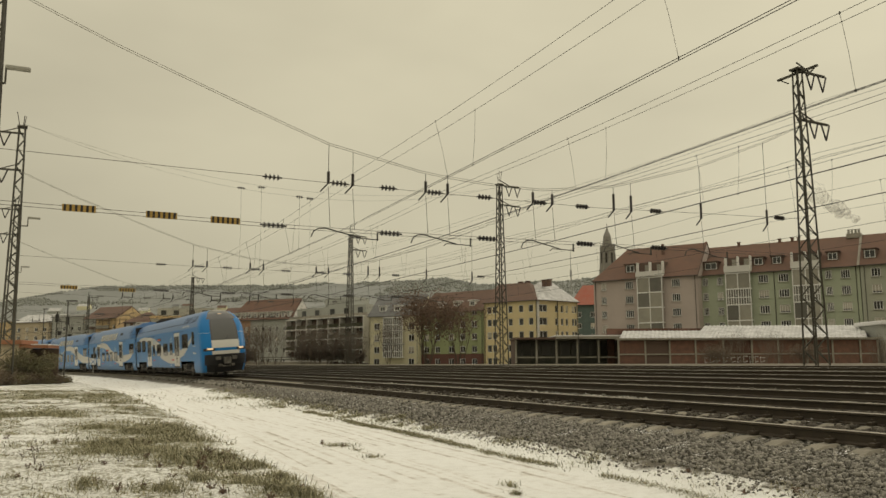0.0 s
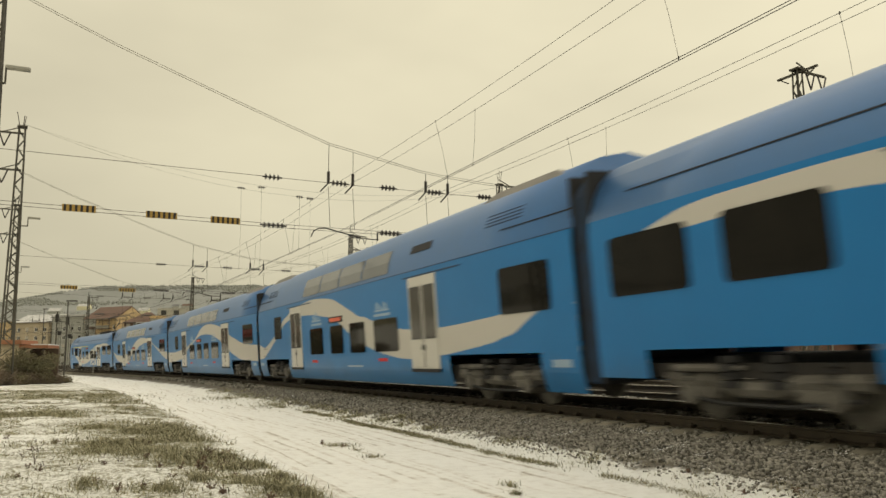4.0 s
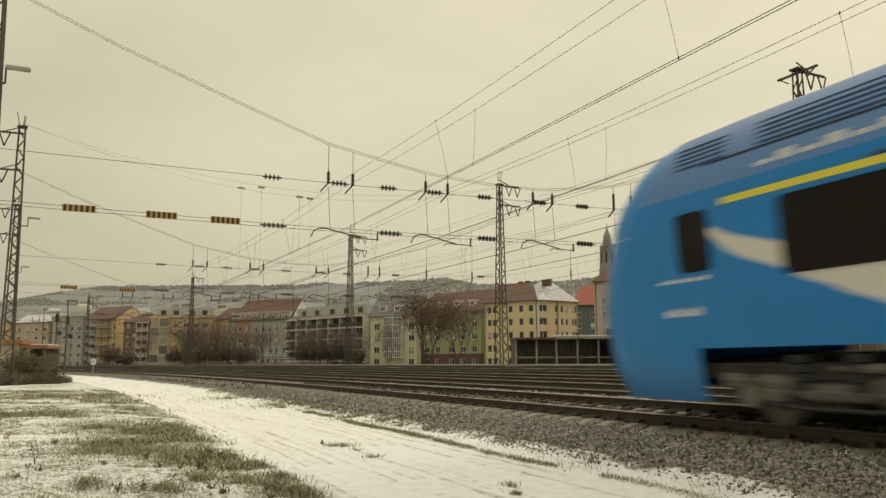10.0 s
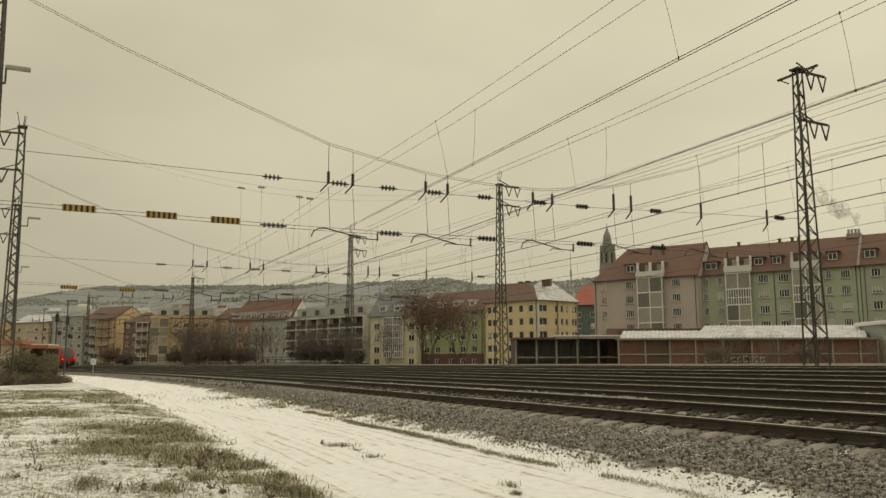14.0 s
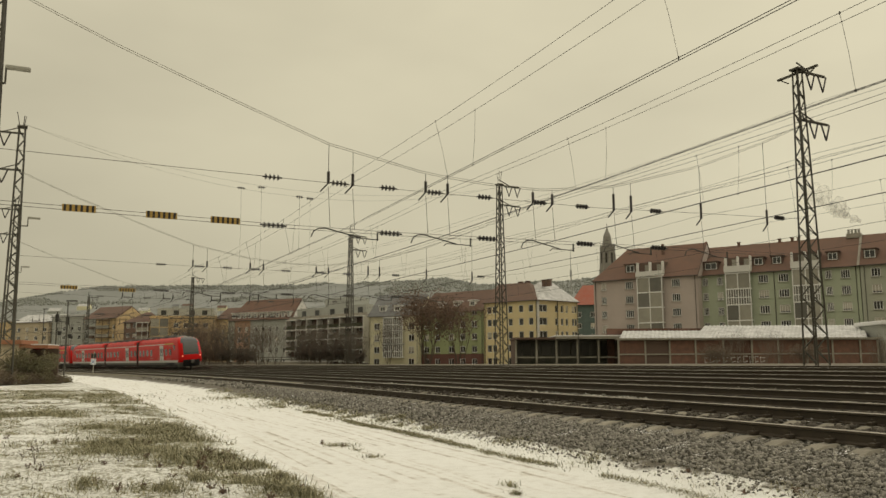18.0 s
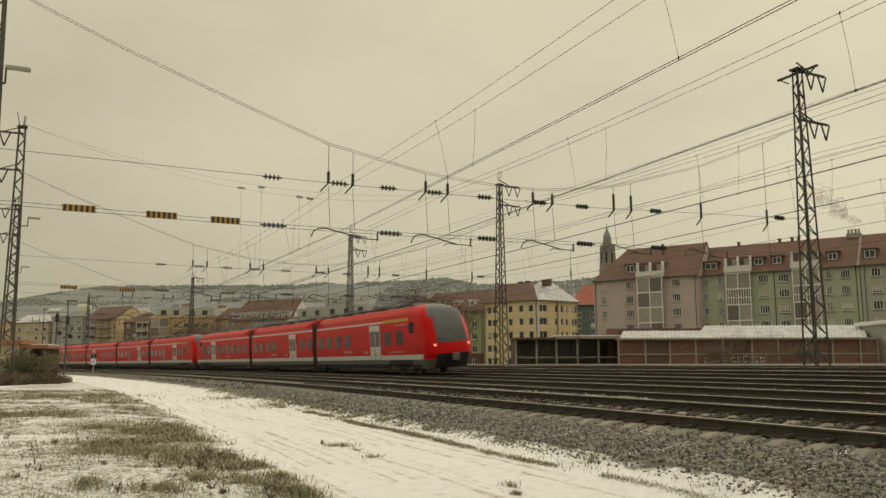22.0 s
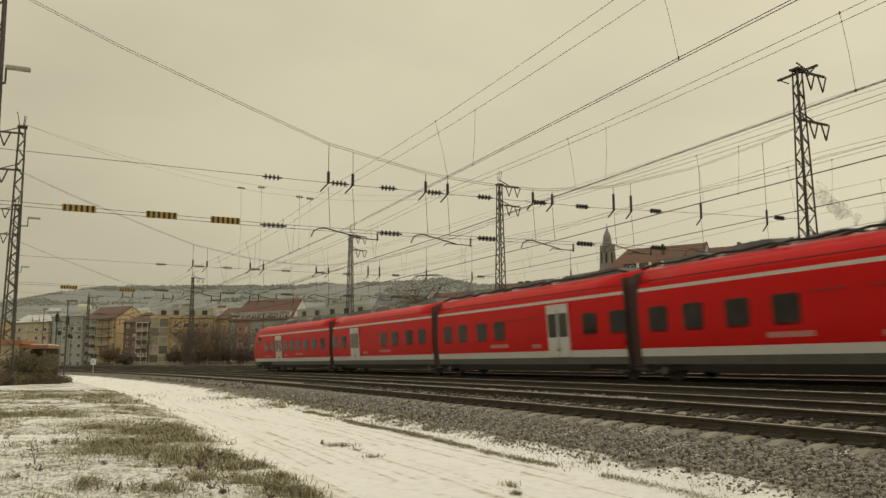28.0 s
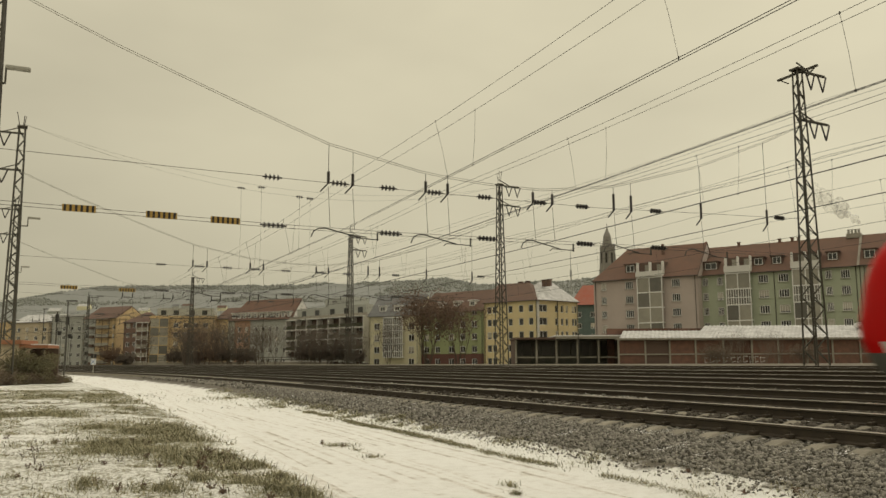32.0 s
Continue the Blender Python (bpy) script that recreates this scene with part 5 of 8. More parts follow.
def far_fence():
    """Low concrete wall and guard rail along the far street."""
    t = thing("street_wall", pose(-85.0, 215.0, 0.3, 0, 0, -9), "low grey concrete wall with a rail along the street", "wall")
    for i in range(14):
        part("wall_panel", bm_from(lambda q: bm_box(q, (2.0 + i * 4.0, 0, 0.45), (3.95, 0.25, 1.0))), CONCRETE, t)
        part("post", bm_from(lambda q: bm_bar(q, (i * 4.0, 0, 0.8), (i * 4.0, 0, 2.2), 0.1)), MAST_STEEL, t)
    for z in (1.5, 2.1):
        part("guard_rail", bm_from(lambda q: bm_bar(q, (0, 0, z), (56.0, 0, z), 0.12)), MAST_STEEL, t)


def build_yard():
    brick_wall()
    open_shed()
    yard_hut()
    shelter()
    crossing_sign()
    far_fence()
    tree(pose(-2.6, 130, 0.4), "bushy tree with withered rust-brown leaves", 8, 8.6, LEAF_RUST, 30, 0.16, 3, depth=2, spread=0.7)
    tree(pose(2.4, 133, 0.4), "smaller tree with withered rust-brown leaves", 5, 7.6, LEAF_RUST, 26, 0.16, 5, depth=2, spread=0.7)
    for i, (x, y, h) in enumerate(((-50, 158, 5), (-47, 156, 5.5), (-44, 158, 4.5), (-40, 160, 5), (-36, 158, 4))):
        tree(pose(x, y, 0.4), "bare shrubby tree with a few brown leaves", 5, h + 1.0, LEAF_RUST if i == 1 else LEAF_DARK, 13, 0.12, 40 + i, depth=2, spread=1.0)
    for i, (x, y, h) in enumerate(((-60, 190, 6), (-57, 188, 6.5), (-53, 186, 5.5), (-50, 190, 7), (-32, 186, 6), (-29, 188, 6.5), (-26, 186, 6), (-23, 188, 5.5), (-20, 186, 5))):
        tree(pose(x, y, 0.4), "bare shrubby tree with dark twigs", 5, h, (LEAF_DRY, LEAF_RUST, LEAF_RUST, LEAF_DARK)[i % 4] if i < 4 else LEAF_DARK, 13, 0.13, 60 + i, depth=2, spread=1.1)
    # scrub along the foot of the street wall
    for i, (x, y, w, h) in enumerate(((-64, 196, 5, 5.0), (-60, 194, 4, 3.5), (-55, 192, 6, 5.5), (-50, 191, 5, 6.0), (-46, 190, 5, 4.5), (-33, 190, 5, 6.0), (-29, 191, 5, 5.5), (-25, 190, 4, 5.0), (-21, 191, 4, 4.0), (-88, 215, 4, 5.5), (-84, 214, 4, 3.5))):
        bush(x, y, 0.4, w, h, LEAF_RUST if i in (2, 9) else LEAF_DARK, "tall leafless scrub with brown twigs along a wall", 150 + i, 20, 0.17)
    rnd = random.Random(71)
    for i in range(9):
        tree(pose(-66 + i * 6.4 + rnd.uniform(-2, 2), 172 + rnd.uniform(-8, 20), 0.3), "bare young tree with fine grey twigs", 3, rnd.uniform(5.5, 8.5), LEAF_DARK, 14, 0.11, 90 + i, depth=2, spread=0.9)
    for i, x in enumerate((24.8, 26.6, 30.0, 33.5, 40.0, 42.5)):
        bush(x, 74.0 + i % 2, 0.55, 2.2, 3.4 if i in (1, 2, 4) else 2.0, None if i % 3 else LEAF_DRY, "leafless shrub with long bare twigs", 80 + i)
    for i in range(14):
        y = 50.0 + (i % 2) * 1.8 + i * 0.55
        bush(-0.565 * y + 0.0060 * y * i + 0.3 * (i % 2), y, -0.55, 2.4, 0.72 - 0.03 * i + 0.22 * (i % 3 == 0), LEAF_GREEN if i % 3 == 1 else LEAF_DRY, "straggly low bush, dull green and brown", 100 + i, 40, 0.055)
    for i in range(3):
        bush(-28.6 + i * 0.7, 54.5, -0.5, 1.3, 2.4, LEAF_GREEN, "tall green shrub beside the shelter", 130 + i, 60, 0.06)
    street_lamp(-35.0, 75.0, -0.6, 7.2, 0.7)
    street_lamp(-33.5, 150.0, 0.3, 9.6, -0.4, "thin pale lamp post beside the tracks")
    street_lamp(-58.5, 118.0, 0.2, 8.6, 0.5)
    signal_post(-57.5, 120.0, 0.2, 8.4)
    signal_post(-56.4, 121.0, 0.2, 8.0)


build_yard()


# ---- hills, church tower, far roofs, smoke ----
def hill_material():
    # Distance haze is mixed into these base colours, on top of thin snow.
    m = shader("haze_paled_snowy_hillside", (0.19, 0.20, 0.175), 1.0, 0, (0.26, 0.27, 0.25), 0.012, 0.9)
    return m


# Tree colour lifted close to the hill's, so that it looks hazed.
WOOD = shader("haze_paled_woodland", (0.24, 0.25, 0.215), 1.0, 0, (0.29, 0.30, 0.27), 0.02, 0.8)


def ridge(x):
    """Height of the skyline by its place along the valley."""
    base = float(np.interp(x, [-1500, -830, -767, -664, -563, -513, -386, -195, -47, 6, 70, 186, 282, 600, 1500], [95, 118, 132, 150, 153, 153, 152, 156, 161, 166, 153, 157, 164, 175, 160]))
    return base - 7 + noise.noise((x * 0.02, 0.0, 2.0)) * 4


def hill_z(x, v):
    return -3 + (ridge(x) + 3) * v ** 1.25 + noise.noise((x * 0.006, v * 6, 5.0)) * 9 * v * (1 - v) * 4


def build_hills():
    xs = np.linspace(-1500, 1500, 140)
    vs = np.linspace(0, 1, 26)
    verts, faces = [], []
    for v in vs:
        for x in xs:
            verts.append((x, 620 + 880 * v, hill_z(x, v)))
    for x in xs:
        verts.append((x, 1900, -5))
    n = len(xs)
    for r in range(len(vs)):
        for c in range(n - 1):
            a = r * n + c
            faces.append((a, a + 1, a + n + 1, a + n))
    me = bpy.data.meshes.new("hill")
    me.from_pydata(verts, [], faces)
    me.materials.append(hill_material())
    for p in me.polygons:
        p.use_smooth = True
    tagged(new("hill", me), "long wooded, snow-dusted hill behind the town, paled as by haze", "hill", kind="structure")
    # woods: many small rounded crowns on the crest and in belts on the slope
    rnd = random.Random(11)
    ico = bmesh.new()
    bmesh.ops.create_icosphere(ico, subdivisions=1, radius=1.0)
    base_v = [v.co.copy() for v in ico.verts]
    base_f = [[v.index for v in f.verts] for f in ico.faces]
    ico.free()
    V, F = [], []
    count = 0
    while count < 8000:
        x, v = rnd.uniform(-1100, 620), rnd.random() ** 0.5
        if v < 0.72:
            continue
        belt = noise.noise((x * 0.008, v * 5, 9.0)) + (0.55 if v > 0.92 else -0.05) + (0.12 if x > -100 else 0)
        if belt < 0.08:
            continue
        count += 1
        s = rnd.uniform(0.8, 1.9)
        c = Vector((x, 620 + 880 * v, hill_z(x, v) + s * 0.6))
        k = len(V)
        sq = rnd.uniform(0.9, 1.9)
        for b in base_v:
            j = 1 + rnd.uniform(-0.25, 0.25)
            V.append((c.x + b.x * s * j, c.y + b.y * s * j, c.z + b.z * s * sq * j))
        F += [[i + k for i in f] for f in base_f]
    me = bpy.data.meshes.new("woods")
    me.from_pydata(V, [], F)
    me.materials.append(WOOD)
    for p in me.polygons:
        p.use_smooth = True
    tagged(new("woods", me), "leafless snow-dusted winter woods on a hill, paled as by haze", "woods", kind="stuff")
    # villas and roofs on the slope and between the nearer houses
    V, F, MI = [], [], []
    for i in range(420):
        x = rnd.uniform(-900, 520)
        if i < 260:
            v = rnd.random() ** 1.6 * 0.62
            y, z = 620 + 880 * v, hill_z(x, v)
            w, d, h = rnd.uniform(9, 18), rnd.uniform(8, 11), rnd.uniform(5, 8)
        else:
            y, z = rnd.uniform(330, 600), 0
            x = x * 0.55
            w, d, h = rnd.uniform(12, 24), rnd.uniform(9, 12), rnd.uniform(9, 15)
        k = len(V)
        r = rnd.uniform(3, 5)
        for px, py, pz in ((0, 0, -6), (w, 0, -6), (w, d, -6), (0, d, -6), (0, 0, h), (w, 0, h), (w, d, h), (0, d, h), (0, d / 2, h + r), (w, d / 2, h + r)):
            V.append((x + px, y + py, z + pz))
        F += [[k + j for j in f] for f in ((0, 1, 5, 4), (1, 2, 6, 9, 5), (2, 3, 7, 6), (3, 0, 4, 8, 7), (4, 5, 9, 8), (6, 7, 8, 9))]
        roof = rnd.choice((2, 3, 4, 3))
        MI += [rnd.choice((0, 1, 1))] * 4 + [roof] * 2
        MI[-6:-2] = [MI[-6]] * 4
    me = bpy.data.meshes.new("far_houses")
    me.from_pydata(V, [], F)
    for m in (CREAM, GREY_W, ROOF_BROWN, SNOW_THIN, ROOF_GREY):
        me.materials.append(m)
    me.polygons.foreach_set("material_index", MI)
    tagged(new("far_houses", me), "small far houses scattered over the foot of a hill", "houses", kind="stuff")


def church_tower():
    t = thing("church_tower", pose(72.3, 350, 0), "grey sandstone church tower with a stepped lantern and spire", "church tower")
    part("shaft", bm_from(lambda q: bm_box(q, (0, 0, 20), (6.6, 6.6, 42), None, 0.2)), STONE_T, t)
    part("belfry", bm_from(lambda q: bm_bar(q, (0, 0, 41), (0, 0, 50.5), 7.2, 6.4, 8)), STONE_T, t)
    for i in range(8):
        a = math.pi / 4 * i
        part("buttress", bm_from(lambda q: bm_bar(q, (3.4 * math.cos(a), 3.4 * math.sin(a), 40), (3.1 * math.cos(a), 3.1 * math.sin(a), 52.0), 0.8, 0.35, 6)), STONE_T, t)
        b = a + math.pi / 8
        # Dark slab on the stone stands for the shade in each opening.
        part("belfry_opening", bm_from(lambda q: bm_box(q, (0, 0, 0), (0.12, 0.9, 5.5), Matrix.Rotation(b, 4, "Z") @ Matrix.Translation((3.16, 0, 45.5)))), DARK_IN, t)
    part("cornice", bm_from(lambda q: bm_bar(q, (0, 0, 50.3), (0, 0, 51.0), 7.0, 6.8, 8)), STONE_T, t)
    part("lantern", bm_from(lambda q: bm_bar(q, (0, 0, 51), (0, 0, 55.5), 4.4, 3.4, 8)), STONE_T, t)
    part("spire", bm_from(lambda q: bm_bar(q, (0, 0, 55.5), (0, 0, 59.8), 3.6, 0.3, 8)), STONE_T, t)
    for i in range(4):
        a = math.pi / 2 * i + math.pi / 4
        part("pinnacle", bm_from(lambda q: bm_bar(q, (3.9 * math.cos(a), 3.9 * math.sin(a), 40.5), (3.9 * math.cos(a), 3.9 * math.sin(a), 46.0), 0.9, 0.15, 6)), STONE_T, t)
    part("gallery", bm_from(lambda q: [bm_bar(q, (2.9 * math.cos(k * 0.5236), 2.9 * math.sin(k * 0.5236), 51), (2.9 * math.cos(k * 0.5236), 2.9 * math.sin(k * 0.5236), 52.3), 0.35, 0.2, 5) for k in range(12)]), STONE_T, t)
    part("finial", bm_from(lambda q: bm_bar(q, (0, 0, 59), (0, 0, 61.5), 0.25, None, 6)), STEEL, t)
    # Mast steel is pale in its colour, as haze would make it.
    HAZE_STEEL = shader("haze_paled_steel", (0.40, 0.40, 0.37), 0.8, 0, None, 0.5, 0.3)
    m = thing("radio_mast", pose(143.8, 900, 60), "far slender radio mast on the hill", "radio mast")
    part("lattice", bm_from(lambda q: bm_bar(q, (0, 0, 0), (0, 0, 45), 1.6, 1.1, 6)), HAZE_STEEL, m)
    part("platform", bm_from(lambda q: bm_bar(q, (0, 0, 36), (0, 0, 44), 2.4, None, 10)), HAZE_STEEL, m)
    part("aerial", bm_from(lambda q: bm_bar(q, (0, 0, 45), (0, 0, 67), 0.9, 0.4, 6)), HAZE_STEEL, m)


def smoke_material(density):
    m = bpy.data.materials.new("thin_grey_smoke")
    m.use_nodes = True
    t = m.node_tree
    out = t.nodes["Material Output"]
    tr = t.nodes.new("ShaderNodeBsdfTransparent")
    df = t.nodes.new("ShaderNodeBsdfDiffuse")
    df.inputs["Color"].default_value = (0.55, 0.55, 0.53, 1)
    mx = t.nodes.new("ShaderNodeMixShader")
    n = t.nodes.new("ShaderNodeTexNoise")
    n.inputs["Scale"].default_value, n.inputs["Detail"].default_value = 1.1, 5
    c = t.nodes.new("ShaderNodeTexCoord")
    t.links.new(c.outputs["Object"], n.inputs["Vector"])
    lw = t.nodes.new("ShaderNodeMapRange")
    for k, q in (("From Min", 0.25), ("From Max", 0.8), ("To Min", 0.0), ("To Max", density)):
        lw.inputs[k].default_value = q
    t.links.new(n.outputs["Fac"], lw.inputs["Value"])
    t.links.new(lw.outputs["Result"], mx.inputs["Fac"])
    t.links.new(tr.outputs[0], mx.inputs[1])
    t.links.new(df.outputs[0], mx.inputs[2])
    t.links.new(mx.outputs[0], out.inputs["Surface"])
    return m


smoke_puffs = []


def build_smoke():
    rnd = random.Random(21)
    for i in range(11):
        u = i / 10
        bm = bmesh.new()
        bmesh.ops.create_icosphere(bm, subdivisions=3, radius=(0.5 + 1.2 * u ** 0.7) * rnd.uniform(0.75, 1.2))
        for v in bm.verts:
            v.co *= 1 + 0.5 * noise.noise(v.co * 1.1 + Vector((i * 7.0, 0, 0)))
        bmesh.ops.delete(bm, geom=[v for v in bm.verts if v.co.y > 0.05], context="VERTS")
        ob = part("smoke_puff", bm, smoke_material(0.55 * (1 - u) ** 0.8 + 0.12), None, "", True)
        tagged(ob, "thin grey smoke drifting from a roof flue", "smoke", "smoke puffs")
        smoke_puffs.append((ob, Vector((72.6 - 7.4 * u + rnd.gauss(0, 0.1 + 0.3 * u), 139.0 + rnd.gauss(0, 0.3), 25.1 + 5.2 * u ** 1.1 + rnd.gauss(0, 0.1 + 0.3 * u))), rnd.uniform(0, 6.28)))


build_hills()
church_tower()
build_smoke()


# ---- gravel, grass and weeds near the camera ----
def island_shader(name, a, b, rough=0.95, snow=0.0):
    """Two colours chosen per small piece; snow may lie on the pieces' tops."""
    m = bpy.data.materials.new(name)
    m.use_nodes = True
    t = m.node_tree
    p = t.nodes["Principled BSDF"]
    p.inputs["Roughness"].default_value = rough
    p.inputs["Specular IOR Level"].default_value = 0.25
    g = t.nodes.new("ShaderNodeNewGeometry")
    mx = t.nodes.new("ShaderNodeMix")
    mx.data_type = "RGBA"
    mx.inputs[6].default_value, mx.inputs[7].default_value = (*a, 1), (*b, 1)
    t.links.new(g.outputs["Random Per Island"], mx.inputs["Factor"])
    col = mx.outputs[2]
    if snow:
        c = t.nodes.new("ShaderNodeTexCoord")
        n = t.nodes.new("ShaderNodeTexNoise")
        n.inputs["Scale"].default_value, n.inputs["Detail"].default_value = 2.2, 5
        t.links.new(c.outputs["Object"], n.inputs["Vector"])
        s = t.nodes.new("ShaderNodeSeparateXYZ")
        t.links.new(g.outputs["Normal"], s.inputs[0])
        ml = t.nodes.new("ShaderNodeMath")
        ml.operation = "MULTIPLY"
        t.links.new(s.outputs["Z"], ml.inputs[0])
        t.links.new(n.outputs["Fac"], ml.inputs[1])
        st = t.nodes.new("ShaderNodeMapRange")
        st.inputs["From Min"].default_value, st.inputs["From Max"].default_value = snow, snow + 0.06
        t.links.new(ml.outputs[0], st.inputs["Value"])
        m2 = t.nodes.new("ShaderNodeMix")
        m2.data_type = "RGBA"
        t.links.new(st.outputs["Result"], m2.inputs["Factor"])
        t.links.new(col, m2.inputs[6])
        m2.inputs[7].default_value = (0.86, 0.86, 0.84, 1)
        col = m2.outputs[2]
    t.links.new(col, p.inputs["Base Color"])
    return m


def scatter_stones(name, zones, material, label, seed):
    rng = np.random.default_rng(seed)
    ico = bmesh.new()
    bmesh.ops.create_icosphere(ico, subdivisions=1, radius=1.0)
    bv = np.array([v.co[:] for v in ico.verts])
    bf = np.array([[v.index for v in f.verts] for f in ico.faces])
    ico.free()
    cubeish = np.sign(bv) * np.abs(bv) ** 0.55
    V, F, k = [], [], 0
    for s0, s1, o0, o1, dens, size in zones:
        n = int((s1 - s0) * (o1 - o0) * dens)
        S, O = rng.uniform(s0, s1, n), rng.uniform(o0, o1, n)
        # the ends of the sleepers lie free
        free = (np.abs((S + 200 + 0.31) % 0.62 - 0.31) > 0.15) | (O < -1.17) | (O > 1.17)
        S, O = S[free], O[free]
        n = len(S)
        a = np.interp(S, _g, _a)
        X, Y = np.interp(S, _g, _lx) + O * np.cos(a), np.interp(S, _g, _ly) + O * np.sin(a)
        Z = height_at(O) + rng.uniform(-0.5, 1.1, n) * size
        R = size * rng.uniform(0.45, 1.5, n)
        sc = rng.uniform(0.6, 1.25, (n, 3))
        ang = rng.uniform(0, 6.28, n)
        tilt = rng.uniform(-0.6, 0.6, n)
        w = cubeish[None] * (1 + rng.uniform(-0.34, 0.34, (n, len(bv), 1))) * sc[:, None, :]
        y2 = w[:, :, 1] * np.cos(tilt)[:, None] - w[:, :, 2] * np.sin(tilt)[:, None]
        z2 = w[:, :, 1] * np.sin(tilt)[:, None] + w[:, :, 2] * np.cos(tilt)[:, None]
        x3 = w[:, :, 0] * np.cos(ang)[:, None] - y2 * np.sin(ang)[:, None]
        y3 = w[:, :, 0] * np.sin(ang)[:, None] + y2 * np.cos(ang)[:, None]
        P = np.stack([x3, y3, z2], 2) * R[:, None, None] + np.stack([X, Y, Z], 1)[:, None, :]
        V.append(P.reshape(-1, 3))
        F.append((bf[None] + (np.arange(n) * len(bv))[:, None, None] + k).reshape(-1, 3))
        k += n * len(bv)
    V, F = np.concatenate(V), np.concatenate(F)
    me = bpy.data.meshes.new(name)
    me.vertices.add(len(V))
    me.vertices.foreach_set("co", V.astype(np.float32).ravel())
    me.loops.add(len(F) * 3)
    me.loops.foreach_set("vertex_index", F.astype(np.int32).ravel())
    me.polygons.add(len(F))
    me.polygons.foreach_set("loop_start", np.arange(0, len(F) * 3, 3, dtype=np.int32))
    me.update(calc_edges=True)
    me.materials.append(material)
    tagged(new(name, me), label, "gravel", kind="stuff")


def scatter_grass():
    rng = np.random.default_rng(8)
    S, O, H = [], [], []
    for s, o, r, n in TUFTS:
        n = int(n * 0.72)
        a, d = rng.uniform(0, 6.28, n), r * np.abs(rng.normal(0, 0.62, n))
        S.append(s + d * np.cos(a) * 1.3)
        O.append(o + d * np.sin(a) * 0.75)
        H.append(rng.uniform(0.03, 0.13 if o < -6.8 else 0.085, n))
    # thin cover over the whole verge, in clumps
    n = 150000
    s, o = -3.5 - 41.5 * rng.uniform(0, 1, n) ** 1.3, rng.uniform(-18, -6.75, n)
    clump = np.array([noise.noise((a * 1.7, b * 3.0, 4.0)) + 0.8 * noise.noise((a * 5.0, b * 6.0, 9.0)) for a, b in zip(s, o)])
    keep = clump + rng.normal(0, 0.22, n) > -0.10
    S.append(s[keep])
    O.append(o[keep])
    H.append((0.016 + 0.045 * np.clip(clump[keep] + 0.25, 0, 1)) * rng.uniform(0.5, 1.3, len(S[-1])))
    # tufts at the toe of the ballast
    n = 6500
    s, o = rng.uniform(-40, -2, n), -2.62 + rng.normal(0, 0.22, n)
    keep = np.array([noise.noise((a * 1.3, b * 3.0, 2.0)) for a, b in zip(s, o)]) + rng.normal(0, 0.15, n) > 0.0
    S.append(s[keep])
    O.append(o[keep])
    H.append(rng.uniform(0.03, 0.085, len(S[-1])))
    # the narrow strip of turf along the path
    n = 15000
    s = rng.uniform(-24, -3.5, n)
    o = -3.28 + 0.10 * np.clip((-s - 12) / 10, 0, 1) + rng.normal(0, 0.055, n) + 0.05 * np.sin(s * 0.9)
    keep = np.array([noise.noise((a * 1.1, 0.5, 6.0)) for a in s]) + rng.normal(0, 0.12, n) > -0.14
    S.append(s[keep])
    O.append(o[keep])
    H.append(rng.uniform(0.02, 0.062, len(S[-1])))
    S, O, H = np.concatenate(S), np.concatenate(O), np.concatenate(H)
    a = np.interp(S, _g, _a)
    X, Y = np.interp(S, _g, _lx) + O * np.cos(a), np.interp(S, _g, _ly) + O * np.sin(a)
    Z = height_at(O) - 0.01
    n = len(S)
    h = H * (1 + np.clip(-S - 10, 0, 30) * 0.012)
    w = 0.0035 + np.clip(-S - 4, 0, 40) * 0.00028
    az, lean = rng.uniform(0, 6.28, n), rng.uniform(0.5, 1.9, n)
    dx, dy = np.cos(az) * lean, np.sin(az) * lean
    px, py = -np.sin(az) * w, np.cos(az) * w
    pts = [np.stack([X + px, Y + py, Z], 1), np.stack([X - px, Y - py, Z], 1),
           np.stack([X + dx * h * 0.4 + px * 0.8, Y + dy * h * 0.4 + py * 0.8, Z + h * 0.62], 1), np.stack([X + dx * h * 0.4 - px * 0.8, Y + dy * h * 0.4 - py * 0.8, Z + h * 0.62], 1),
           np.stack([X + dx * h, Y + dy * h, Z + h * np.clip(1.25 - lean * 0.4, 0.4, 1.1)], 1)]
    V = np.stack(pts, 1).reshape(-1, 3)
    k = (np.arange(n) * 5)[:, None]
    F = np.concatenate([k + np.array([[0, 1, 3]]), k + np.array([[0, 3, 2]]), k + np.array([[2, 3, 4]])])
    me = bpy.data.meshes.new("grass")
    me.from_pydata(V.tolist(), [], F.tolist())
    me.materials.append(island_shader("withered_grass", (0.11, 0.105, 0.055), (0.46, 0.43, 0.28), 0.9))
    tagged(new("grass", me), "withered olive-brown grass poking through thin snow", "grass", kind="stuff")


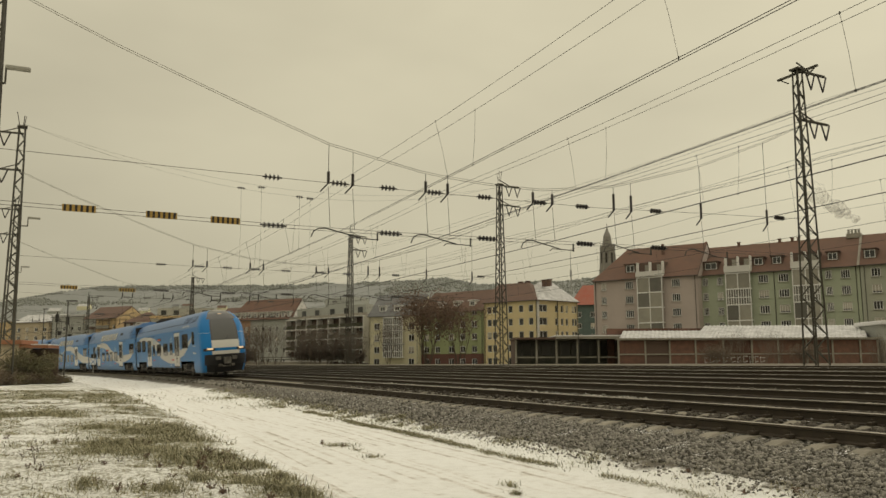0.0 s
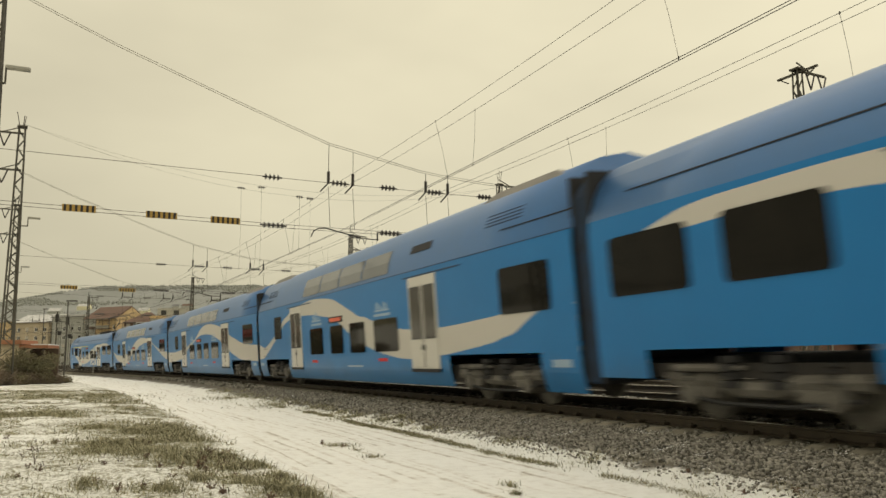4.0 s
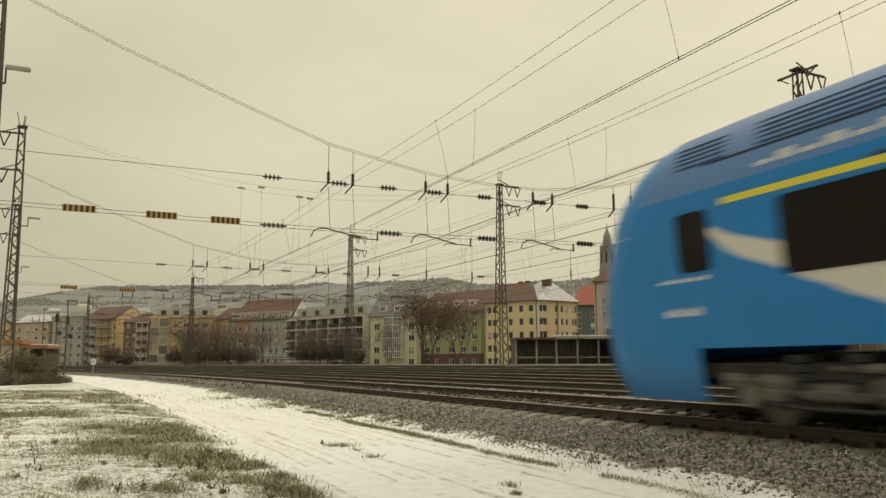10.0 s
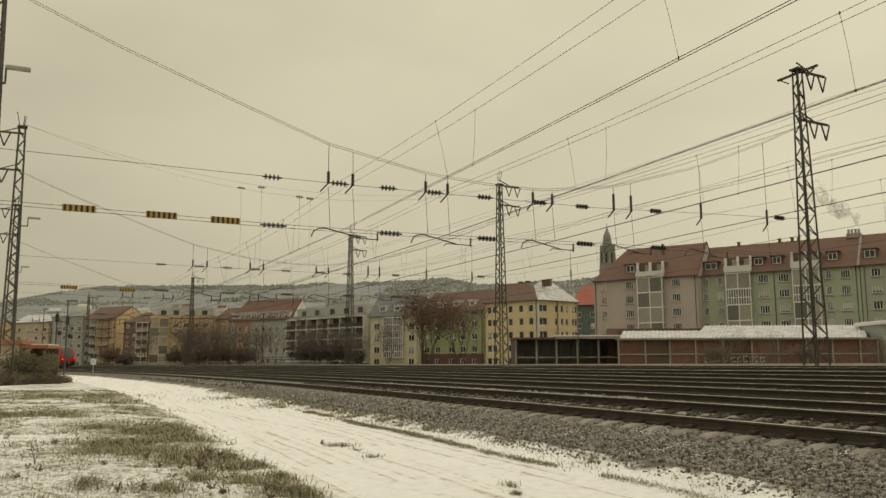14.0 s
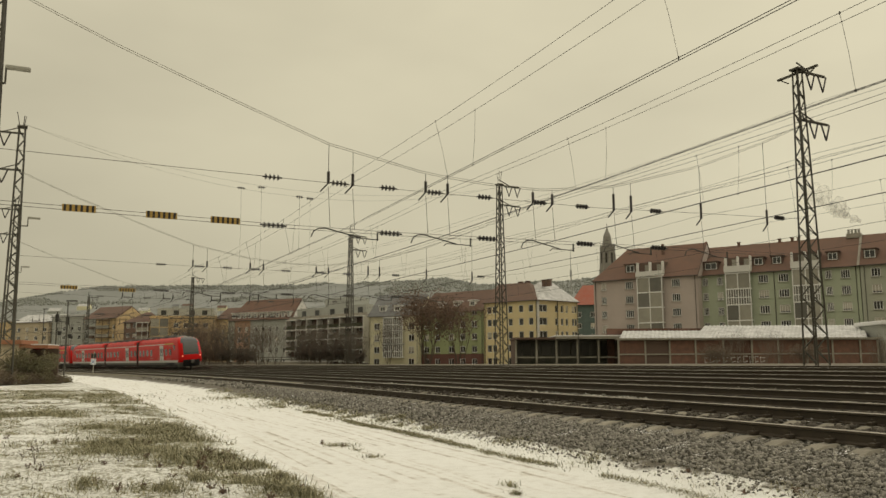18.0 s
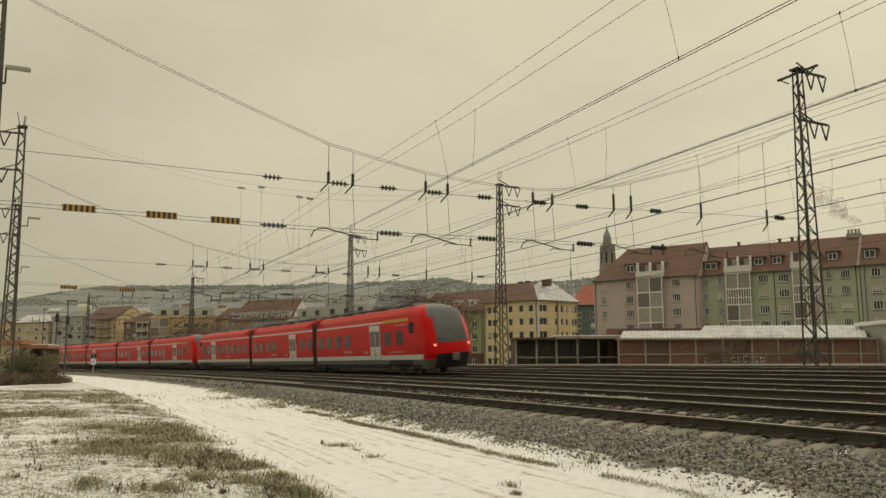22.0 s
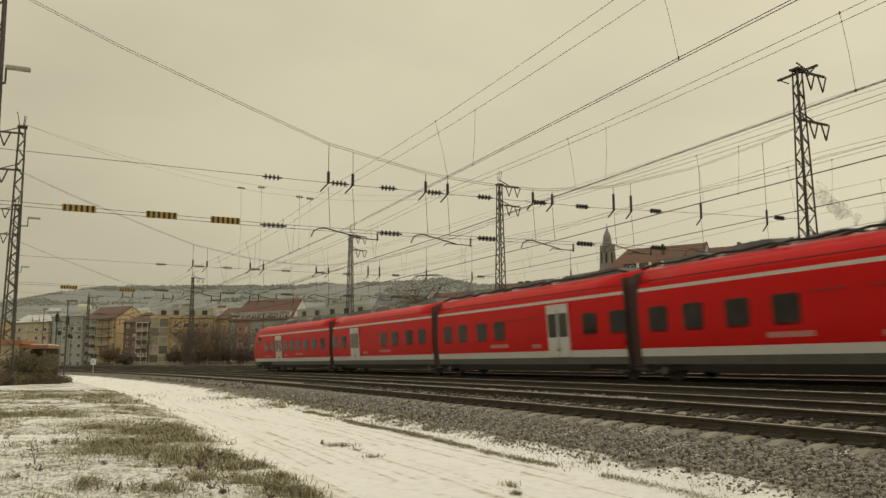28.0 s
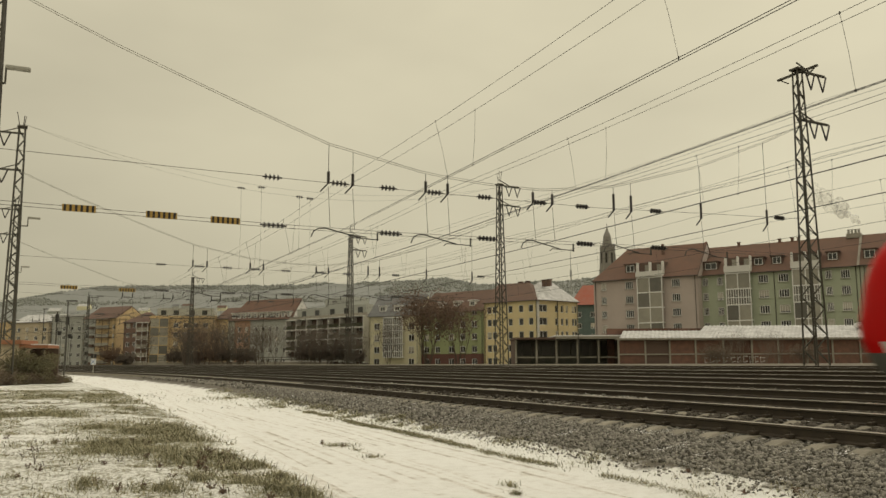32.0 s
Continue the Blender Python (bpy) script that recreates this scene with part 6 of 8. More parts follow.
def weeds():
    """Dark stalks with a few seed heads standing in the snow."""
    rnd = random.Random(17)
    spots = [(-7.6, -8.2), (-8.4, -7.5), (-6.3, -7.0), (-9.3, -8.9), (-6.9, -8.8), (-11.8, -9.9), (-13.9, -10.4), (-5.7, -7.4), (-11.3, -5.0), (-12.0, -5.2), (-3.6, -2.6), (-5.2, -2.6), (-4.0, -2.9), (-10.6, -7.4), (-16.0, -11.0)]
    spots += [(rnd.uniform(-13, -5.2), rnd.uniform(-10.8, -7.6)) for _ in range(26)]
    spots += [(rnd.uniform(-10.6, -7.4), rnd.uniform(-8.0, -7.1)) for _ in range(16)]
    for s, o in spots:
        x, y, _ = line(s, o)
        t = thing("weed", pose(x, y, float(height_at(o)) - 0.02), "dark dry weed stalks with shrivelled leaves", "weed", "weeds")
        st, lf = bmesh.new(), bmesh.new()
        for _ in range(rnd.randint(4, 9)):
            d = Vector((rnd.uniform(-0.6, 0.6), rnd.uniform(-0.6, 0.6), 1)).normalized()
            k = rnd.uniform(0.04, 0.12)
            bm_bar(st, (0, 0, 0), d * k, 0.007, 0.003, 4)
            for _ in range(4):
                c = d * k * rnd.uniform(0.3, 1.0) + Vector((rnd.uniform(-0.02, 0.02), rnd.uniform(-0.02, 0.02), 0))
                u = Vector((rnd.uniform(-1, 1), rnd.uniform(-1, 1), rnd.uniform(-0.6, 0.6))).normalized() * rnd.uniform(0.012, 0.03)
                v = u.orthogonal().normalized() * 0.009
                lf.faces.new([lf.verts.new(c + q) for q in (u, v, -u, -v)])
        part("stem", st, BARK, t)
        part("foliage", lf, LEAF_RUST, t)


def dry_stalks():
    """Thin bare stalks, bent over, that stand in the verge."""
    rnd = random.Random(41)
    for s, o in ((-9.8, -9.75), (-9.2, -9.6), (-10.8, -9.95), (-11.6, -9.8), (-8.9, -9.2), (-9.6, -8.7), (-8.3, -8.3), (-7.9, -7.25), (-7.2, -7.0), (-6.4, -6.9), (-6.7, -7.05), (-10.3, -8.9)):
        x, y, _ = line(s, o)
        t = thing("dry_stalk", pose(x, y, float(height_at(o)) - 0.03), "thin dark dry stalks bent over the snow", "weed", "dry stalks")
        for _ in range(rnd.randint(2, 4)):
            bm = bmesh.new()
            a, k, lean = rnd.uniform(0, 6.28), rnd.uniform(0.07, 0.17), rnd.uniform(0.3, 1.4)
            p = Vector((0, 0, 0))
            for i in range(4):
                d = Vector((math.cos(a) * lean * (0.4 + 0.35 * i), math.sin(a) * lean * (0.4 + 0.35 * i), 1)).normalized() * k / 2.6
                bm_bar(bm, p, p + d, 0.007 - 0.001 * i, 0.006 - 0.001 * i, 4)
                p = p + d
            part("stalk", bm, BARK, t)


# zones: along from, to; across from, to; stones a square metre; size
scatter_stones("ballast_stones", [(-13, 5, -2.45, -0.86, 1250, 0.018), (-13, 5, -2.85, -2.3, 210, 0.015), (-34, -13, -2.35, -0.86, 420, 0.024), (-34, -13, -2.75, -2.2, 90, 0.022), (-70, -34, -1.9, -0.86, 36, 0.05), (-34, -13, 1.0, 3.2, 90, 0.04)],
               island_shader("grey_brown_ballast", (0.062, 0.058, 0.047), (0.37, 0.352, 0.30), 0.9, 0.555), "loose grey-brown ballast stones with crumbs of snow", 5)
scatter_stones("track_ballast", [(-13, 5, -0.66, 0.64, 420, 0.030), (-13, 5, 0.86, 3.5, 190, 0.028), (-34, -13, -0.66, 0.7, 120, 0.042), (-30, 4, 5.3, 9.6, 36, 0.036)],
               island_shader("oily_dark_ballast", (0.038, 0.033, 0.025), (0.165, 0.148, 0.12), 0.9, 0.60), "dark oily ballast stones between the rails", 6)
scatter_grass()
weeds()
dry_stalks()


# ---- trains ----
# the white wave: distance from the rear joint, upper and lower edge
WAVE_END = [(1.2, 2.73, 2.72), (2.6, 3.02, 2.74), (4.4, 3.10, 2.78), (6.3, 3.07, 2.66), (8.4, 2.97, 2.34), (10.0, 2.75, 2.00), (11.9, 2.40, 1.42), (13.2, 2.11, 1.16),
            (14.5, 1.86, 1.02), (15.6, 1.72, 0.92), (16.6, 1.68, 0.91), (17.5, 1.68, 0.96), (19.4, 1.79, 1.28), (20.6, 1.98, 1.47), (21.2, 2.10, 1.68), (21.9, 2.28, 1.95), (22.9, 2.56, 2.33), (23.5, 2.76, 2.74)]
WAVE_REAR = [(0.4, 2.12, 2.10), (2.2, 1.86, 1.45), (4.2, 1.73, 1.10), (6.5, 1.70, 0.97), (8.0, 1.75, 0.95), (9.3, 1.90, 1.10), (10.4, 2.12, 1.45), (11.8, 2.50, 1.98), (13.1, 2.84, 2.08), (14.5, 3.05, 2.37),
             (16.2, 3.11, 2.58), (18.1, 2.99, 2.67), (19.6, 2.78, 2.60), (21.25, 2.40, 2.30), (22.4, 2.16, 1.98), (23.6, 1.99, 1.68), (24.9, 1.85, 1.37), (26.0, 1.81, 1.22)]
WAVE_MID = [(0.2, 1.74, 1.01), (2.2, 1.69, 0.98), (4.2, 1.75, 1.10), (6.3, 1.86, 1.30), (8.2, 2.03, 1.80), (9.8, 2.26, 2.12), (11.0, 2.47, 2.38), (12.4, 2.91, 2.58), (13.4, 3.12, 2.62), (14.8, 3.18, 2.59),
            (16.0, 3.14, 2.50), (17.3, 3.01, 2.27), (18.2, 2.85, 2.08), (20.2, 2.41, 1.56), (21.9, 2.07, 1.20), (23.4, 1.86, 1.03), (26.0, 1.74, 1.01)]
WAVE_FRONT = [(0.2, 1.74, 1.05), (1.7, 1.62, 1.28), (4.5, 2.41, 2.19), (6.0, 2.86, 2.60), (7.9, 3.09, 2.64), (10.2, 3.12, 2.52), (12.24, 2.88, 2.22), (14.0, 2.38, 1.56), (15.25, 2.15, 1.30), (17.4, 1.80, 1.01), (20.0, 1.70, 1.03),
              (22.9, 1.82, 1.30), (23.8, 1.87, 1.50), (24.8, 1.90, 1.88)]


def livery_blue(tag, wave_rows):
    """Blue car paint with a white wave along the side."""
    m = bpy.data.materials.new("blue_train_paint_" + tag)
    m.use_nodes = True
    t = m.node_tree
    N, Lk = t.nodes, t.links
    b = N["Principled BSDF"]
    b.inputs["Roughness"].default_value = 0.32
    b.inputs["Specular IOR Level"].default_value = 0.28
    tc = N.new("ShaderNodeTexCoord")
    sp = N.new("ShaderNodeSeparateXYZ")
    Lk.new(tc.outputs["Object"], sp.inputs[0])

    def mt(op, *v):
        n = N.new("ShaderNodeMath")
        n.operation = op
        for i, q in enumerate(v):
            if isinstance(q, (int, float)):
                n.inputs[i].default_value = q
            else:
                Lk.new(q, n.inputs[i])
        return n.outputs[0]

    x, z = sp.outputs[0], sp.outputs[2]

    edges = N.new("ShaderNodeValToRGB")
    edges.color_ramp.interpolation = "CARDINAL"
    els = edges.color_ramp.elements
    while len(els) < len(wave_rows):
        els.new(0.5)
    for el, (u, top, low) in zip(els, wave_rows):
        el.position, el.color = u / 26.2, (top / 4, low / 4, 0, 1)
    Lk.new(mt("DIVIDE", mt("ADD", x, 13.1), 26.2), edges.inputs["Fac"])
    ed = N.new("ShaderNodeSeparateColor")
    Lk.new(edges.outputs["Color"], ed.inputs[0])
    z4 = mt("DIVIDE", z, 4.0)
    inside = mt("MULTIPLY", mt("LESS_THAN", z4, ed.outputs[0]), mt("GREATER_THAN", z4, ed.outputs[1]))
    mx = N.new("ShaderNodeMix")
    mx.data_type = "RGBA"
    n1 = N.new("ShaderNodeTexNoise")
    n1.inputs["Scale"].default_value = 1.2
    n1.inputs["Detail"].default_value = 6
    Lk.new(tc.outputs["Object"], n1.inputs["Vector"])
    base = N.new("ShaderNodeMix")
    base.data_type = "RGBA"
    base.inputs[6].default_value = (0.008, 0.150, 0.40, 1)
    base.inputs[7].default_value = (0.010, 0.182, 0.47, 1)
    Lk.new(n1.outputs["Fac"], base.inputs["Factor"])
    Lk.new(inside, mx.inputs["Factor"])
    Lk.new(base.outputs[2], mx.inputs[6])
    mx.inputs[7].default_value = (0.54, 0.52, 0.47, 1)
    # darker, duller blue towards the skirt, with an uneven upper edge
    low_blue = N.new("ShaderNodeMix")
    low_blue.data_type = "RGBA"
    df = N.new("ShaderNodeMapRange")
    for k, q in (("From Min", 0.95), ("From Max", 0.4), ("To Min", 0.0), ("To Max", 0.35)):
        df.inputs[k].default_value = q
    Lk.new(mt("ADD", z, mt("MULTIPLY", mt("SUBTRACT", n1.outputs["Fac"], 0.5), 0.6)), df.inputs["Value"])
    Lk.new(df.outputs["Result"], low_blue.inputs["Factor"])
    Lk.new(mx.outputs[2], low_blue.inputs[6])
    low_blue.inputs[7].default_value = (0.035, 0.10, 0.19, 1)
    Lk.new(low_blue.outputs[2], b.inputs["Base Color"])
    return m


BLUE_MID, BLUE_END = livery_blue("mid", WAVE_MID), livery_blue("end", WAVE_END)
BLUE_FRONT, BLUE_REAR = livery_blue("front", WAVE_FRONT), livery_blue("rear", WAVE_REAR)
# Body blue made paler for the roof: the sky's reflection is in the colour.
BLUE_ROOF = shader("blue_roof_with_sky_sheen", (0.048, 0.155, 0.37), 0.33, 0, (0.06, 0.145, 0.29), 1.5, 0.5)
VENT_BLUE = shader("dark_blue_vent_slats", (0.022, 0.055, 0.12), 0.6, 0, None, 3, 0.4)
WHITE_PAINT = shader("white_train_paint", (0.60, 0.585, 0.53), 0.35, 0, (0.55, 0.53, 0.48), 2, 0.4)
GLASS_DARK = shader("tinted_train_glass", (0.006, 0.006, 0.005), 0.05, 0, (0.016, 0.014, 0.011), 1.4, 0.8, spec=0.10)
GLASS_RED = shader("dusty_window_glass", (0.022, 0.020, 0.017), 0.06, 0, (0.05, 0.042, 0.035), 1.6, 0.8, spec=0.12)
# Reflected sky on the upper panes is set as a grey-blue base colour.
GLASS_SKY = shader("upper_deck_glass_sky_sheen", (0.15, 0.163, 0.172), 0.12, 0, (0.185, 0.195, 0.20), 0.5, 0.8, spec=0.4)
BLUE_BELLOWS = shader("dark_blue_bellows", (0.016, 0.045, 0.10), 0.7, 0, (0.012, 0.014, 0.016), 3, 0.7)
# For rubber parts; the same black also stands for shade in the bays.
RUBBER = shader("black_rubber_and_bay_shade", (0.015, 0.015, 0.016), 0.7, 0, None, 4, 0.3)
UNDER = shader("dirty_underframe", (0.19, 0.18, 0.155), 0.85, 0.0, (0.045, 0.04, 0.034), 4, 1.0, 0.4, 20)
PAN_BOX = shader("grimy_underfloor_box", (0.085, 0.08, 0.068), 0.9, 0, (0.04, 0.036, 0.03), 2, 0.8)
PAN = shader("black_underfloor_and_shadow", (0.03, 0.027, 0.024), 0.9, 0, None, 2, 0.5)
RED_BELLOWS = shader("dark_red_grey_bellows", (0.11, 0.06, 0.052), 0.8, 0, None, 4, 0.3)
RED_PAINT = shader("traffic_red_train_paint", (0.58, 0.006, 0.005), 0.33, 0, (0.45, 0.006, 0.005), 1.2, 0.5, spec=0.14)
GREY_SKIRT = shader("grey_skirt_paint", (0.13, 0.13, 0.11), 0.55, 0, (0.08, 0.075, 0.06), 2, 0.7)
LIGHT_BAND = shader("light_grey_band", (0.62, 0.62, 0.58), 0.4, 0, (0.48, 0.46, 0.42), 2, 0.5)
ROOF_WORN = shader("worn_roof_equipment", (0.15, 0.15, 0.13), 0.75, 0, (0.07, 0.07, 0.062), 1.2, 0.8)
ROOF_GEAR = shader("dark_roof_equipment", (0.07, 0.072, 0.065), 0.75, 0.1, (0.14, 0.14, 0.125), 1.2, 0.8)
ROOF_PALE = shader("dusty_pale_roof_equipment", (0.26, 0.25, 0.22), 0.75, 0, (0.16, 0.155, 0.14), 1.2, 0.8)
# Base grey is raised to hold the sky mirrored in windscreen and hood.
GLASS_SCREEN = shader("sky_bright_windscreen", (0.075, 0.078, 0.070), 0.10, 0, (0.10, 0.10, 0.09), 1.0, 0.6, spec=0.5)
GLASS_DOOR = shader("grey_door_glass", (0.06, 0.056, 0.047), 0.10, 0, (0.10, 0.092, 0.078), 2.0, 0.8, spec=0.3)
MOTIF = shader("pale_blue_print", (0.30, 0.42, 0.55), 0.4, 0, None, 3, 0.2)
YELLOW_STRIPE = shader("yellow_stripe_paint", (0.62, 0.55, 0.03), 0.4, 0, None, 2, 0.2)
YELLOW_DULL = shader("dull_yellow_stripe", (0.52, 0.36, 0.03), 0.4, 0, None, 2, 0.3)
FADED_PRINT = shader("faded_print", (0.50, 0.22, 0.19), 0.5, 0, None, 2, 0.3)
BLACK_MASK = shader("black_front_mask", (0.05, 0.052, 0.052), 0.25, 0, (0.11, 0.11, 0.105), 2, 0.4)
HEADLIGHT = glow("warm_headlight", (1.0, 0.70, 0.40), 0.45)
HEADLIGHT_RED = glow("red_tinted_lamp", (1.0, 0.36, 0.18), 1.1)
DISPLAY = glow("orange_display", (0.42, 0.075, 0.03), 0.35)


def hull(bm, prof, x_back, x_front, front=None):
    """Side and roof skin: the section prof (y, z) drawn from x_back to x_front; front(y, z) trims the front end."""
    n = 8
    rings = []
    for i in range(n + 1):
        u = i / n
        ring = []
        for y, z in prof:
            xf = x_front - (front(z) if front else 0.0)
            ring.append(bm.verts.new((x_back + (xf - x_back) * u, y, z)))
        rings.append(ring)
    for a, b in zip(rings, rings[1:]):
        for j in range(len(prof) - 1):
            bm.faces.new((a[j], a[j + 1], b[j + 1], b[j]))
    bm.faces.new(rings[0])
    if not front:
        bm.faces.new(rings[-1][::-1])


def nose_face(bm, half, x_front, rake, bulge, zlo, zhi, ulo, uhi, lift=0.0):
    """The curved front between two heights and two shares of the half width."""
    zs = [z for z in half if zlo - 1e-6 <= z[1] <= zhi + 1e-6]
    cols = 20 if uhi - ulo > 1.9 else 10
    rows = []
    for w, z in zs:
        row = []
        for j in range(cols + 1):
            u = ulo + (uhi - ulo) * j / cols
            if cols == 20:
                u = math.sin(u * math.pi / 2)
            x = x_front - rake(z) - bulge * (1 - max(1 - abs(u) ** 3.0, 0.0) ** (1 / 3.0)) + lift
            row.append(bm.verts.new((x, u * w, z)))
        rows.append(row)
    for a, b in zip(rows, rows[1:]):
        for j in range(cols):
            bm.faces.new((a[j], a[j + 1], b[j + 1], b[j]))


def side_plate(bm, x0, x1, z0, z1, side, y=1.41, d=0.02, bevel=0.0):
    bm_box(bm, ((x0 + x1) / 2, side * (y + d / 2 - 0.006), (z0 + z1) / 2), (x1 - x0, d, z1 - z0), None, bevel)


def rounded_plate(bm, x0, x1, z0, z1, side, y, d=0.02, r=0.1):
    """A window plate with rounded corners."""
    pts = []
    for cx, cz, a0 in ((x1 - r, z1 - r, 0), (x0 + r, z1 - r, 90), (x0 + r, z0 + r, 180), (x1 - r, z0 + r, 270)):
        for k in range(4):
            a = radians(a0 + 30 * k)
            pts.append((cx + r * math.cos(a), cz + r * math.sin(a)))
    lo = [bm.verts.new((x, side * (y - 0.004), z)) for x, z in pts]
    hi = [bm.verts.new((x, side * (y + d), z)) for x, z in pts]
    bm.faces.new(hi)
    for j in range(len(pts)):
        k = (j + 1) % len(pts)
        bm.faces.new((lo[j], lo[k], hi[k], hi[j]))


def bogie(car, x, wheel_r=0.42):
    """Two side frames with axle boxes, coil springs, dampers and brake gear round four wheels."""
    b = part("bogie", bm_from(lambda q: bm_box(q, (x, 0, 0.62), (0.6, 2.1, 0.25), None, 0.04)), UNDER, car)
    for sy in (-1, 1):
        part("side_frame", bm_from(lambda q: bm_tube(q, [(x - 1.75, sy * 1.18, 0.62), (x - 0.75, sy * 1.18, 0.60), (x - 0.4, sy * 1.18, 0.50), (x + 0.4, sy * 1.18, 0.50), (x + 0.75, sy * 1.18, 0.60), (x + 1.75, sy * 1.18, 0.62)], 0.25, 8)), UNDER, b)
    for e in (-1.25, 1.25):
        part("axle", bm_from(lambda q: bm_bar(q, (x + e, -0.75, wheel_r), (x + e, 0.75, wheel_r), 0.18, None, 10)), UNDER, b)
    for e in (-0.42, 0.42):
        for sy in (-1, 1):
            part("air_spring", bm_from(lambda q: [bm_bar(q, (x + e, sy * 1.2, 0.52 + 0.11 * k), (x + e, sy * 1.2, 0.61 + 0.11 * k), 0.40 - 0.06 * (k % 2), None, 12) for k in range(4)]), RUBBER, b)
    for sy in (-1, 1):
        part("damper", bm_from(lambda q: (bm_bar(q, (x - 1.5, sy * 1.32, 0.78), (x - 0.5, sy * 1.32, 0.78), 0.11, None, 8), bm_bar(q, (x - 0.5, sy * 1.32, 0.78), (x - 0.1, sy * 1.32, 0.78), 0.06, None, 8))), UNDER, b)
        part("brake_pipe", bm_from(lambda q: bm_tube(q, [(x - 1.6, sy * 1.28, 0.42), (x - 0.6, sy * 1.28, 0.30), (x + 0.6, sy * 1.28, 0.30), (x + 1.6, sy * 1.28, 0.42)], 0.06, 6)), RUBBER, b)
    for e in (-1.25, 1.25):
        for sy in (-1, 1):
            part("wheel", bm_from(lambda q: bm_bar(q, (x + e, sy * 0.70, wheel_r), (x + e, sy * 0.84, wheel_r), wheel_r * 2, wheel_r * 1.96, 24)), UNDER, b)
            part("axle_box", bm_from(lambda q: (bm_bar(q, (x + e, sy * 0.84, wheel_r), (x + e, sy * 1.33, wheel_r), 0.36, 0.30, 14), bm_box(q, (x + e * 0.84, sy * 1.22, wheel_r + 0.02), (0.7, 0.14, 0.16), None, 0.03))), UNDER, b)
            part("coil_spring", bm_from(lambda q: [bm_bar(q, (x + e, sy * 1.2, wheel_r + 0.17 + 0.07 * k), (x + e, sy * 1.2, wheel_r + 0.21 + 0.07 * k), 0.24, None, 10) for k in range(4)]), RUBBER, b)


def pantograph(car, x, z, raised):
    base = part("pantograph", bm_from(lambda q: (bm_box(q, (x + 0.2, 0, z + 0.1), (1.3, 0.8, 0.06)), [bm_bar(q, (x + a, c, z - 0.1), (x + a, c, z + 0.1), 0.14, None, 8) for a in (-0.3, 0.7) for c in (-0.35, 0.35)])), ROOF_GEAR, car)
    h = (5.95 - z) if raised else 0.35
    kx = 1.5
    part("lower_arm", bm_from(lambda q: [bm_bar(q, (x + 0.8, c, z + 0.15), (x + 0.8 - kx, c * 0.6, z + 0.15 + h * 0.45), 0.07, None, 6) for c in (-0.35, 0.35)]), ROOF_GEAR, base)
    part("upper_arm", bm_from(lambda q: [bm_bar(q, (x + 0.8 - kx, c * 0.6, z + 0.15 + h * 0.45), (x + 0.5, c * 1.2, z + h - 0.08), 0.05, None, 6) for c in (-0.35, 0.35)]), ROOF_GEAR, base)
    part("collector_head", bm_from(lambda q: [bm_tube(q, [(x + 0.5 + e, y, z + h - 0.06 + zz) for y, zz in ((-0.97, -0.28), (-0.8, -0.08), (-0.6, 0.0), (0.6, 0.0), (0.8, -0.08), (0.97, -0.28))], 0.05, 6) for e in (-0.2, 0.2)]), ROOF_GEAR, base)


def rake_blue(z):
    return float(np.interp(z, [0.4, 0.75, 1.2, 1.75, 2.05, 2.9, 3.5, 3.9, 4.15, 4.3], [0.35, 0.12, 0.0, 0.0, 0.06, 0.38, 0.78, 1.2, 1.7, 2.6]))


END_HALF = [(1.34, 0.32), (1.39, 0.62), (1.40, 0.75), (1.41, 1.05), (1.41, 1.40), (1.41, 1.52), (1.41, 1.62), (1.41, 1.70), (1.41, 1.80), (1.41, 2.08), (1.41, 2.28), (1.41, 2.5), (1.41, 2.95), (1.385, 3.2), (1.36, 3.3), (1.25, 3.62),
            (1.08, 3.9), (0.86, 4.1), (0.5, 4.24), (0.0, 4.3)]
DECK_HALF = [(1.30, 0.32), (1.39, 0.68), (1.40, 0.75), (1.41, 1.05), (1.41, 2.95), (1.39, 3.2), (1.38, 3.25), (1.29, 3.65), (1.13, 4.02), (0.92, 4.32), (0.58, 4.51), (0.0, 4.61)]


def section(half, zlo=None, zhi=None):
    hs = [h for h in half if (zlo is None or h[1] >= zlo - 1e-6) and (zhi is None or h[1] <= zhi + 1e-6)]
    left = [(-y, z) for y, z in hs]
    right = [(y, z) for y, z in hs[::-1]]
    if hs[-1][0] == 0:
        right = right[1:]
    return left + right


def side_shell(bm, half, x0, x1, zlo, zhi, front=None, sides=(-1, 1)):
    for sg in sides:
        hs = [h for h in half if zlo - 1e-6 <= h[1] <= zhi + 1e-6]
        cols = 6
        rows = [[bm.verts.new((x0 + (x1 - (front(z) if front else 0) - x0) * j / cols, sg * y, z)) for j in range(cols + 1)] for y, z in hs]
        for a, b in zip(rows, rows[1:]):
            for j in range(cols):
                bm.faces.new((a[j], a[j + 1], b[j + 1], b[j]))


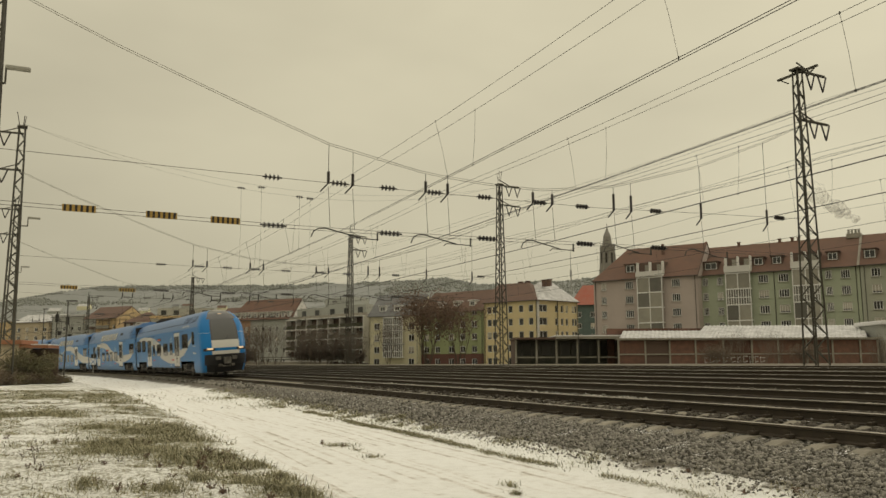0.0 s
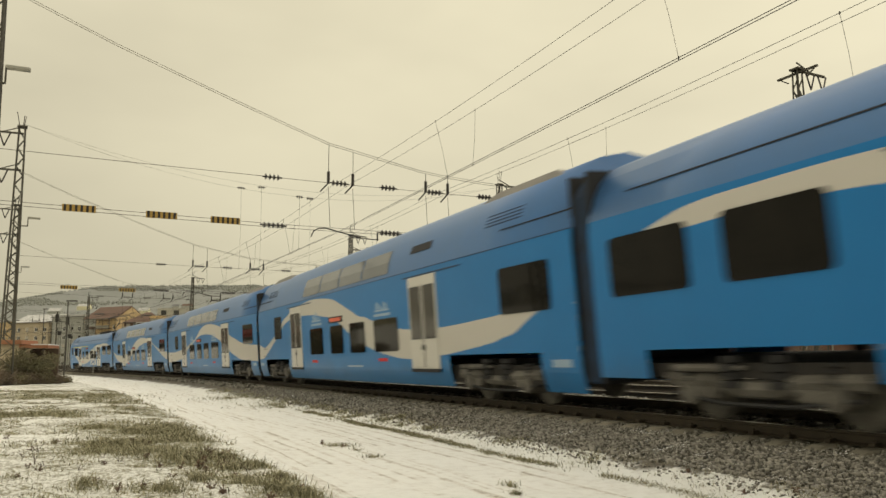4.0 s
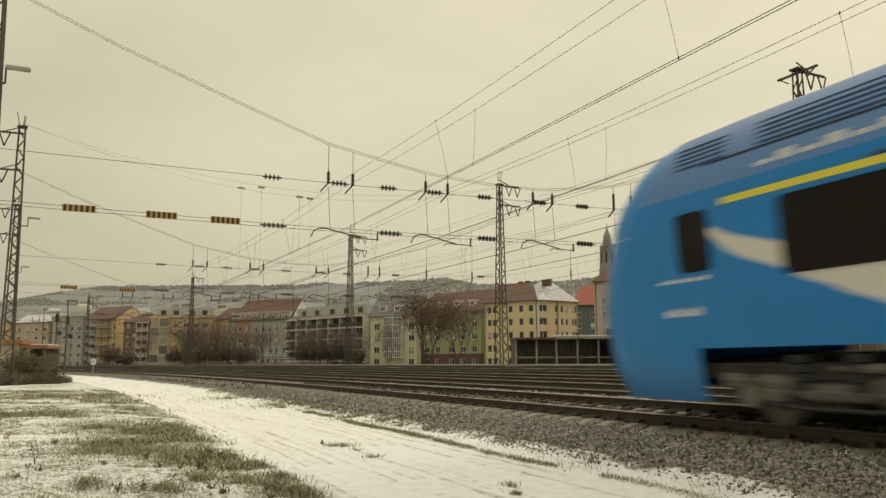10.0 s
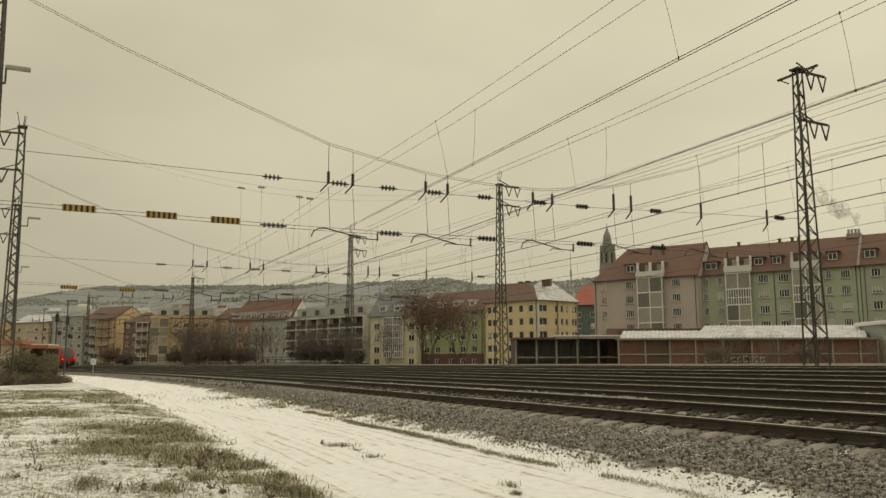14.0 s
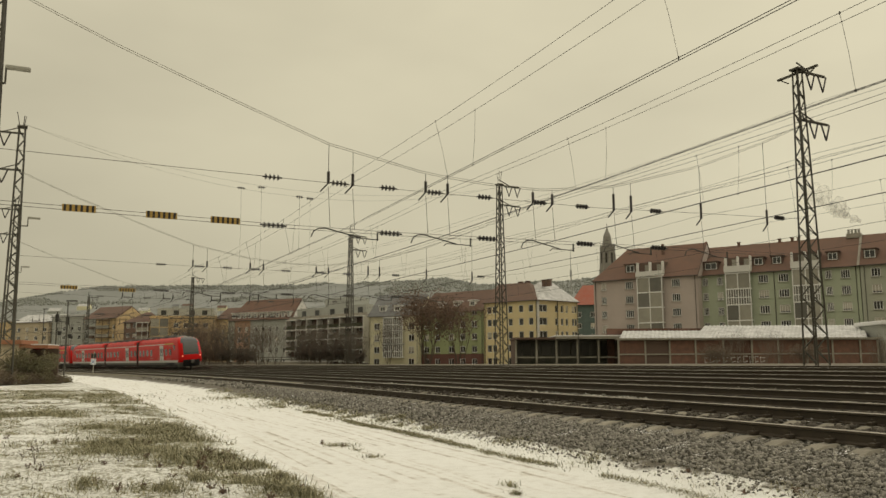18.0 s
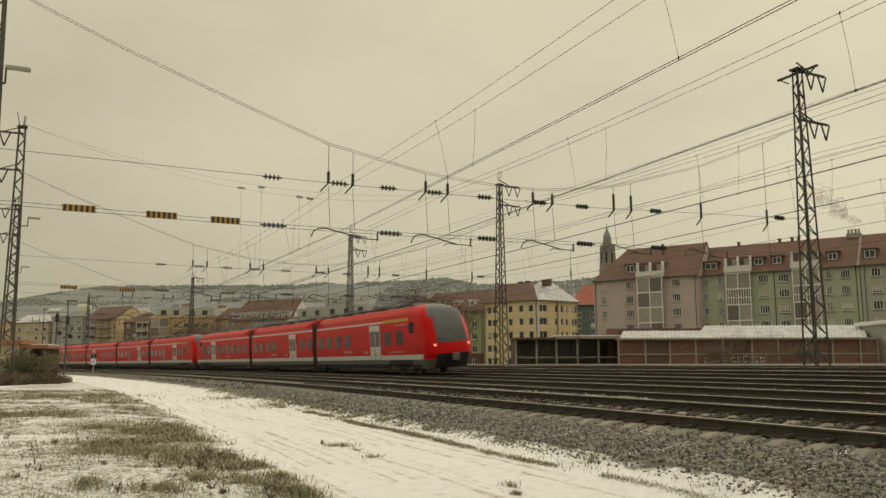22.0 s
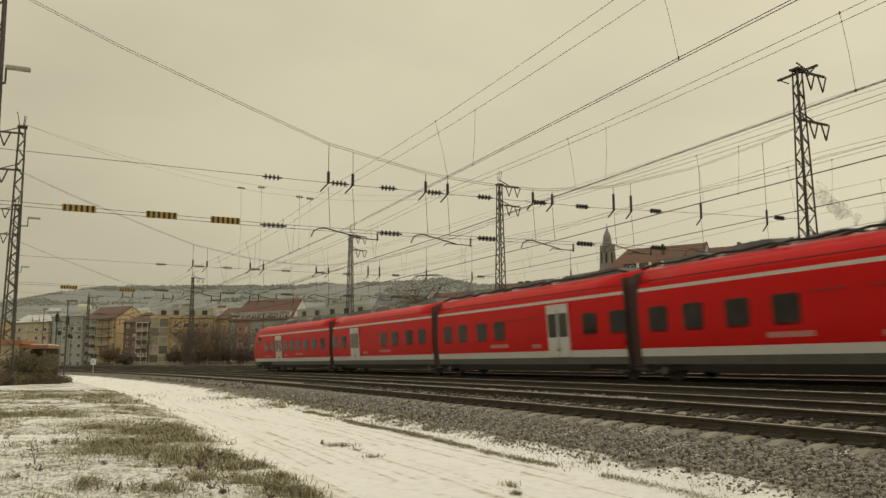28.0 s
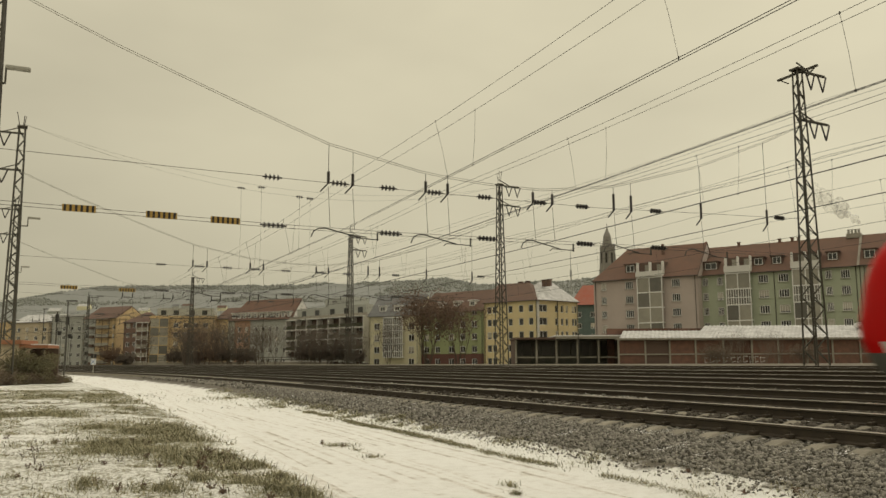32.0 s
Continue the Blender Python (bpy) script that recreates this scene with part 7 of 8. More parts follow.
def door_leaves(car, x0, x1, z0, z1, g0, g1, sg, y, mat, label):
    """A double sliding door: two leaves with a long pane each, a black seal between them and a step."""
    w = (x1 - x0) / 2
    d = part("door", bm_from(lambda q: side_plate(q, x0, x1, z0, z1, sg, y, 0.03, 0.008)), mat, car, label)
    for a in (x0, x0 + w):
        part("leaf", bm_from(lambda q: side_plate(q, a + 0.035, a + w - 0.02, z0 + 0.03, z1 - 0.22, sg, y + 0.025, 0.012, 0.004)), mat, d)
        part("pane_seal", bm_from(lambda q: rounded_plate(q, a + 0.10, a + w - 0.08, g0, g1, sg, y + 0.034, 0.006, 0.06)), RUBBER, d)
        for e in (0.13, 0.13 + (w - 0.24) * 0.53):
            part("door_window", bm_from(lambda q: rounded_plate(q, a + e, a + e + (w - 0.24) * 0.44, g0 + 0.03, g1 - 0.03, sg, y + 0.040, 0.005, 0.03)), GLASS_DOOR, d)
        part("handle", bm_from(lambda q: side_plate(q, a + (w - 0.14 if a == x0 else 0.06), a + (w - 0.10 if a == x0 else 0.10), 1.2, 1.32, sg, y + 0.034, 0.02)), RUBBER, d)
    part("seal", bm_from(lambda q: side_plate(q, x0 + w - 0.012, x0 + w + 0.012, z0 + 0.04, z1 - 0.22, sg, y + 0.03, 0.012)), RUBBER, d)
    if mat is WHITE_PAINT:
        part("step", bm_from(lambda q: side_plate(q, x0, x1, z0 - 0.08, z0, sg, y, 0.05)), RUBBER, d)
    return d


def bellows_bm(bm, x0, x1, w, zlo, zhi, folds):
    """A gangway bellows as one folded sleeve."""
    rings = []
    for i in range(2 * folds + 1):
        k = 0.0 if i % 2 else 0.07
        x, hw, a, b = x0 + (x1 - x0) * i / (2 * folds), w / 2 - k, zlo + k, zhi - k
        rings.append([bm.verts.new((x, y, z)) for y, z in ((-hw, a), (-hw, b - 0.35), (-hw + 0.3, b), (hw - 0.3, b), (hw, b - 0.35), (hw, a))])
    for r0, r1 in zip(rings, rings[1:]):
        for j in range(6):
            bm.faces.new((r0[j], r0[(j + 1) % 6], r1[(j + 1) % 6], r1[j]))


def skyline_motif(car, x0, x1, z0, z1, sg, seed):
    """A printed row of thin towers over a bar, the writing under it as a plain bar."""
    rnd = random.Random(seed)
    n = 8
    for i in range(n):
        a = x0 + (x1 - x0) * (0.12 + 0.76 * i / n)
        h = (z1 - z0) * (0.45 + 0.55 * rnd.random() * (1 - abs(i - n / 2 + 0.5) / n))
        part("motif_bar", bm_from(lambda q: side_plate(q, a, a + (x1 - x0) * 0.05, z0 + (z1 - z0) * 0.3, z0 + h, sg, 1.41, 0.009)), MOTIF, car)
    part("motif_bar", bm_from(lambda q: side_plate(q, x0 + (x1 - x0) * 0.06, x1 - (x1 - x0) * 0.06, z0 + (z1 - z0) * 0.26, z0 + (z1 - z0) * 0.34, sg, 1.41, 0.010)), MOTIF, car)
    part("motif_bar", bm_from(lambda q: side_plate(q, x0, x1, z0, z0 + (z1 - z0) * 0.14, sg, 1.41, 0.010)), MOTIF, car)


def blue_car(end, mid=None):
    """end: 1 with a cab at the front, -1 with a cab at the back, 0 for a double-deck middle car."""
    L = 26.2
    nx = L / 2 + 0.1
    half = END_HALF if end else DECK_HALF
    car = thing("train_car", Matrix(), "blue train car with %s" % ("white wave and rounded driver's cab" if end else "white wave and two window rows"), "train car", "blue train cars")
    mat = BLUE_END if end else (mid or BLUE_MID)
    xb, xf = -L / 2 + 0.3, L / 2 - 0.3
    fr = None
    if end:
        xf = nx
        fr = lambda z: rake_blue(z) + 1.0
    part("body", bm_from(lambda q: side_shell(q, half, xb, xf, 1.04, 3.21, fr)), mat, car, smooth=True)
    bays = [-L / 2 + 3.6, L / 2 - (4.6 if end else 3.6)]
    for a, b, f in ((xb, bays[0] - 2.0, None), (bays[0] + 2.0, bays[1] - 2.0, None), (bays[1] + 2.0, xf, fr)):
        for sg in (-1, 1):
            part("skirt", bm_from(lambda q: side_shell(q, half, a, b, 0.6 if end and f is None else 0.3, 1.06, f, (sg,))), mat, car)
    roof_half = [h for h in half if h[1] >= 3.19]
    part("roof", bm_from(lambda q: hull(q, section(roof_half), xb, xf, fr)), BLUE_ROOF, car, "curved blue roof, paled by painted sky sheen", smooth=True)
    part("floor_pan", bm_from(lambda q: bm_box(q, ((xb + xf) / 2 - (0.8 if end else 0), 0, 0.74 if end else 0.62), (xf - xb - (1.8 if end else 0), 2.5, 0.2 if end else 0.36))), PAN, car)
    for x in ((xb,) if end else (xb, xf)):
        part("end_wall", bm_from(lambda q: bm_box(q, (x, 0, 2.3), (0.06, 2.7, 3.6))), RUBBER, car)
    # gangway bellows at the rear end
    part("bellows", bm_from(lambda q: bellows_bm(q, -L / 2 - 0.34, -L / 2 + 0.34, 2.66, 0.5, 4.08, 6)), BLUE_BELLOWS, car) if end >= 0 else None
    for sg in (-1, 1):
        if end:
            part("gutter", bm_from(lambda q: bm_box(q, ((xb + xf) / 2 - 1, sg * 1.275, 3.56), (xf - xb - 4, 0.02, 0.022))), RUBBER, car)
        else:
            part("gutter", bm_from(lambda q: bm_box(q, ((xb + xf) / 2, sg * 1.392, 3.21), (xf - xb, 0.014, 0.014))), VENT_BLUE, car)
            for a, b in ((xb, xb + 2.6), (xf - 2.6, xf)):
                part("gutter", bm_from(lambda q: bm_box(q, ((a + b) / 2, sg * 1.318, 3.56), (b - a, 0.02, 0.022))), RUBBER, car)
    for x in bays:
        bogie(car, x)
    for x, w, h in ((-L / 2 + 6.9, 1.5, 0.24), (-L / 2 + 9.2, 2.2, 0.30), (-1.4, 1.2, 0.20), (0.4, 1.7, 0.28), (2.6, 1.9, 0.22), (4.6, 0.9, 0.30)):
        part("underfloor_box", bm_from(lambda q: bm_box(q, (x, 0, 0.66 - h / 2), (w, 2.2, h), None, 0.03)), PAN_BOX, car)
    j = -L / 2  # windows are placed from the rear joint
    if end:
        wins = [(0.85, 2.75, 1.90, 2.84), (3.45, 5.2, 1.90, 2.84), (8.75, 9.6, 1.50, 2.39), (10.55, 12.25, 1.50, 2.39), (13.2, 14.9, 1.50, 2.39), (15.75, 16.7, 1.50, 2.39), (20.1, 21.95, 1.91, 2.86)]
        doors = [(6.35, 8.1), (17.5, 19.25)]
    else:
        wins = [(3.4, 4.6, 1.88, 2.80), (8.9, 10.5, 1.19, 2.10), (11.4, 12.75, 1.19, 2.10), (13.45, 14.85, 1.19, 2.10), (15.65, 17.5, 1.19, 2.10), (23.2, 25.1, 1.83, 2.76)]
        doors = [(6.15, 7.75), (18.4, 20.1)]
    for a, b, c, d in wins:
        for sg in (-1, 1):
            part("window", bm_from(lambda q: rounded_plate(q, j + a, j + b, c, d, sg, 1.408)), GLASS_DARK, car)
    for a, b in doors:
        for sg in (-1, 1):
            door_leaves(car, j + a, j + b, 0.73, 3.03, 1.46, 2.78, sg, 1.41, WHITE_PAINT, "white double sliding door with long grey panes")
            part("door_rail", bm_from(lambda q: bm_box(q, (j + (a + b) / 2 + 0.5, sg * 1.41, 3.055), (b - a + 1.7, 0.03, 0.028))), VENT_BLUE, car)
    if end:
        dx = 10.9 if end > 0 else 13.3
        for sg in (-1, 1):
            part("cab_window", bm_from(lambda q: rounded_plate(q, j + 23.2, j + 23.85, 2.1, 2.93, sg, 1.408)), GLASS_DARK, car)
            part("display", bm_from(lambda q: side_plate(q, j + dx, j + dx + 1.4, 2.62, 2.81, sg, d=0.025)), RUBBER, car)
            part("display_text", bm_from(lambda q: side_plate(q, j + dx + 0.15, j + dx + 1.2, 2.66, 2.77, sg, d=0.03)), DISPLAY, car)
            part("first_class_stripe", bm_from(lambda q: side_plate(q, j + 13.4, j + 22.9, 2.93, 3.02, sg, d=0.012)), YELLOW_STRIPE, car) if end < 0 else None
            for a, b in ((16.5, 17.15), (8.85, 9.5)):
                part("notice", bm_from(lambda q: side_plate(q, j + a, j + b, 1.12, 1.22, sg, d=0.012)), RED_PAINT, car, "small red notice")
            part("notice", bm_from(lambda q: side_plate(q, j + 15.8, j + 16.4, 0.72, 0.84, sg, d=0.012)), MOTIF, car, "pale notice on the skirt")
            skyline_motif(car, j + 8.9, j + 10.0, 2.5, 3.0, sg, 3)
            skyline_motif(car, j + 15.75, j + 16.8, 2.45, 3.0, sg, 4)
        for n, zlo, zhi, u, mm, lb in (("bumper", 0.3, 1.42, 1, BLUE_END, ""), ("front_skirt", 1.39, 1.54, 1, BLUE_END, ""), ("front_panel", 1.5, 1.82, 1, BLUE_END, ""),
                                       ("front_plate", 1.79, 2.3, 1, BLUE_END, ""), ("front_mask", 2.27, 4.31, 1, BLUE_END, "")):
            part(n, bm_from(lambda q: nose_face(q, half, nx, rake_blue, 1.0, zlo, zhi, -u, u)), mm, car, lb, smooth=True)
        part("windscreen_surround", bm_from(lambda q: nose_face(q, half, nx, rake_blue, 1.0, 2.27, 3.64, -0.60, 0.60, 0.01)), BLACK_MASK, car, "dark surround of the windscreen", smooth=True)
        part("front_hood", bm_from(lambda q: nose_face(q, half, nx, rake_blue, 1.0, 3.60, 4.31, -0.74, 0.74, 0.012)), GLASS_SCREEN, car, "grey glossy hood over the windscreen", smooth=True)
        part("windscreen", bm_from(lambda q: nose_face(q, half, nx, rake_blue, 1.0, 2.27, 3.64, -0.55, 0.55, 0.02)), GLASS_SCREEN, car, smooth=True)
        for sg in (-1, 1):
            part("headlight", bm_from(lambda q: nose_face(q, half, nx, rake_blue, 1.0, 1.69, 1.82, *((0.56, 0.80) if sg > 0 else (-0.80, -0.56)), 0.026)), HEADLIGHT if end > 0 else GLASS_DARK, car)
            part("lamp_slit", bm_from(lambda q: nose_face(q, half, nx, rake_blue, 1.0, 1.61, 1.82, *((0.48, 0.93) if sg > 0 else (-0.93, -0.48)), 0.018)), RUBBER, car)
            part("buffer_box", bm_from(lambda q: nose_face(q, half, nx, rake_blue, 1.0, 0.74, 1.42, *((0.55, 0.90) if sg > 0 else (-0.90, -0.55)), 0.05)), RUBBER, car)
        part("white_plate", bm_from(lambda q: nose_face(q, half, nx, rake_blue, 1.0, 1.79, 2.3, -0.60, 0.60, 0.014)), WHITE_PAINT, car, "white plate below the windscreen", smooth=True)
        part("white_strip", bm_from(lambda q: nose_face(q, half, nx, rake_blue, 1.0, 1.39, 1.63, -0.6, 0.6, 0.012)), WHITE_PAINT, car, smooth=True)
        for sg in (-1, 1):
            for k, (a, b, c, d) in enumerate(((20.2, 22.4, 3.22, 3.42), (23.3, 24.4, 1.98, 2.04), (23.5, 24.3, 1.50, 1.62))):
                tagged(part("lettering", bm_from(lambda q: [side_plate(q, j + a + (b - a) * i / 6, j + a + (b - a) * (i + 0.6) / 6, c, d - (i % 2) * (d - c) * 0.3, sg, y=1.345 if c > 3 else 1.41, d=0.02 if c > 3 else 0.012) for i in range(6)]), WHITE_PAINT, car, "small white lettering bars"), kind="stuff")
        # Recess shade laid on the nose as a black plate; nothing is hollowed out.
        part("coupler_bay", bm_from(lambda q: nose_face(q, half, nx, rake_blue, 1.0, 0.3, 1.42, -0.82, 0.82, 0.016)), RUBBER, car)
        part("coupler", bm_from(lambda q: (bm_bar(q, (nx - 0.6, 0, 1.0), (nx + 0.2, 0, 1.0), 0.3, None, 10), bm_box(q, (nx + 0.25, 0, 1.0), (0.25, 0.42, 0.42), None, 0.04))), UNDER, car)
        for y, z, w, h in ((-0.5, 1.15, 0.3, 0.22), (0.5, 1.15, 0.3, 0.22), (-0.38, 0.72, 0.24, 0.16), (0.38, 0.72, 0.24, 0.16), (0.0, 0.66, 0.5, 0.1)):
            part("buffer_gear", bm_from(lambda q: bm_box(q, (nx - 0.02, y, z), (0.2, w, h), None, 0.03)), UNDER, car)
        part("top_lamp", bm_from(lambda q: bm_box(q, (nx - 1.36, 0, 3.95), (0.08, 0.26, 0.07))), HEADLIGHT if end > 0 else GLASS_DARK, car)
        part("wiper", bm_from(lambda q: bm_bar(q, (nx - 0.1, 0.05, 2.3), (nx - 0.5, 0.5, 2.95), 0.04)), RUBBER, car)
        for a, b, h in ((-7.4, -6.3, 0.16), (-6.1, -4.2, 0.24), (-4.0, -2.4, 0.18)):
            part("roof_unit", bm_from(lambda q: bm_box(q, ((a + b) / 2, 0, 4.24 + h / 2), (b - a, 1.2, h), None, 0.06)), PAN, car)
        for a, b, z in ((20.1, 22.3, 3.62), (22.9, 23.9, 3.6)):
            for sg in (-1, 1):
                part("roof_vent", bm_from(lambda q: [bm_box(q, (j + (a + b) / 2 + 0.03 * k, sg * float(np.interp(z + k * 0.075, [3.3, 3.62, 3.9, 4.1], [1.36, 1.25, 1.08, 0.86])) , z + k * 0.075), (b - a, 0.03, 0.022)) for k in range(5)]), VENT_BLUE, car)
        if end < 0:
            pantograph(car, -9.9, 4.28, True)
            part("gangway_cover", bm_from(lambda q: bm_box(q, (-L / 2, 0, 3.98), (0.62, 1.7, 0.34), None, 0.08)), LIGHT_BAND, car, "pale cover over the gangway")
    else:
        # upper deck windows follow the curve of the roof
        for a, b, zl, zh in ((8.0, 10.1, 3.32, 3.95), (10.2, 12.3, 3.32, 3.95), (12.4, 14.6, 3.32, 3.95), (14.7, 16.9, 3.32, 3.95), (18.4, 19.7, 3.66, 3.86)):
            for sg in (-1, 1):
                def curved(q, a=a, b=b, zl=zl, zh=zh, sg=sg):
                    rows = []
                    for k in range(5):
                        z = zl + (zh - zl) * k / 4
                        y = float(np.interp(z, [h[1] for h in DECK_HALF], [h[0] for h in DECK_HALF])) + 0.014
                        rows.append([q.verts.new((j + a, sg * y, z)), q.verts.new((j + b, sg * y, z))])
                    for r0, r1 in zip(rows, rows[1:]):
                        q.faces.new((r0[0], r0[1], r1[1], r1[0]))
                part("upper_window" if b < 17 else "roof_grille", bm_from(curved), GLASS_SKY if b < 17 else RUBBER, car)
        for a, b in ((0.8, 4.6), (21.4, 25.2)):
            part("roof_unit", bm_from(lambda q: sloped_box(q, j + a, j + b, 1.80, 4.28, 4.57, 0.7)), ROOF_PALE, car)
            [part("roof_vent", bm_from(lambda q: [bm_box(q, (j + (a + b) / 2, sg * float(np.interp(3.72 + k * 0.075, [3.65, 4.0, 4.28], [1.29, 1.13, 0.9])), 3.72 + k * 0.075), (1.5, 0.03, 0.022)) for k in range(4)]), VENT_BLUE, car) for sg in (-1, 1)]
        for sg in (-1, 1):
            part("display", bm_from(lambda q: side_plate(q, j + 11.3, j + 12.75, 2.2, 2.4, sg, d=0.025)), RUBBER, car)
            part("display_text", bm_from(lambda q: side_plate(q, j + 11.42, j + 12.6, 2.24, 2.36, sg, d=0.03)), DISPLAY, car)
            for a, b, c in ((9.0, 9.7, 0.90), (15.9, 16.6, 0.92)):
                part("notice", bm_from(lambda q: side_plate(q, j + a, j + b, c, c + 0.09, sg, d=0.012)), RED_PAINT, car, "small red notice")
            part("notice", bm_from(lambda q: side_plate(q, j + 13.1, j + 14.5, 0.76, 0.81, sg, d=0.012)), MOTIF, car, "pale notice on the skirt")
            for a in (0.5, 25.0):
                part("notice", bm_from(lambda q: side_plate(q, j + a, j + a + 0.6, 0.78, 0.92, sg, d=0.012)), MOTIF, car, "pale notice on the skirt")
            for zz in (1.18, 1.50):
                part("panel_seam", bm_from(lambda q: side_plate(q, j + 1.1, j + 1.9, zz, zz + 0.02, sg, d=0.010)), GREY_SKIRT, car)
            skyline_motif(car, j + 9.1, j + 10.4, 2.2, 2.72, sg, 5)
            skyline_motif(car, j + 15.7, j + 17.0, 2.18, 2.72, sg, 6)
    return car


def rake_red(z):
    return float(np.interp(z, [0.3, 0.7, 1.2, 1.65, 1.95, 2.6, 3.2, 3.75, 4.0, 4.17], [0.5, 0.2, 0.0, 0.0, 0.08, 0.25, 0.5, 0.95, 1.5, 2.3]))


RED_HALF = [(1.38, 0.40), (1.42, 0.65), (1.44, 0.93), (1.45, 1.21), (1.46, 1.6), (1.46, 1.85), (1.45, 2.1), (1.43, 2.6), (1.40, 3.0), (1.36, 3.3), (1.31, 3.52), (1.18, 3.8), (0.94, 4.0), (0.5, 4.12), (0.0, 4.17)]


def sloped_box(bm, x0, x1, w, z0, z1, slope):
    """A roof housing whose ends and sides lean inwards."""
    lo = [bm.verts.new(v) for v in ((x0, -w / 2, z0), (x1, -w / 2, z0), (x1, w / 2, z0), (x0, w / 2, z0))]
    hi = [bm.verts.new(v) for v in ((x0 + slope, -w * 0.36, z1), (x1 - slope, -w * 0.36, z1), (x1 - slope, w * 0.36, z1), (x0 + slope, w * 0.36, z1))]
    bm.faces.new(hi)
    for j in range(4):
        bm.faces.new((lo[j], lo[(j + 1) % 4], hi[(j + 1) % 4], hi[j]))


def red_car(L, end, wins, doors, panto=0, first=False, lit=True):
    car = thing("train_car", Matrix(), "red train car with light grey band%s" % (" and black driver's cab" if end else " and square windows"), "train car", "red train cars")
    xb, xf, fr = -L / 2 + 0.26, L / 2 - 0.26, None
    if end:
        xf, fr = L / 2, (lambda z: rake_red(z) + 1.0)
    for n, zlo, zhi, mm, lb in (("upper_skirt", 0.64, 0.94, GREY_SKIRT, "dark grey skirt"), ("band", 0.92, 1.22, LIGHT_BAND, "light grey band"), ("body", 1.205, 3.53, RED_PAINT, "")):
        part(n, bm_from(lambda q: side_shell(q, RED_HALF, xb, xf, zlo, zhi, fr)), mm, car, lb, smooth=True)
    # Lower strip is black in place of the shadow under the car.
    for a, b, f in (((xb + 2.4, L / 2 - 6.2, None), (L / 2 - 2.4, xf, fr)) if end else ((xb + 2.4, xf - 2.4, None),)):
        for sg in (-1, 1):
            part("skirt", bm_from(lambda q: side_shell(q, RED_HALF, a, b, 0.4, 0.66, f, (sg,))), PAN, car, "lower skirt painted black as shadow")
    part("roof", bm_from(lambda q: hull(q, section([h for h in RED_HALF if h[1] >= 3.5]), xb, xf, fr)), RED_PAINT, car, smooth=True)
    part("floor_pan", bm_from(lambda q: bm_box(q, ((xb + xf) / 2 - (0.9 if end else 0), 0, 0.62), (xf - xb - (2.0 if end else 0), 2.6, 0.36))), PAN, car)
    x_tip = first[0] - L / 2 if first else xf - (2.4 if end else 0)
    for sg in (-1, 1):
        part("pinstripe", bm_from(lambda q: bm_box(q, ((xb + x_tip) / 2, sg * 1.362, 3.29), (x_tip - xb, 0.02, 0.12))), LIGHT_BAND, car)
        part("roof_seam", bm_from(lambda q: bm_box(q, ((xb + xf) / 2 - (1.2 if end else 0), sg * 1.285, 3.61), (xf - xb - (3.0 if end else 0), 0.015, 0.025))), RED_BELLOWS, car)
    for x in ((xb,) if end else (xb, xf)):
        part("end_wall", bm_from(lambda q: bm_box(q, (x, 0, 2.2), (0.06, 2.8, 3.3))), RED_BELLOWS, car)
    part("bellows", bm_from(lambda q: bellows_bm(q, -L / 2 - 0.3, -L / 2 + 0.3, 2.78, 0.55, 3.95, 6)), RED_BELLOWS, car) if end >= 0 else None
    for x in ((-L / 2, L / 2 - 4.2) if end else (-L / 2,)):
        bogie(car, x)
    if end:
        # Black box over the skirt stands for the shade of the open bay.
        part("bogie_bay", bm_from(lambda q: bm_box(q, (L / 2 - 4.2, 0, 0.78), (3.4, 2.9, 0.26), None, 0.01)), RUBBER, car)
    j = -L / 2
    for a, b in wins:
        for sg in (-1, 1):
            part("window", bm_from(lambda q: rounded_plate(q, j + a, j + b, 1.76, 2.66, sg, 1.44, 0.02, 0.12)), GLASS_RED, car)
    for a, b in doors:
        for sg in (-1, 1):
            door_leaves(car, j + a, j + b, 0.95, 3.14, 1.78, 2.76, sg, 1.462, LIGHT_BAND, "light grey sliding door")
    for a, b in ((7.95, 9.05), (9.8, 10.8)):
        if not any(w[0] < b and w[1] > a for w in wins):
            for sg in (-1, 1):
                for zz in (1.76, 2.66):
                    part("panel_seam", bm_from(lambda q: side_plate(q, j + a, j + b, zz, zz + 0.025, sg, 1.45, 0.014)), RED_BELLOWS, car)
    for a, b, zz in ((6.2, 7.9, 1.42), (10.0, 10.7, 1.36)):
        for sg in (-1, 1):
            part("notice", bm_from(lambda q: side_plate(q, j + a, j + b, zz, zz + 0.16, sg, 1.455, 0.012)), FADED_PRINT, car, "faded pale lettering bar")
    if end:
        for sg in (-1, 1):
            part("notice", bm_from(lambda q: side_plate(q, j + 14.2, j + 16.4, 1.36, 1.44, sg, 1.455, 0.012)), FADED_PRINT, car, "faded pale lettering bar")
    if first:
        for sg in (-1, 1):
            part("first_class_stripe", bm_from(lambda q: bm_box(q, (j + (first[0] + first[1]) / 2, sg * 1.360, 3.31), (first[1] - first[0], 0.02, 0.17))), YELLOW_DULL, car)
            part("notice", bm_from(lambda q: side_plate(q, j + 15.0, j + 17.0, 2.98, 3.06, sg, 1.395, 0.03)), FADED_PRINT, car, "faded pale lettering bar")
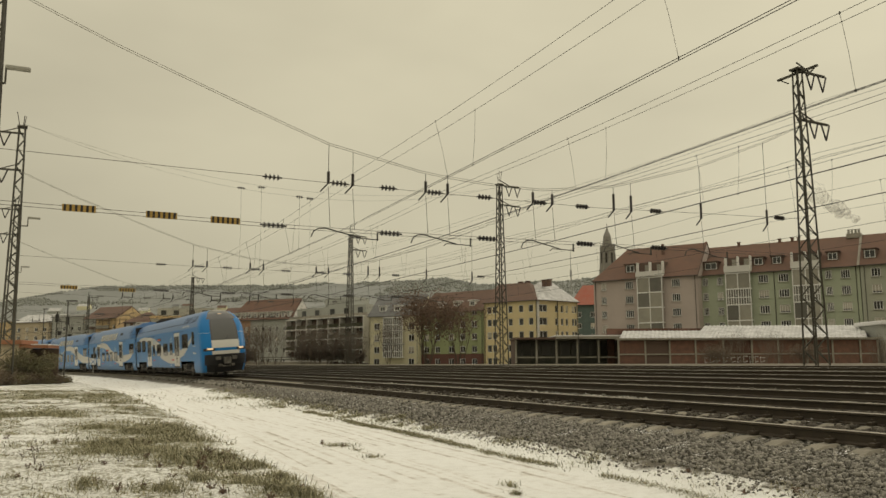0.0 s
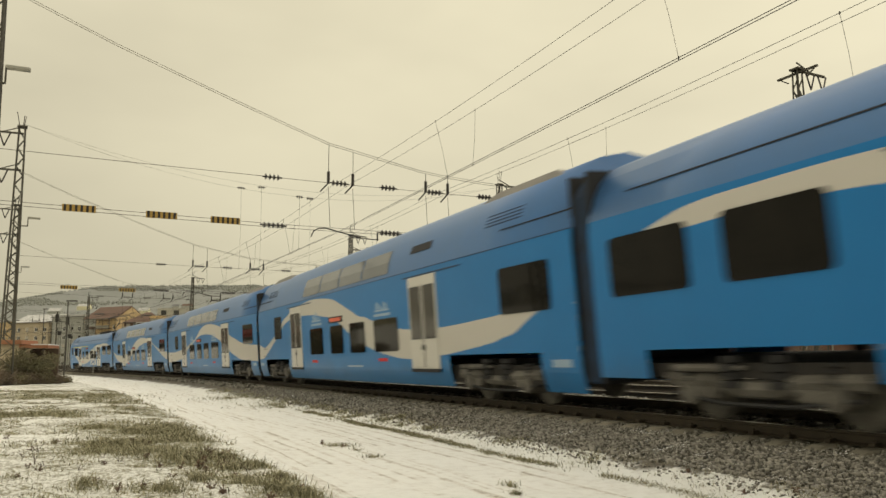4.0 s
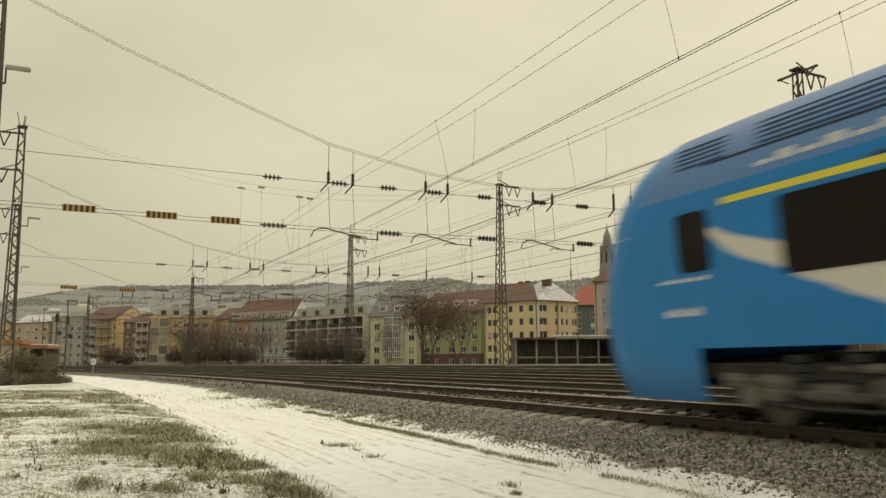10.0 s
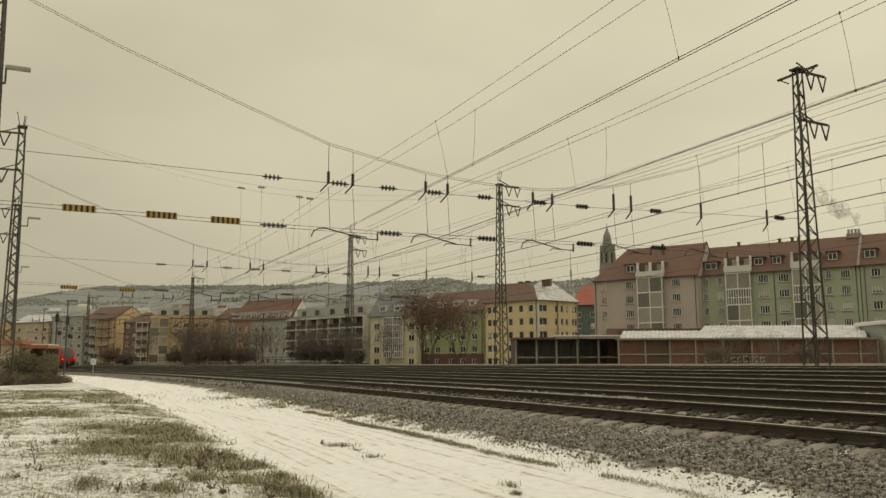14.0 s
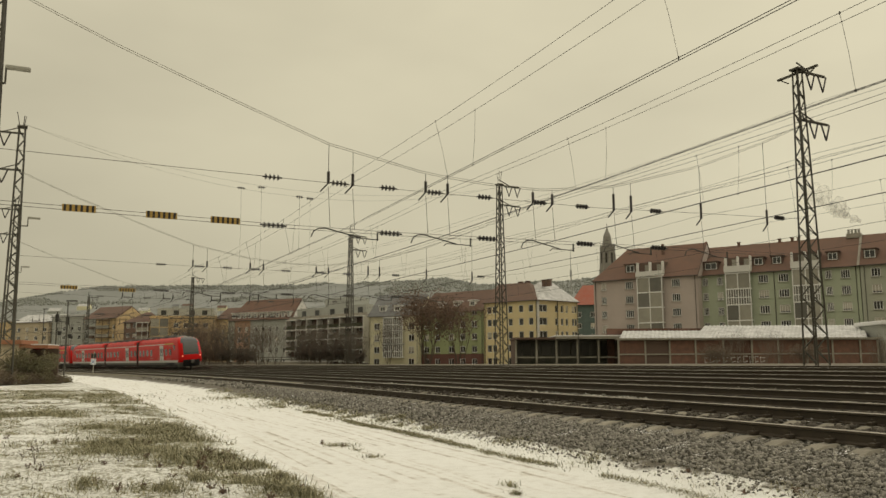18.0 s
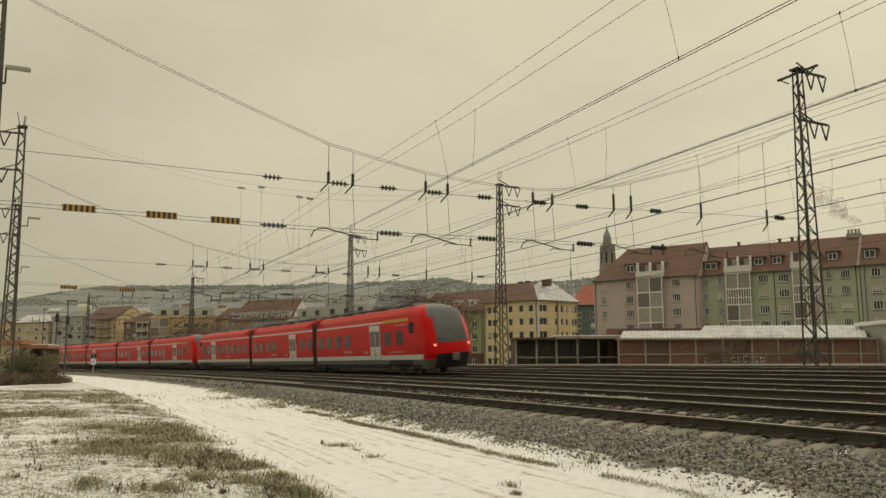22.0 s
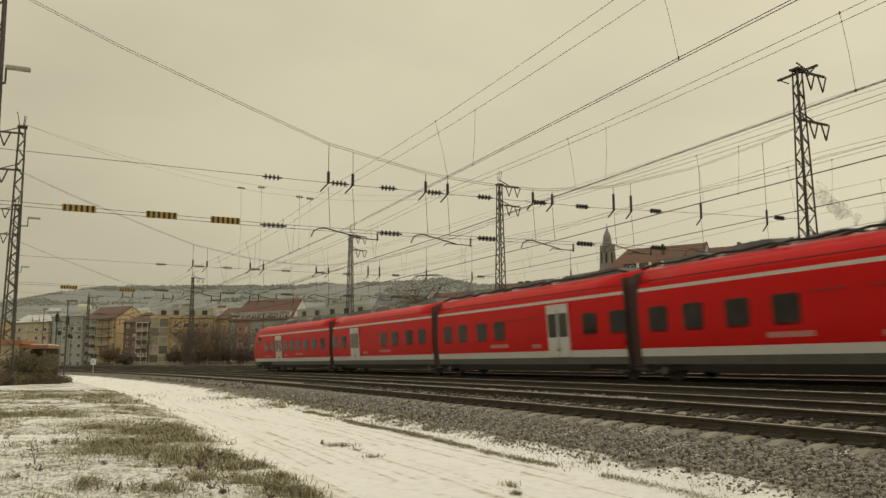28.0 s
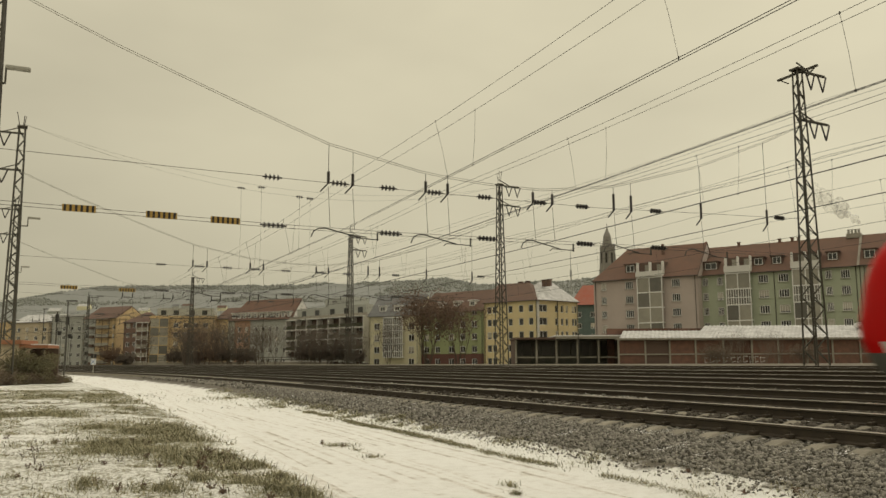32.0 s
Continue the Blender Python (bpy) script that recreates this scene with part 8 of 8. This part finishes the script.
    gear = [(-L / 2 + 0.6, -L / 2 + 3.4, 0.42), (-L / 2 + 3.7, -L / 2 + 6.4, 0.52), (-L / 2 + 6.6, -1.0, 0.34), (-0.8, 2.6, 0.52), (2.8, L / 2 - 3.4, 0.36)] if end else [(-L / 2 + 0.9, -L / 2 + 3.6, 0.5), (-4.0, -1.2, 0.34), (-0.9, 2.2, 0.48), (2.4, L / 2 - 1.0, 0.4)]
    for n, (a, b, h) in enumerate(gear):
        # low housings with sloping ends, rails and cable runs beside them
        u = part("roof_unit", bm_from(lambda q: sloped_box(q, a, b, 1.3, 3.98, 4.08 + h * 0.62, 0.6)), ROOF_GEAR if n % 2 else ROOF_WORN, car)
        for k in range(int((b - a - 1.0) / 0.45)):
            part("grille", bm_from(lambda q: bm_box(q, (a + 0.75 + k * 0.45, 0, 4.09 + h * 0.62), (0.12, 0.8, 0.05))), UNDER, u)
        part("cable_run", bm_from(lambda q: bm_tube(q, [(a - 0.5, -0.95, 4.08), (a + 0.3, -0.85, 4.20), ((a + b) / 2, -0.9, 4.14), (b - 0.2, -0.85, 4.22), (b + 0.5, -0.95, 4.08)], 0.09, 6)), RUBBER, u)
    if panto:
        pantograph(car, panto[0], 4.17, panto[1])
    if end:
        for n, zlo, zhi, mm, lb in (("front_skirt", 0.4, 0.94, GREY_SKIRT, ""), ("front_bumper", 0.92, 1.22, RED_PAINT, ""), ("front_panel", 1.205, 2.12, RED_PAINT, ""), ("front_mask", 2.1, 4.18, RED_PAINT, "")):
            part(n, bm_from(lambda q: nose_face(q, RED_HALF, L / 2, rake_red, 1.0, zlo, zhi, -1, 1)), mm, car, lb, smooth=True)
        part("windscreen_surround", bm_from(lambda q: nose_face(q, RED_HALF, L / 2, rake_red, 1.0, 1.84, 3.32, -0.68, 0.68, 0.01)), BLACK_MASK, car, "black surround of the windscreen", smooth=True)
        part("front_hood", bm_from(lambda q: nose_face(q, RED_HALF, L / 2, rake_red, 1.0, 3.29, 4.18, -0.84, 0.84, 0.012)), BLACK_MASK, car, "dark grey hood over the windscreen", smooth=True)
        part("windscreen", bm_from(lambda q: nose_face(q, RED_HALF, L / 2, rake_red, 1.0, 2.09, 3.53, -0.61, 0.61, 0.024)), GLASS_SCREEN, car, smooth=True)
        for sg in (-1, 1):
            part("headlight", bm_from(lambda q: bm_box(q, (L / 2 - 0.26, sg * 0.98, 1.70), (0.2, 0.34, 0.14), None, 0.03)), HEADLIGHT_RED if end > 0 and lit else GLASS_DARK, car)
            part("cab_window", bm_from(lambda q: rounded_plate(q, L / 2 - 2.85, L / 2 - 2.2, 2.42, 3.12, sg, 1.40, 0.035)), GLASS_DARK, car)
        # A flat black plate again, for the shaded hollow round the coupler.
        part("coupler_bay", bm_from(lambda q: nose_face(q, RED_HALF, L / 2, rake_red, 1.0, 0.4, 1.22, -0.72, 0.72, 0.02)), RUBBER, car)
        part("coupler", bm_from(lambda q: (bm_bar(q, (L / 2 - 0.6, 0, 1.0), (L / 2 + 0.15, 0, 1.0), 0.3, None, 10), bm_box(q, (L / 2 + 0.2, 0, 1.0), (0.2, 0.42, 0.42), None, 0.04))), UNDER, car)
    return car


RED_END_WINS = [(0.85, 1.85), (2.65, 3.6), (4.6, 5.6), (6.5, 7.5), (13.5, 14.5), (15.3, 16.3)]
RED_END2_WINS = [(1.15, 2.1), (2.95, 3.95), (4.8, 5.8), (6.6, 7.6), (8.25, 9.25), (9.9, 10.9), (13.6, 14.6), (15.35, 16.35)]
RED_MID_WINS = [(1.1, 2.05), (2.85, 3.8), (4.9, 5.9), (6.65, 7.65), (13.9, 14.85), (15.65, 16.6)]

blue_cars = [blue_car(1), blue_car(0, BLUE_FRONT), blue_car(0), blue_car(0, BLUE_REAR), blue_car(-1)]
red_cars = [(20.0, red_car(20.0, 1, RED_END_WINS, [(11.2, 12.85)], first=(13.2, 17.0))),
            (17.0, red_car(17.0, 0, RED_MID_WINS, [(11.35, 12.95)], panto=(-5.8, True))),
            (19.8, red_car(19.8, -1, RED_END2_WINS, [(11.4, 13.0)]))]
red_cars += [(20.0, red_car(20.0, 1, RED_END_WINS, [(11.2, 12.85)], first=(13.2, 17.0), lit=False)), (16.8, red_car(16.8, 0, RED_MID_WINS, [(11.35, 12.95)])),
             (16.8, copy_thing(red_cars[1][1], Matrix())), (20.4, red_car(20.4, -1, RED_END2_WINS, [(11.4, 13.0)]))]


def on_track(s_mid, length, o, z, back=False):
    """The pose of a car whose two ends follow the line."""
    xa, ya, _ = line(s_mid - length / 2, o)
    xb, yb, _ = line(s_mid + length / 2, o)
    ang = math.atan2(yb - ya, xb - xa)
    m = Matrix.Translation(((xa + xb) / 2, (ya + yb) / 2, z)) @ Matrix.Rotation(ang, 4, "Z") @ Matrix.Rotation(CANT / 1.5, 4, "X")
    return m @ Matrix.Rotation(math.pi, 4, "Z") if back else m


def motions():
    ts, ss = [t for t, _ in TRAVEL_BLUE], [s for _, s in TRAVEL_BLUE]

    def joint(t):
        return float(np.interp(t, ts, ss)) if t <= 10 else ss[-1] + 17.8 * (t - 10)

    times = [i * 0.5 for i in range(22)] + [11 + i for i in range(22)]
    head = 26.2 / 2
    for i, car in enumerate(blue_cars):
        walk(car, [(t, on_track(joint(t) + head - 26.2 * i, 17.0, 0.0, 0.0, i == 4)) for t in times])
    times = [float(i) for i in range(16)] + [15.5 + i * 0.5 for i in range(34)]
    back = 0.0
    for i, (length, car) in enumerate(red_cars):
        mid = back + length / 2
        back += length
        walk(car, [(t, on_track(-124.9 + 15.67 * (t - 16.5) - mid, 14.0, TRACKS[2][0], TRACKS[2][1], i in (2, 5, 6))) for t in times])
    for puff, c, ph in smoke_puffs:
        walk(puff, [(t, Matrix.Translation(c + Vector((0.35 * math.sin(t * 0.45 + ph), 0, 0.3 * math.cos(t * 0.38 + ph)))) @ Matrix.Rotation(t * 0.12 + ph, 4, "Y")) for t in range(0, 33, 2)])


motions()
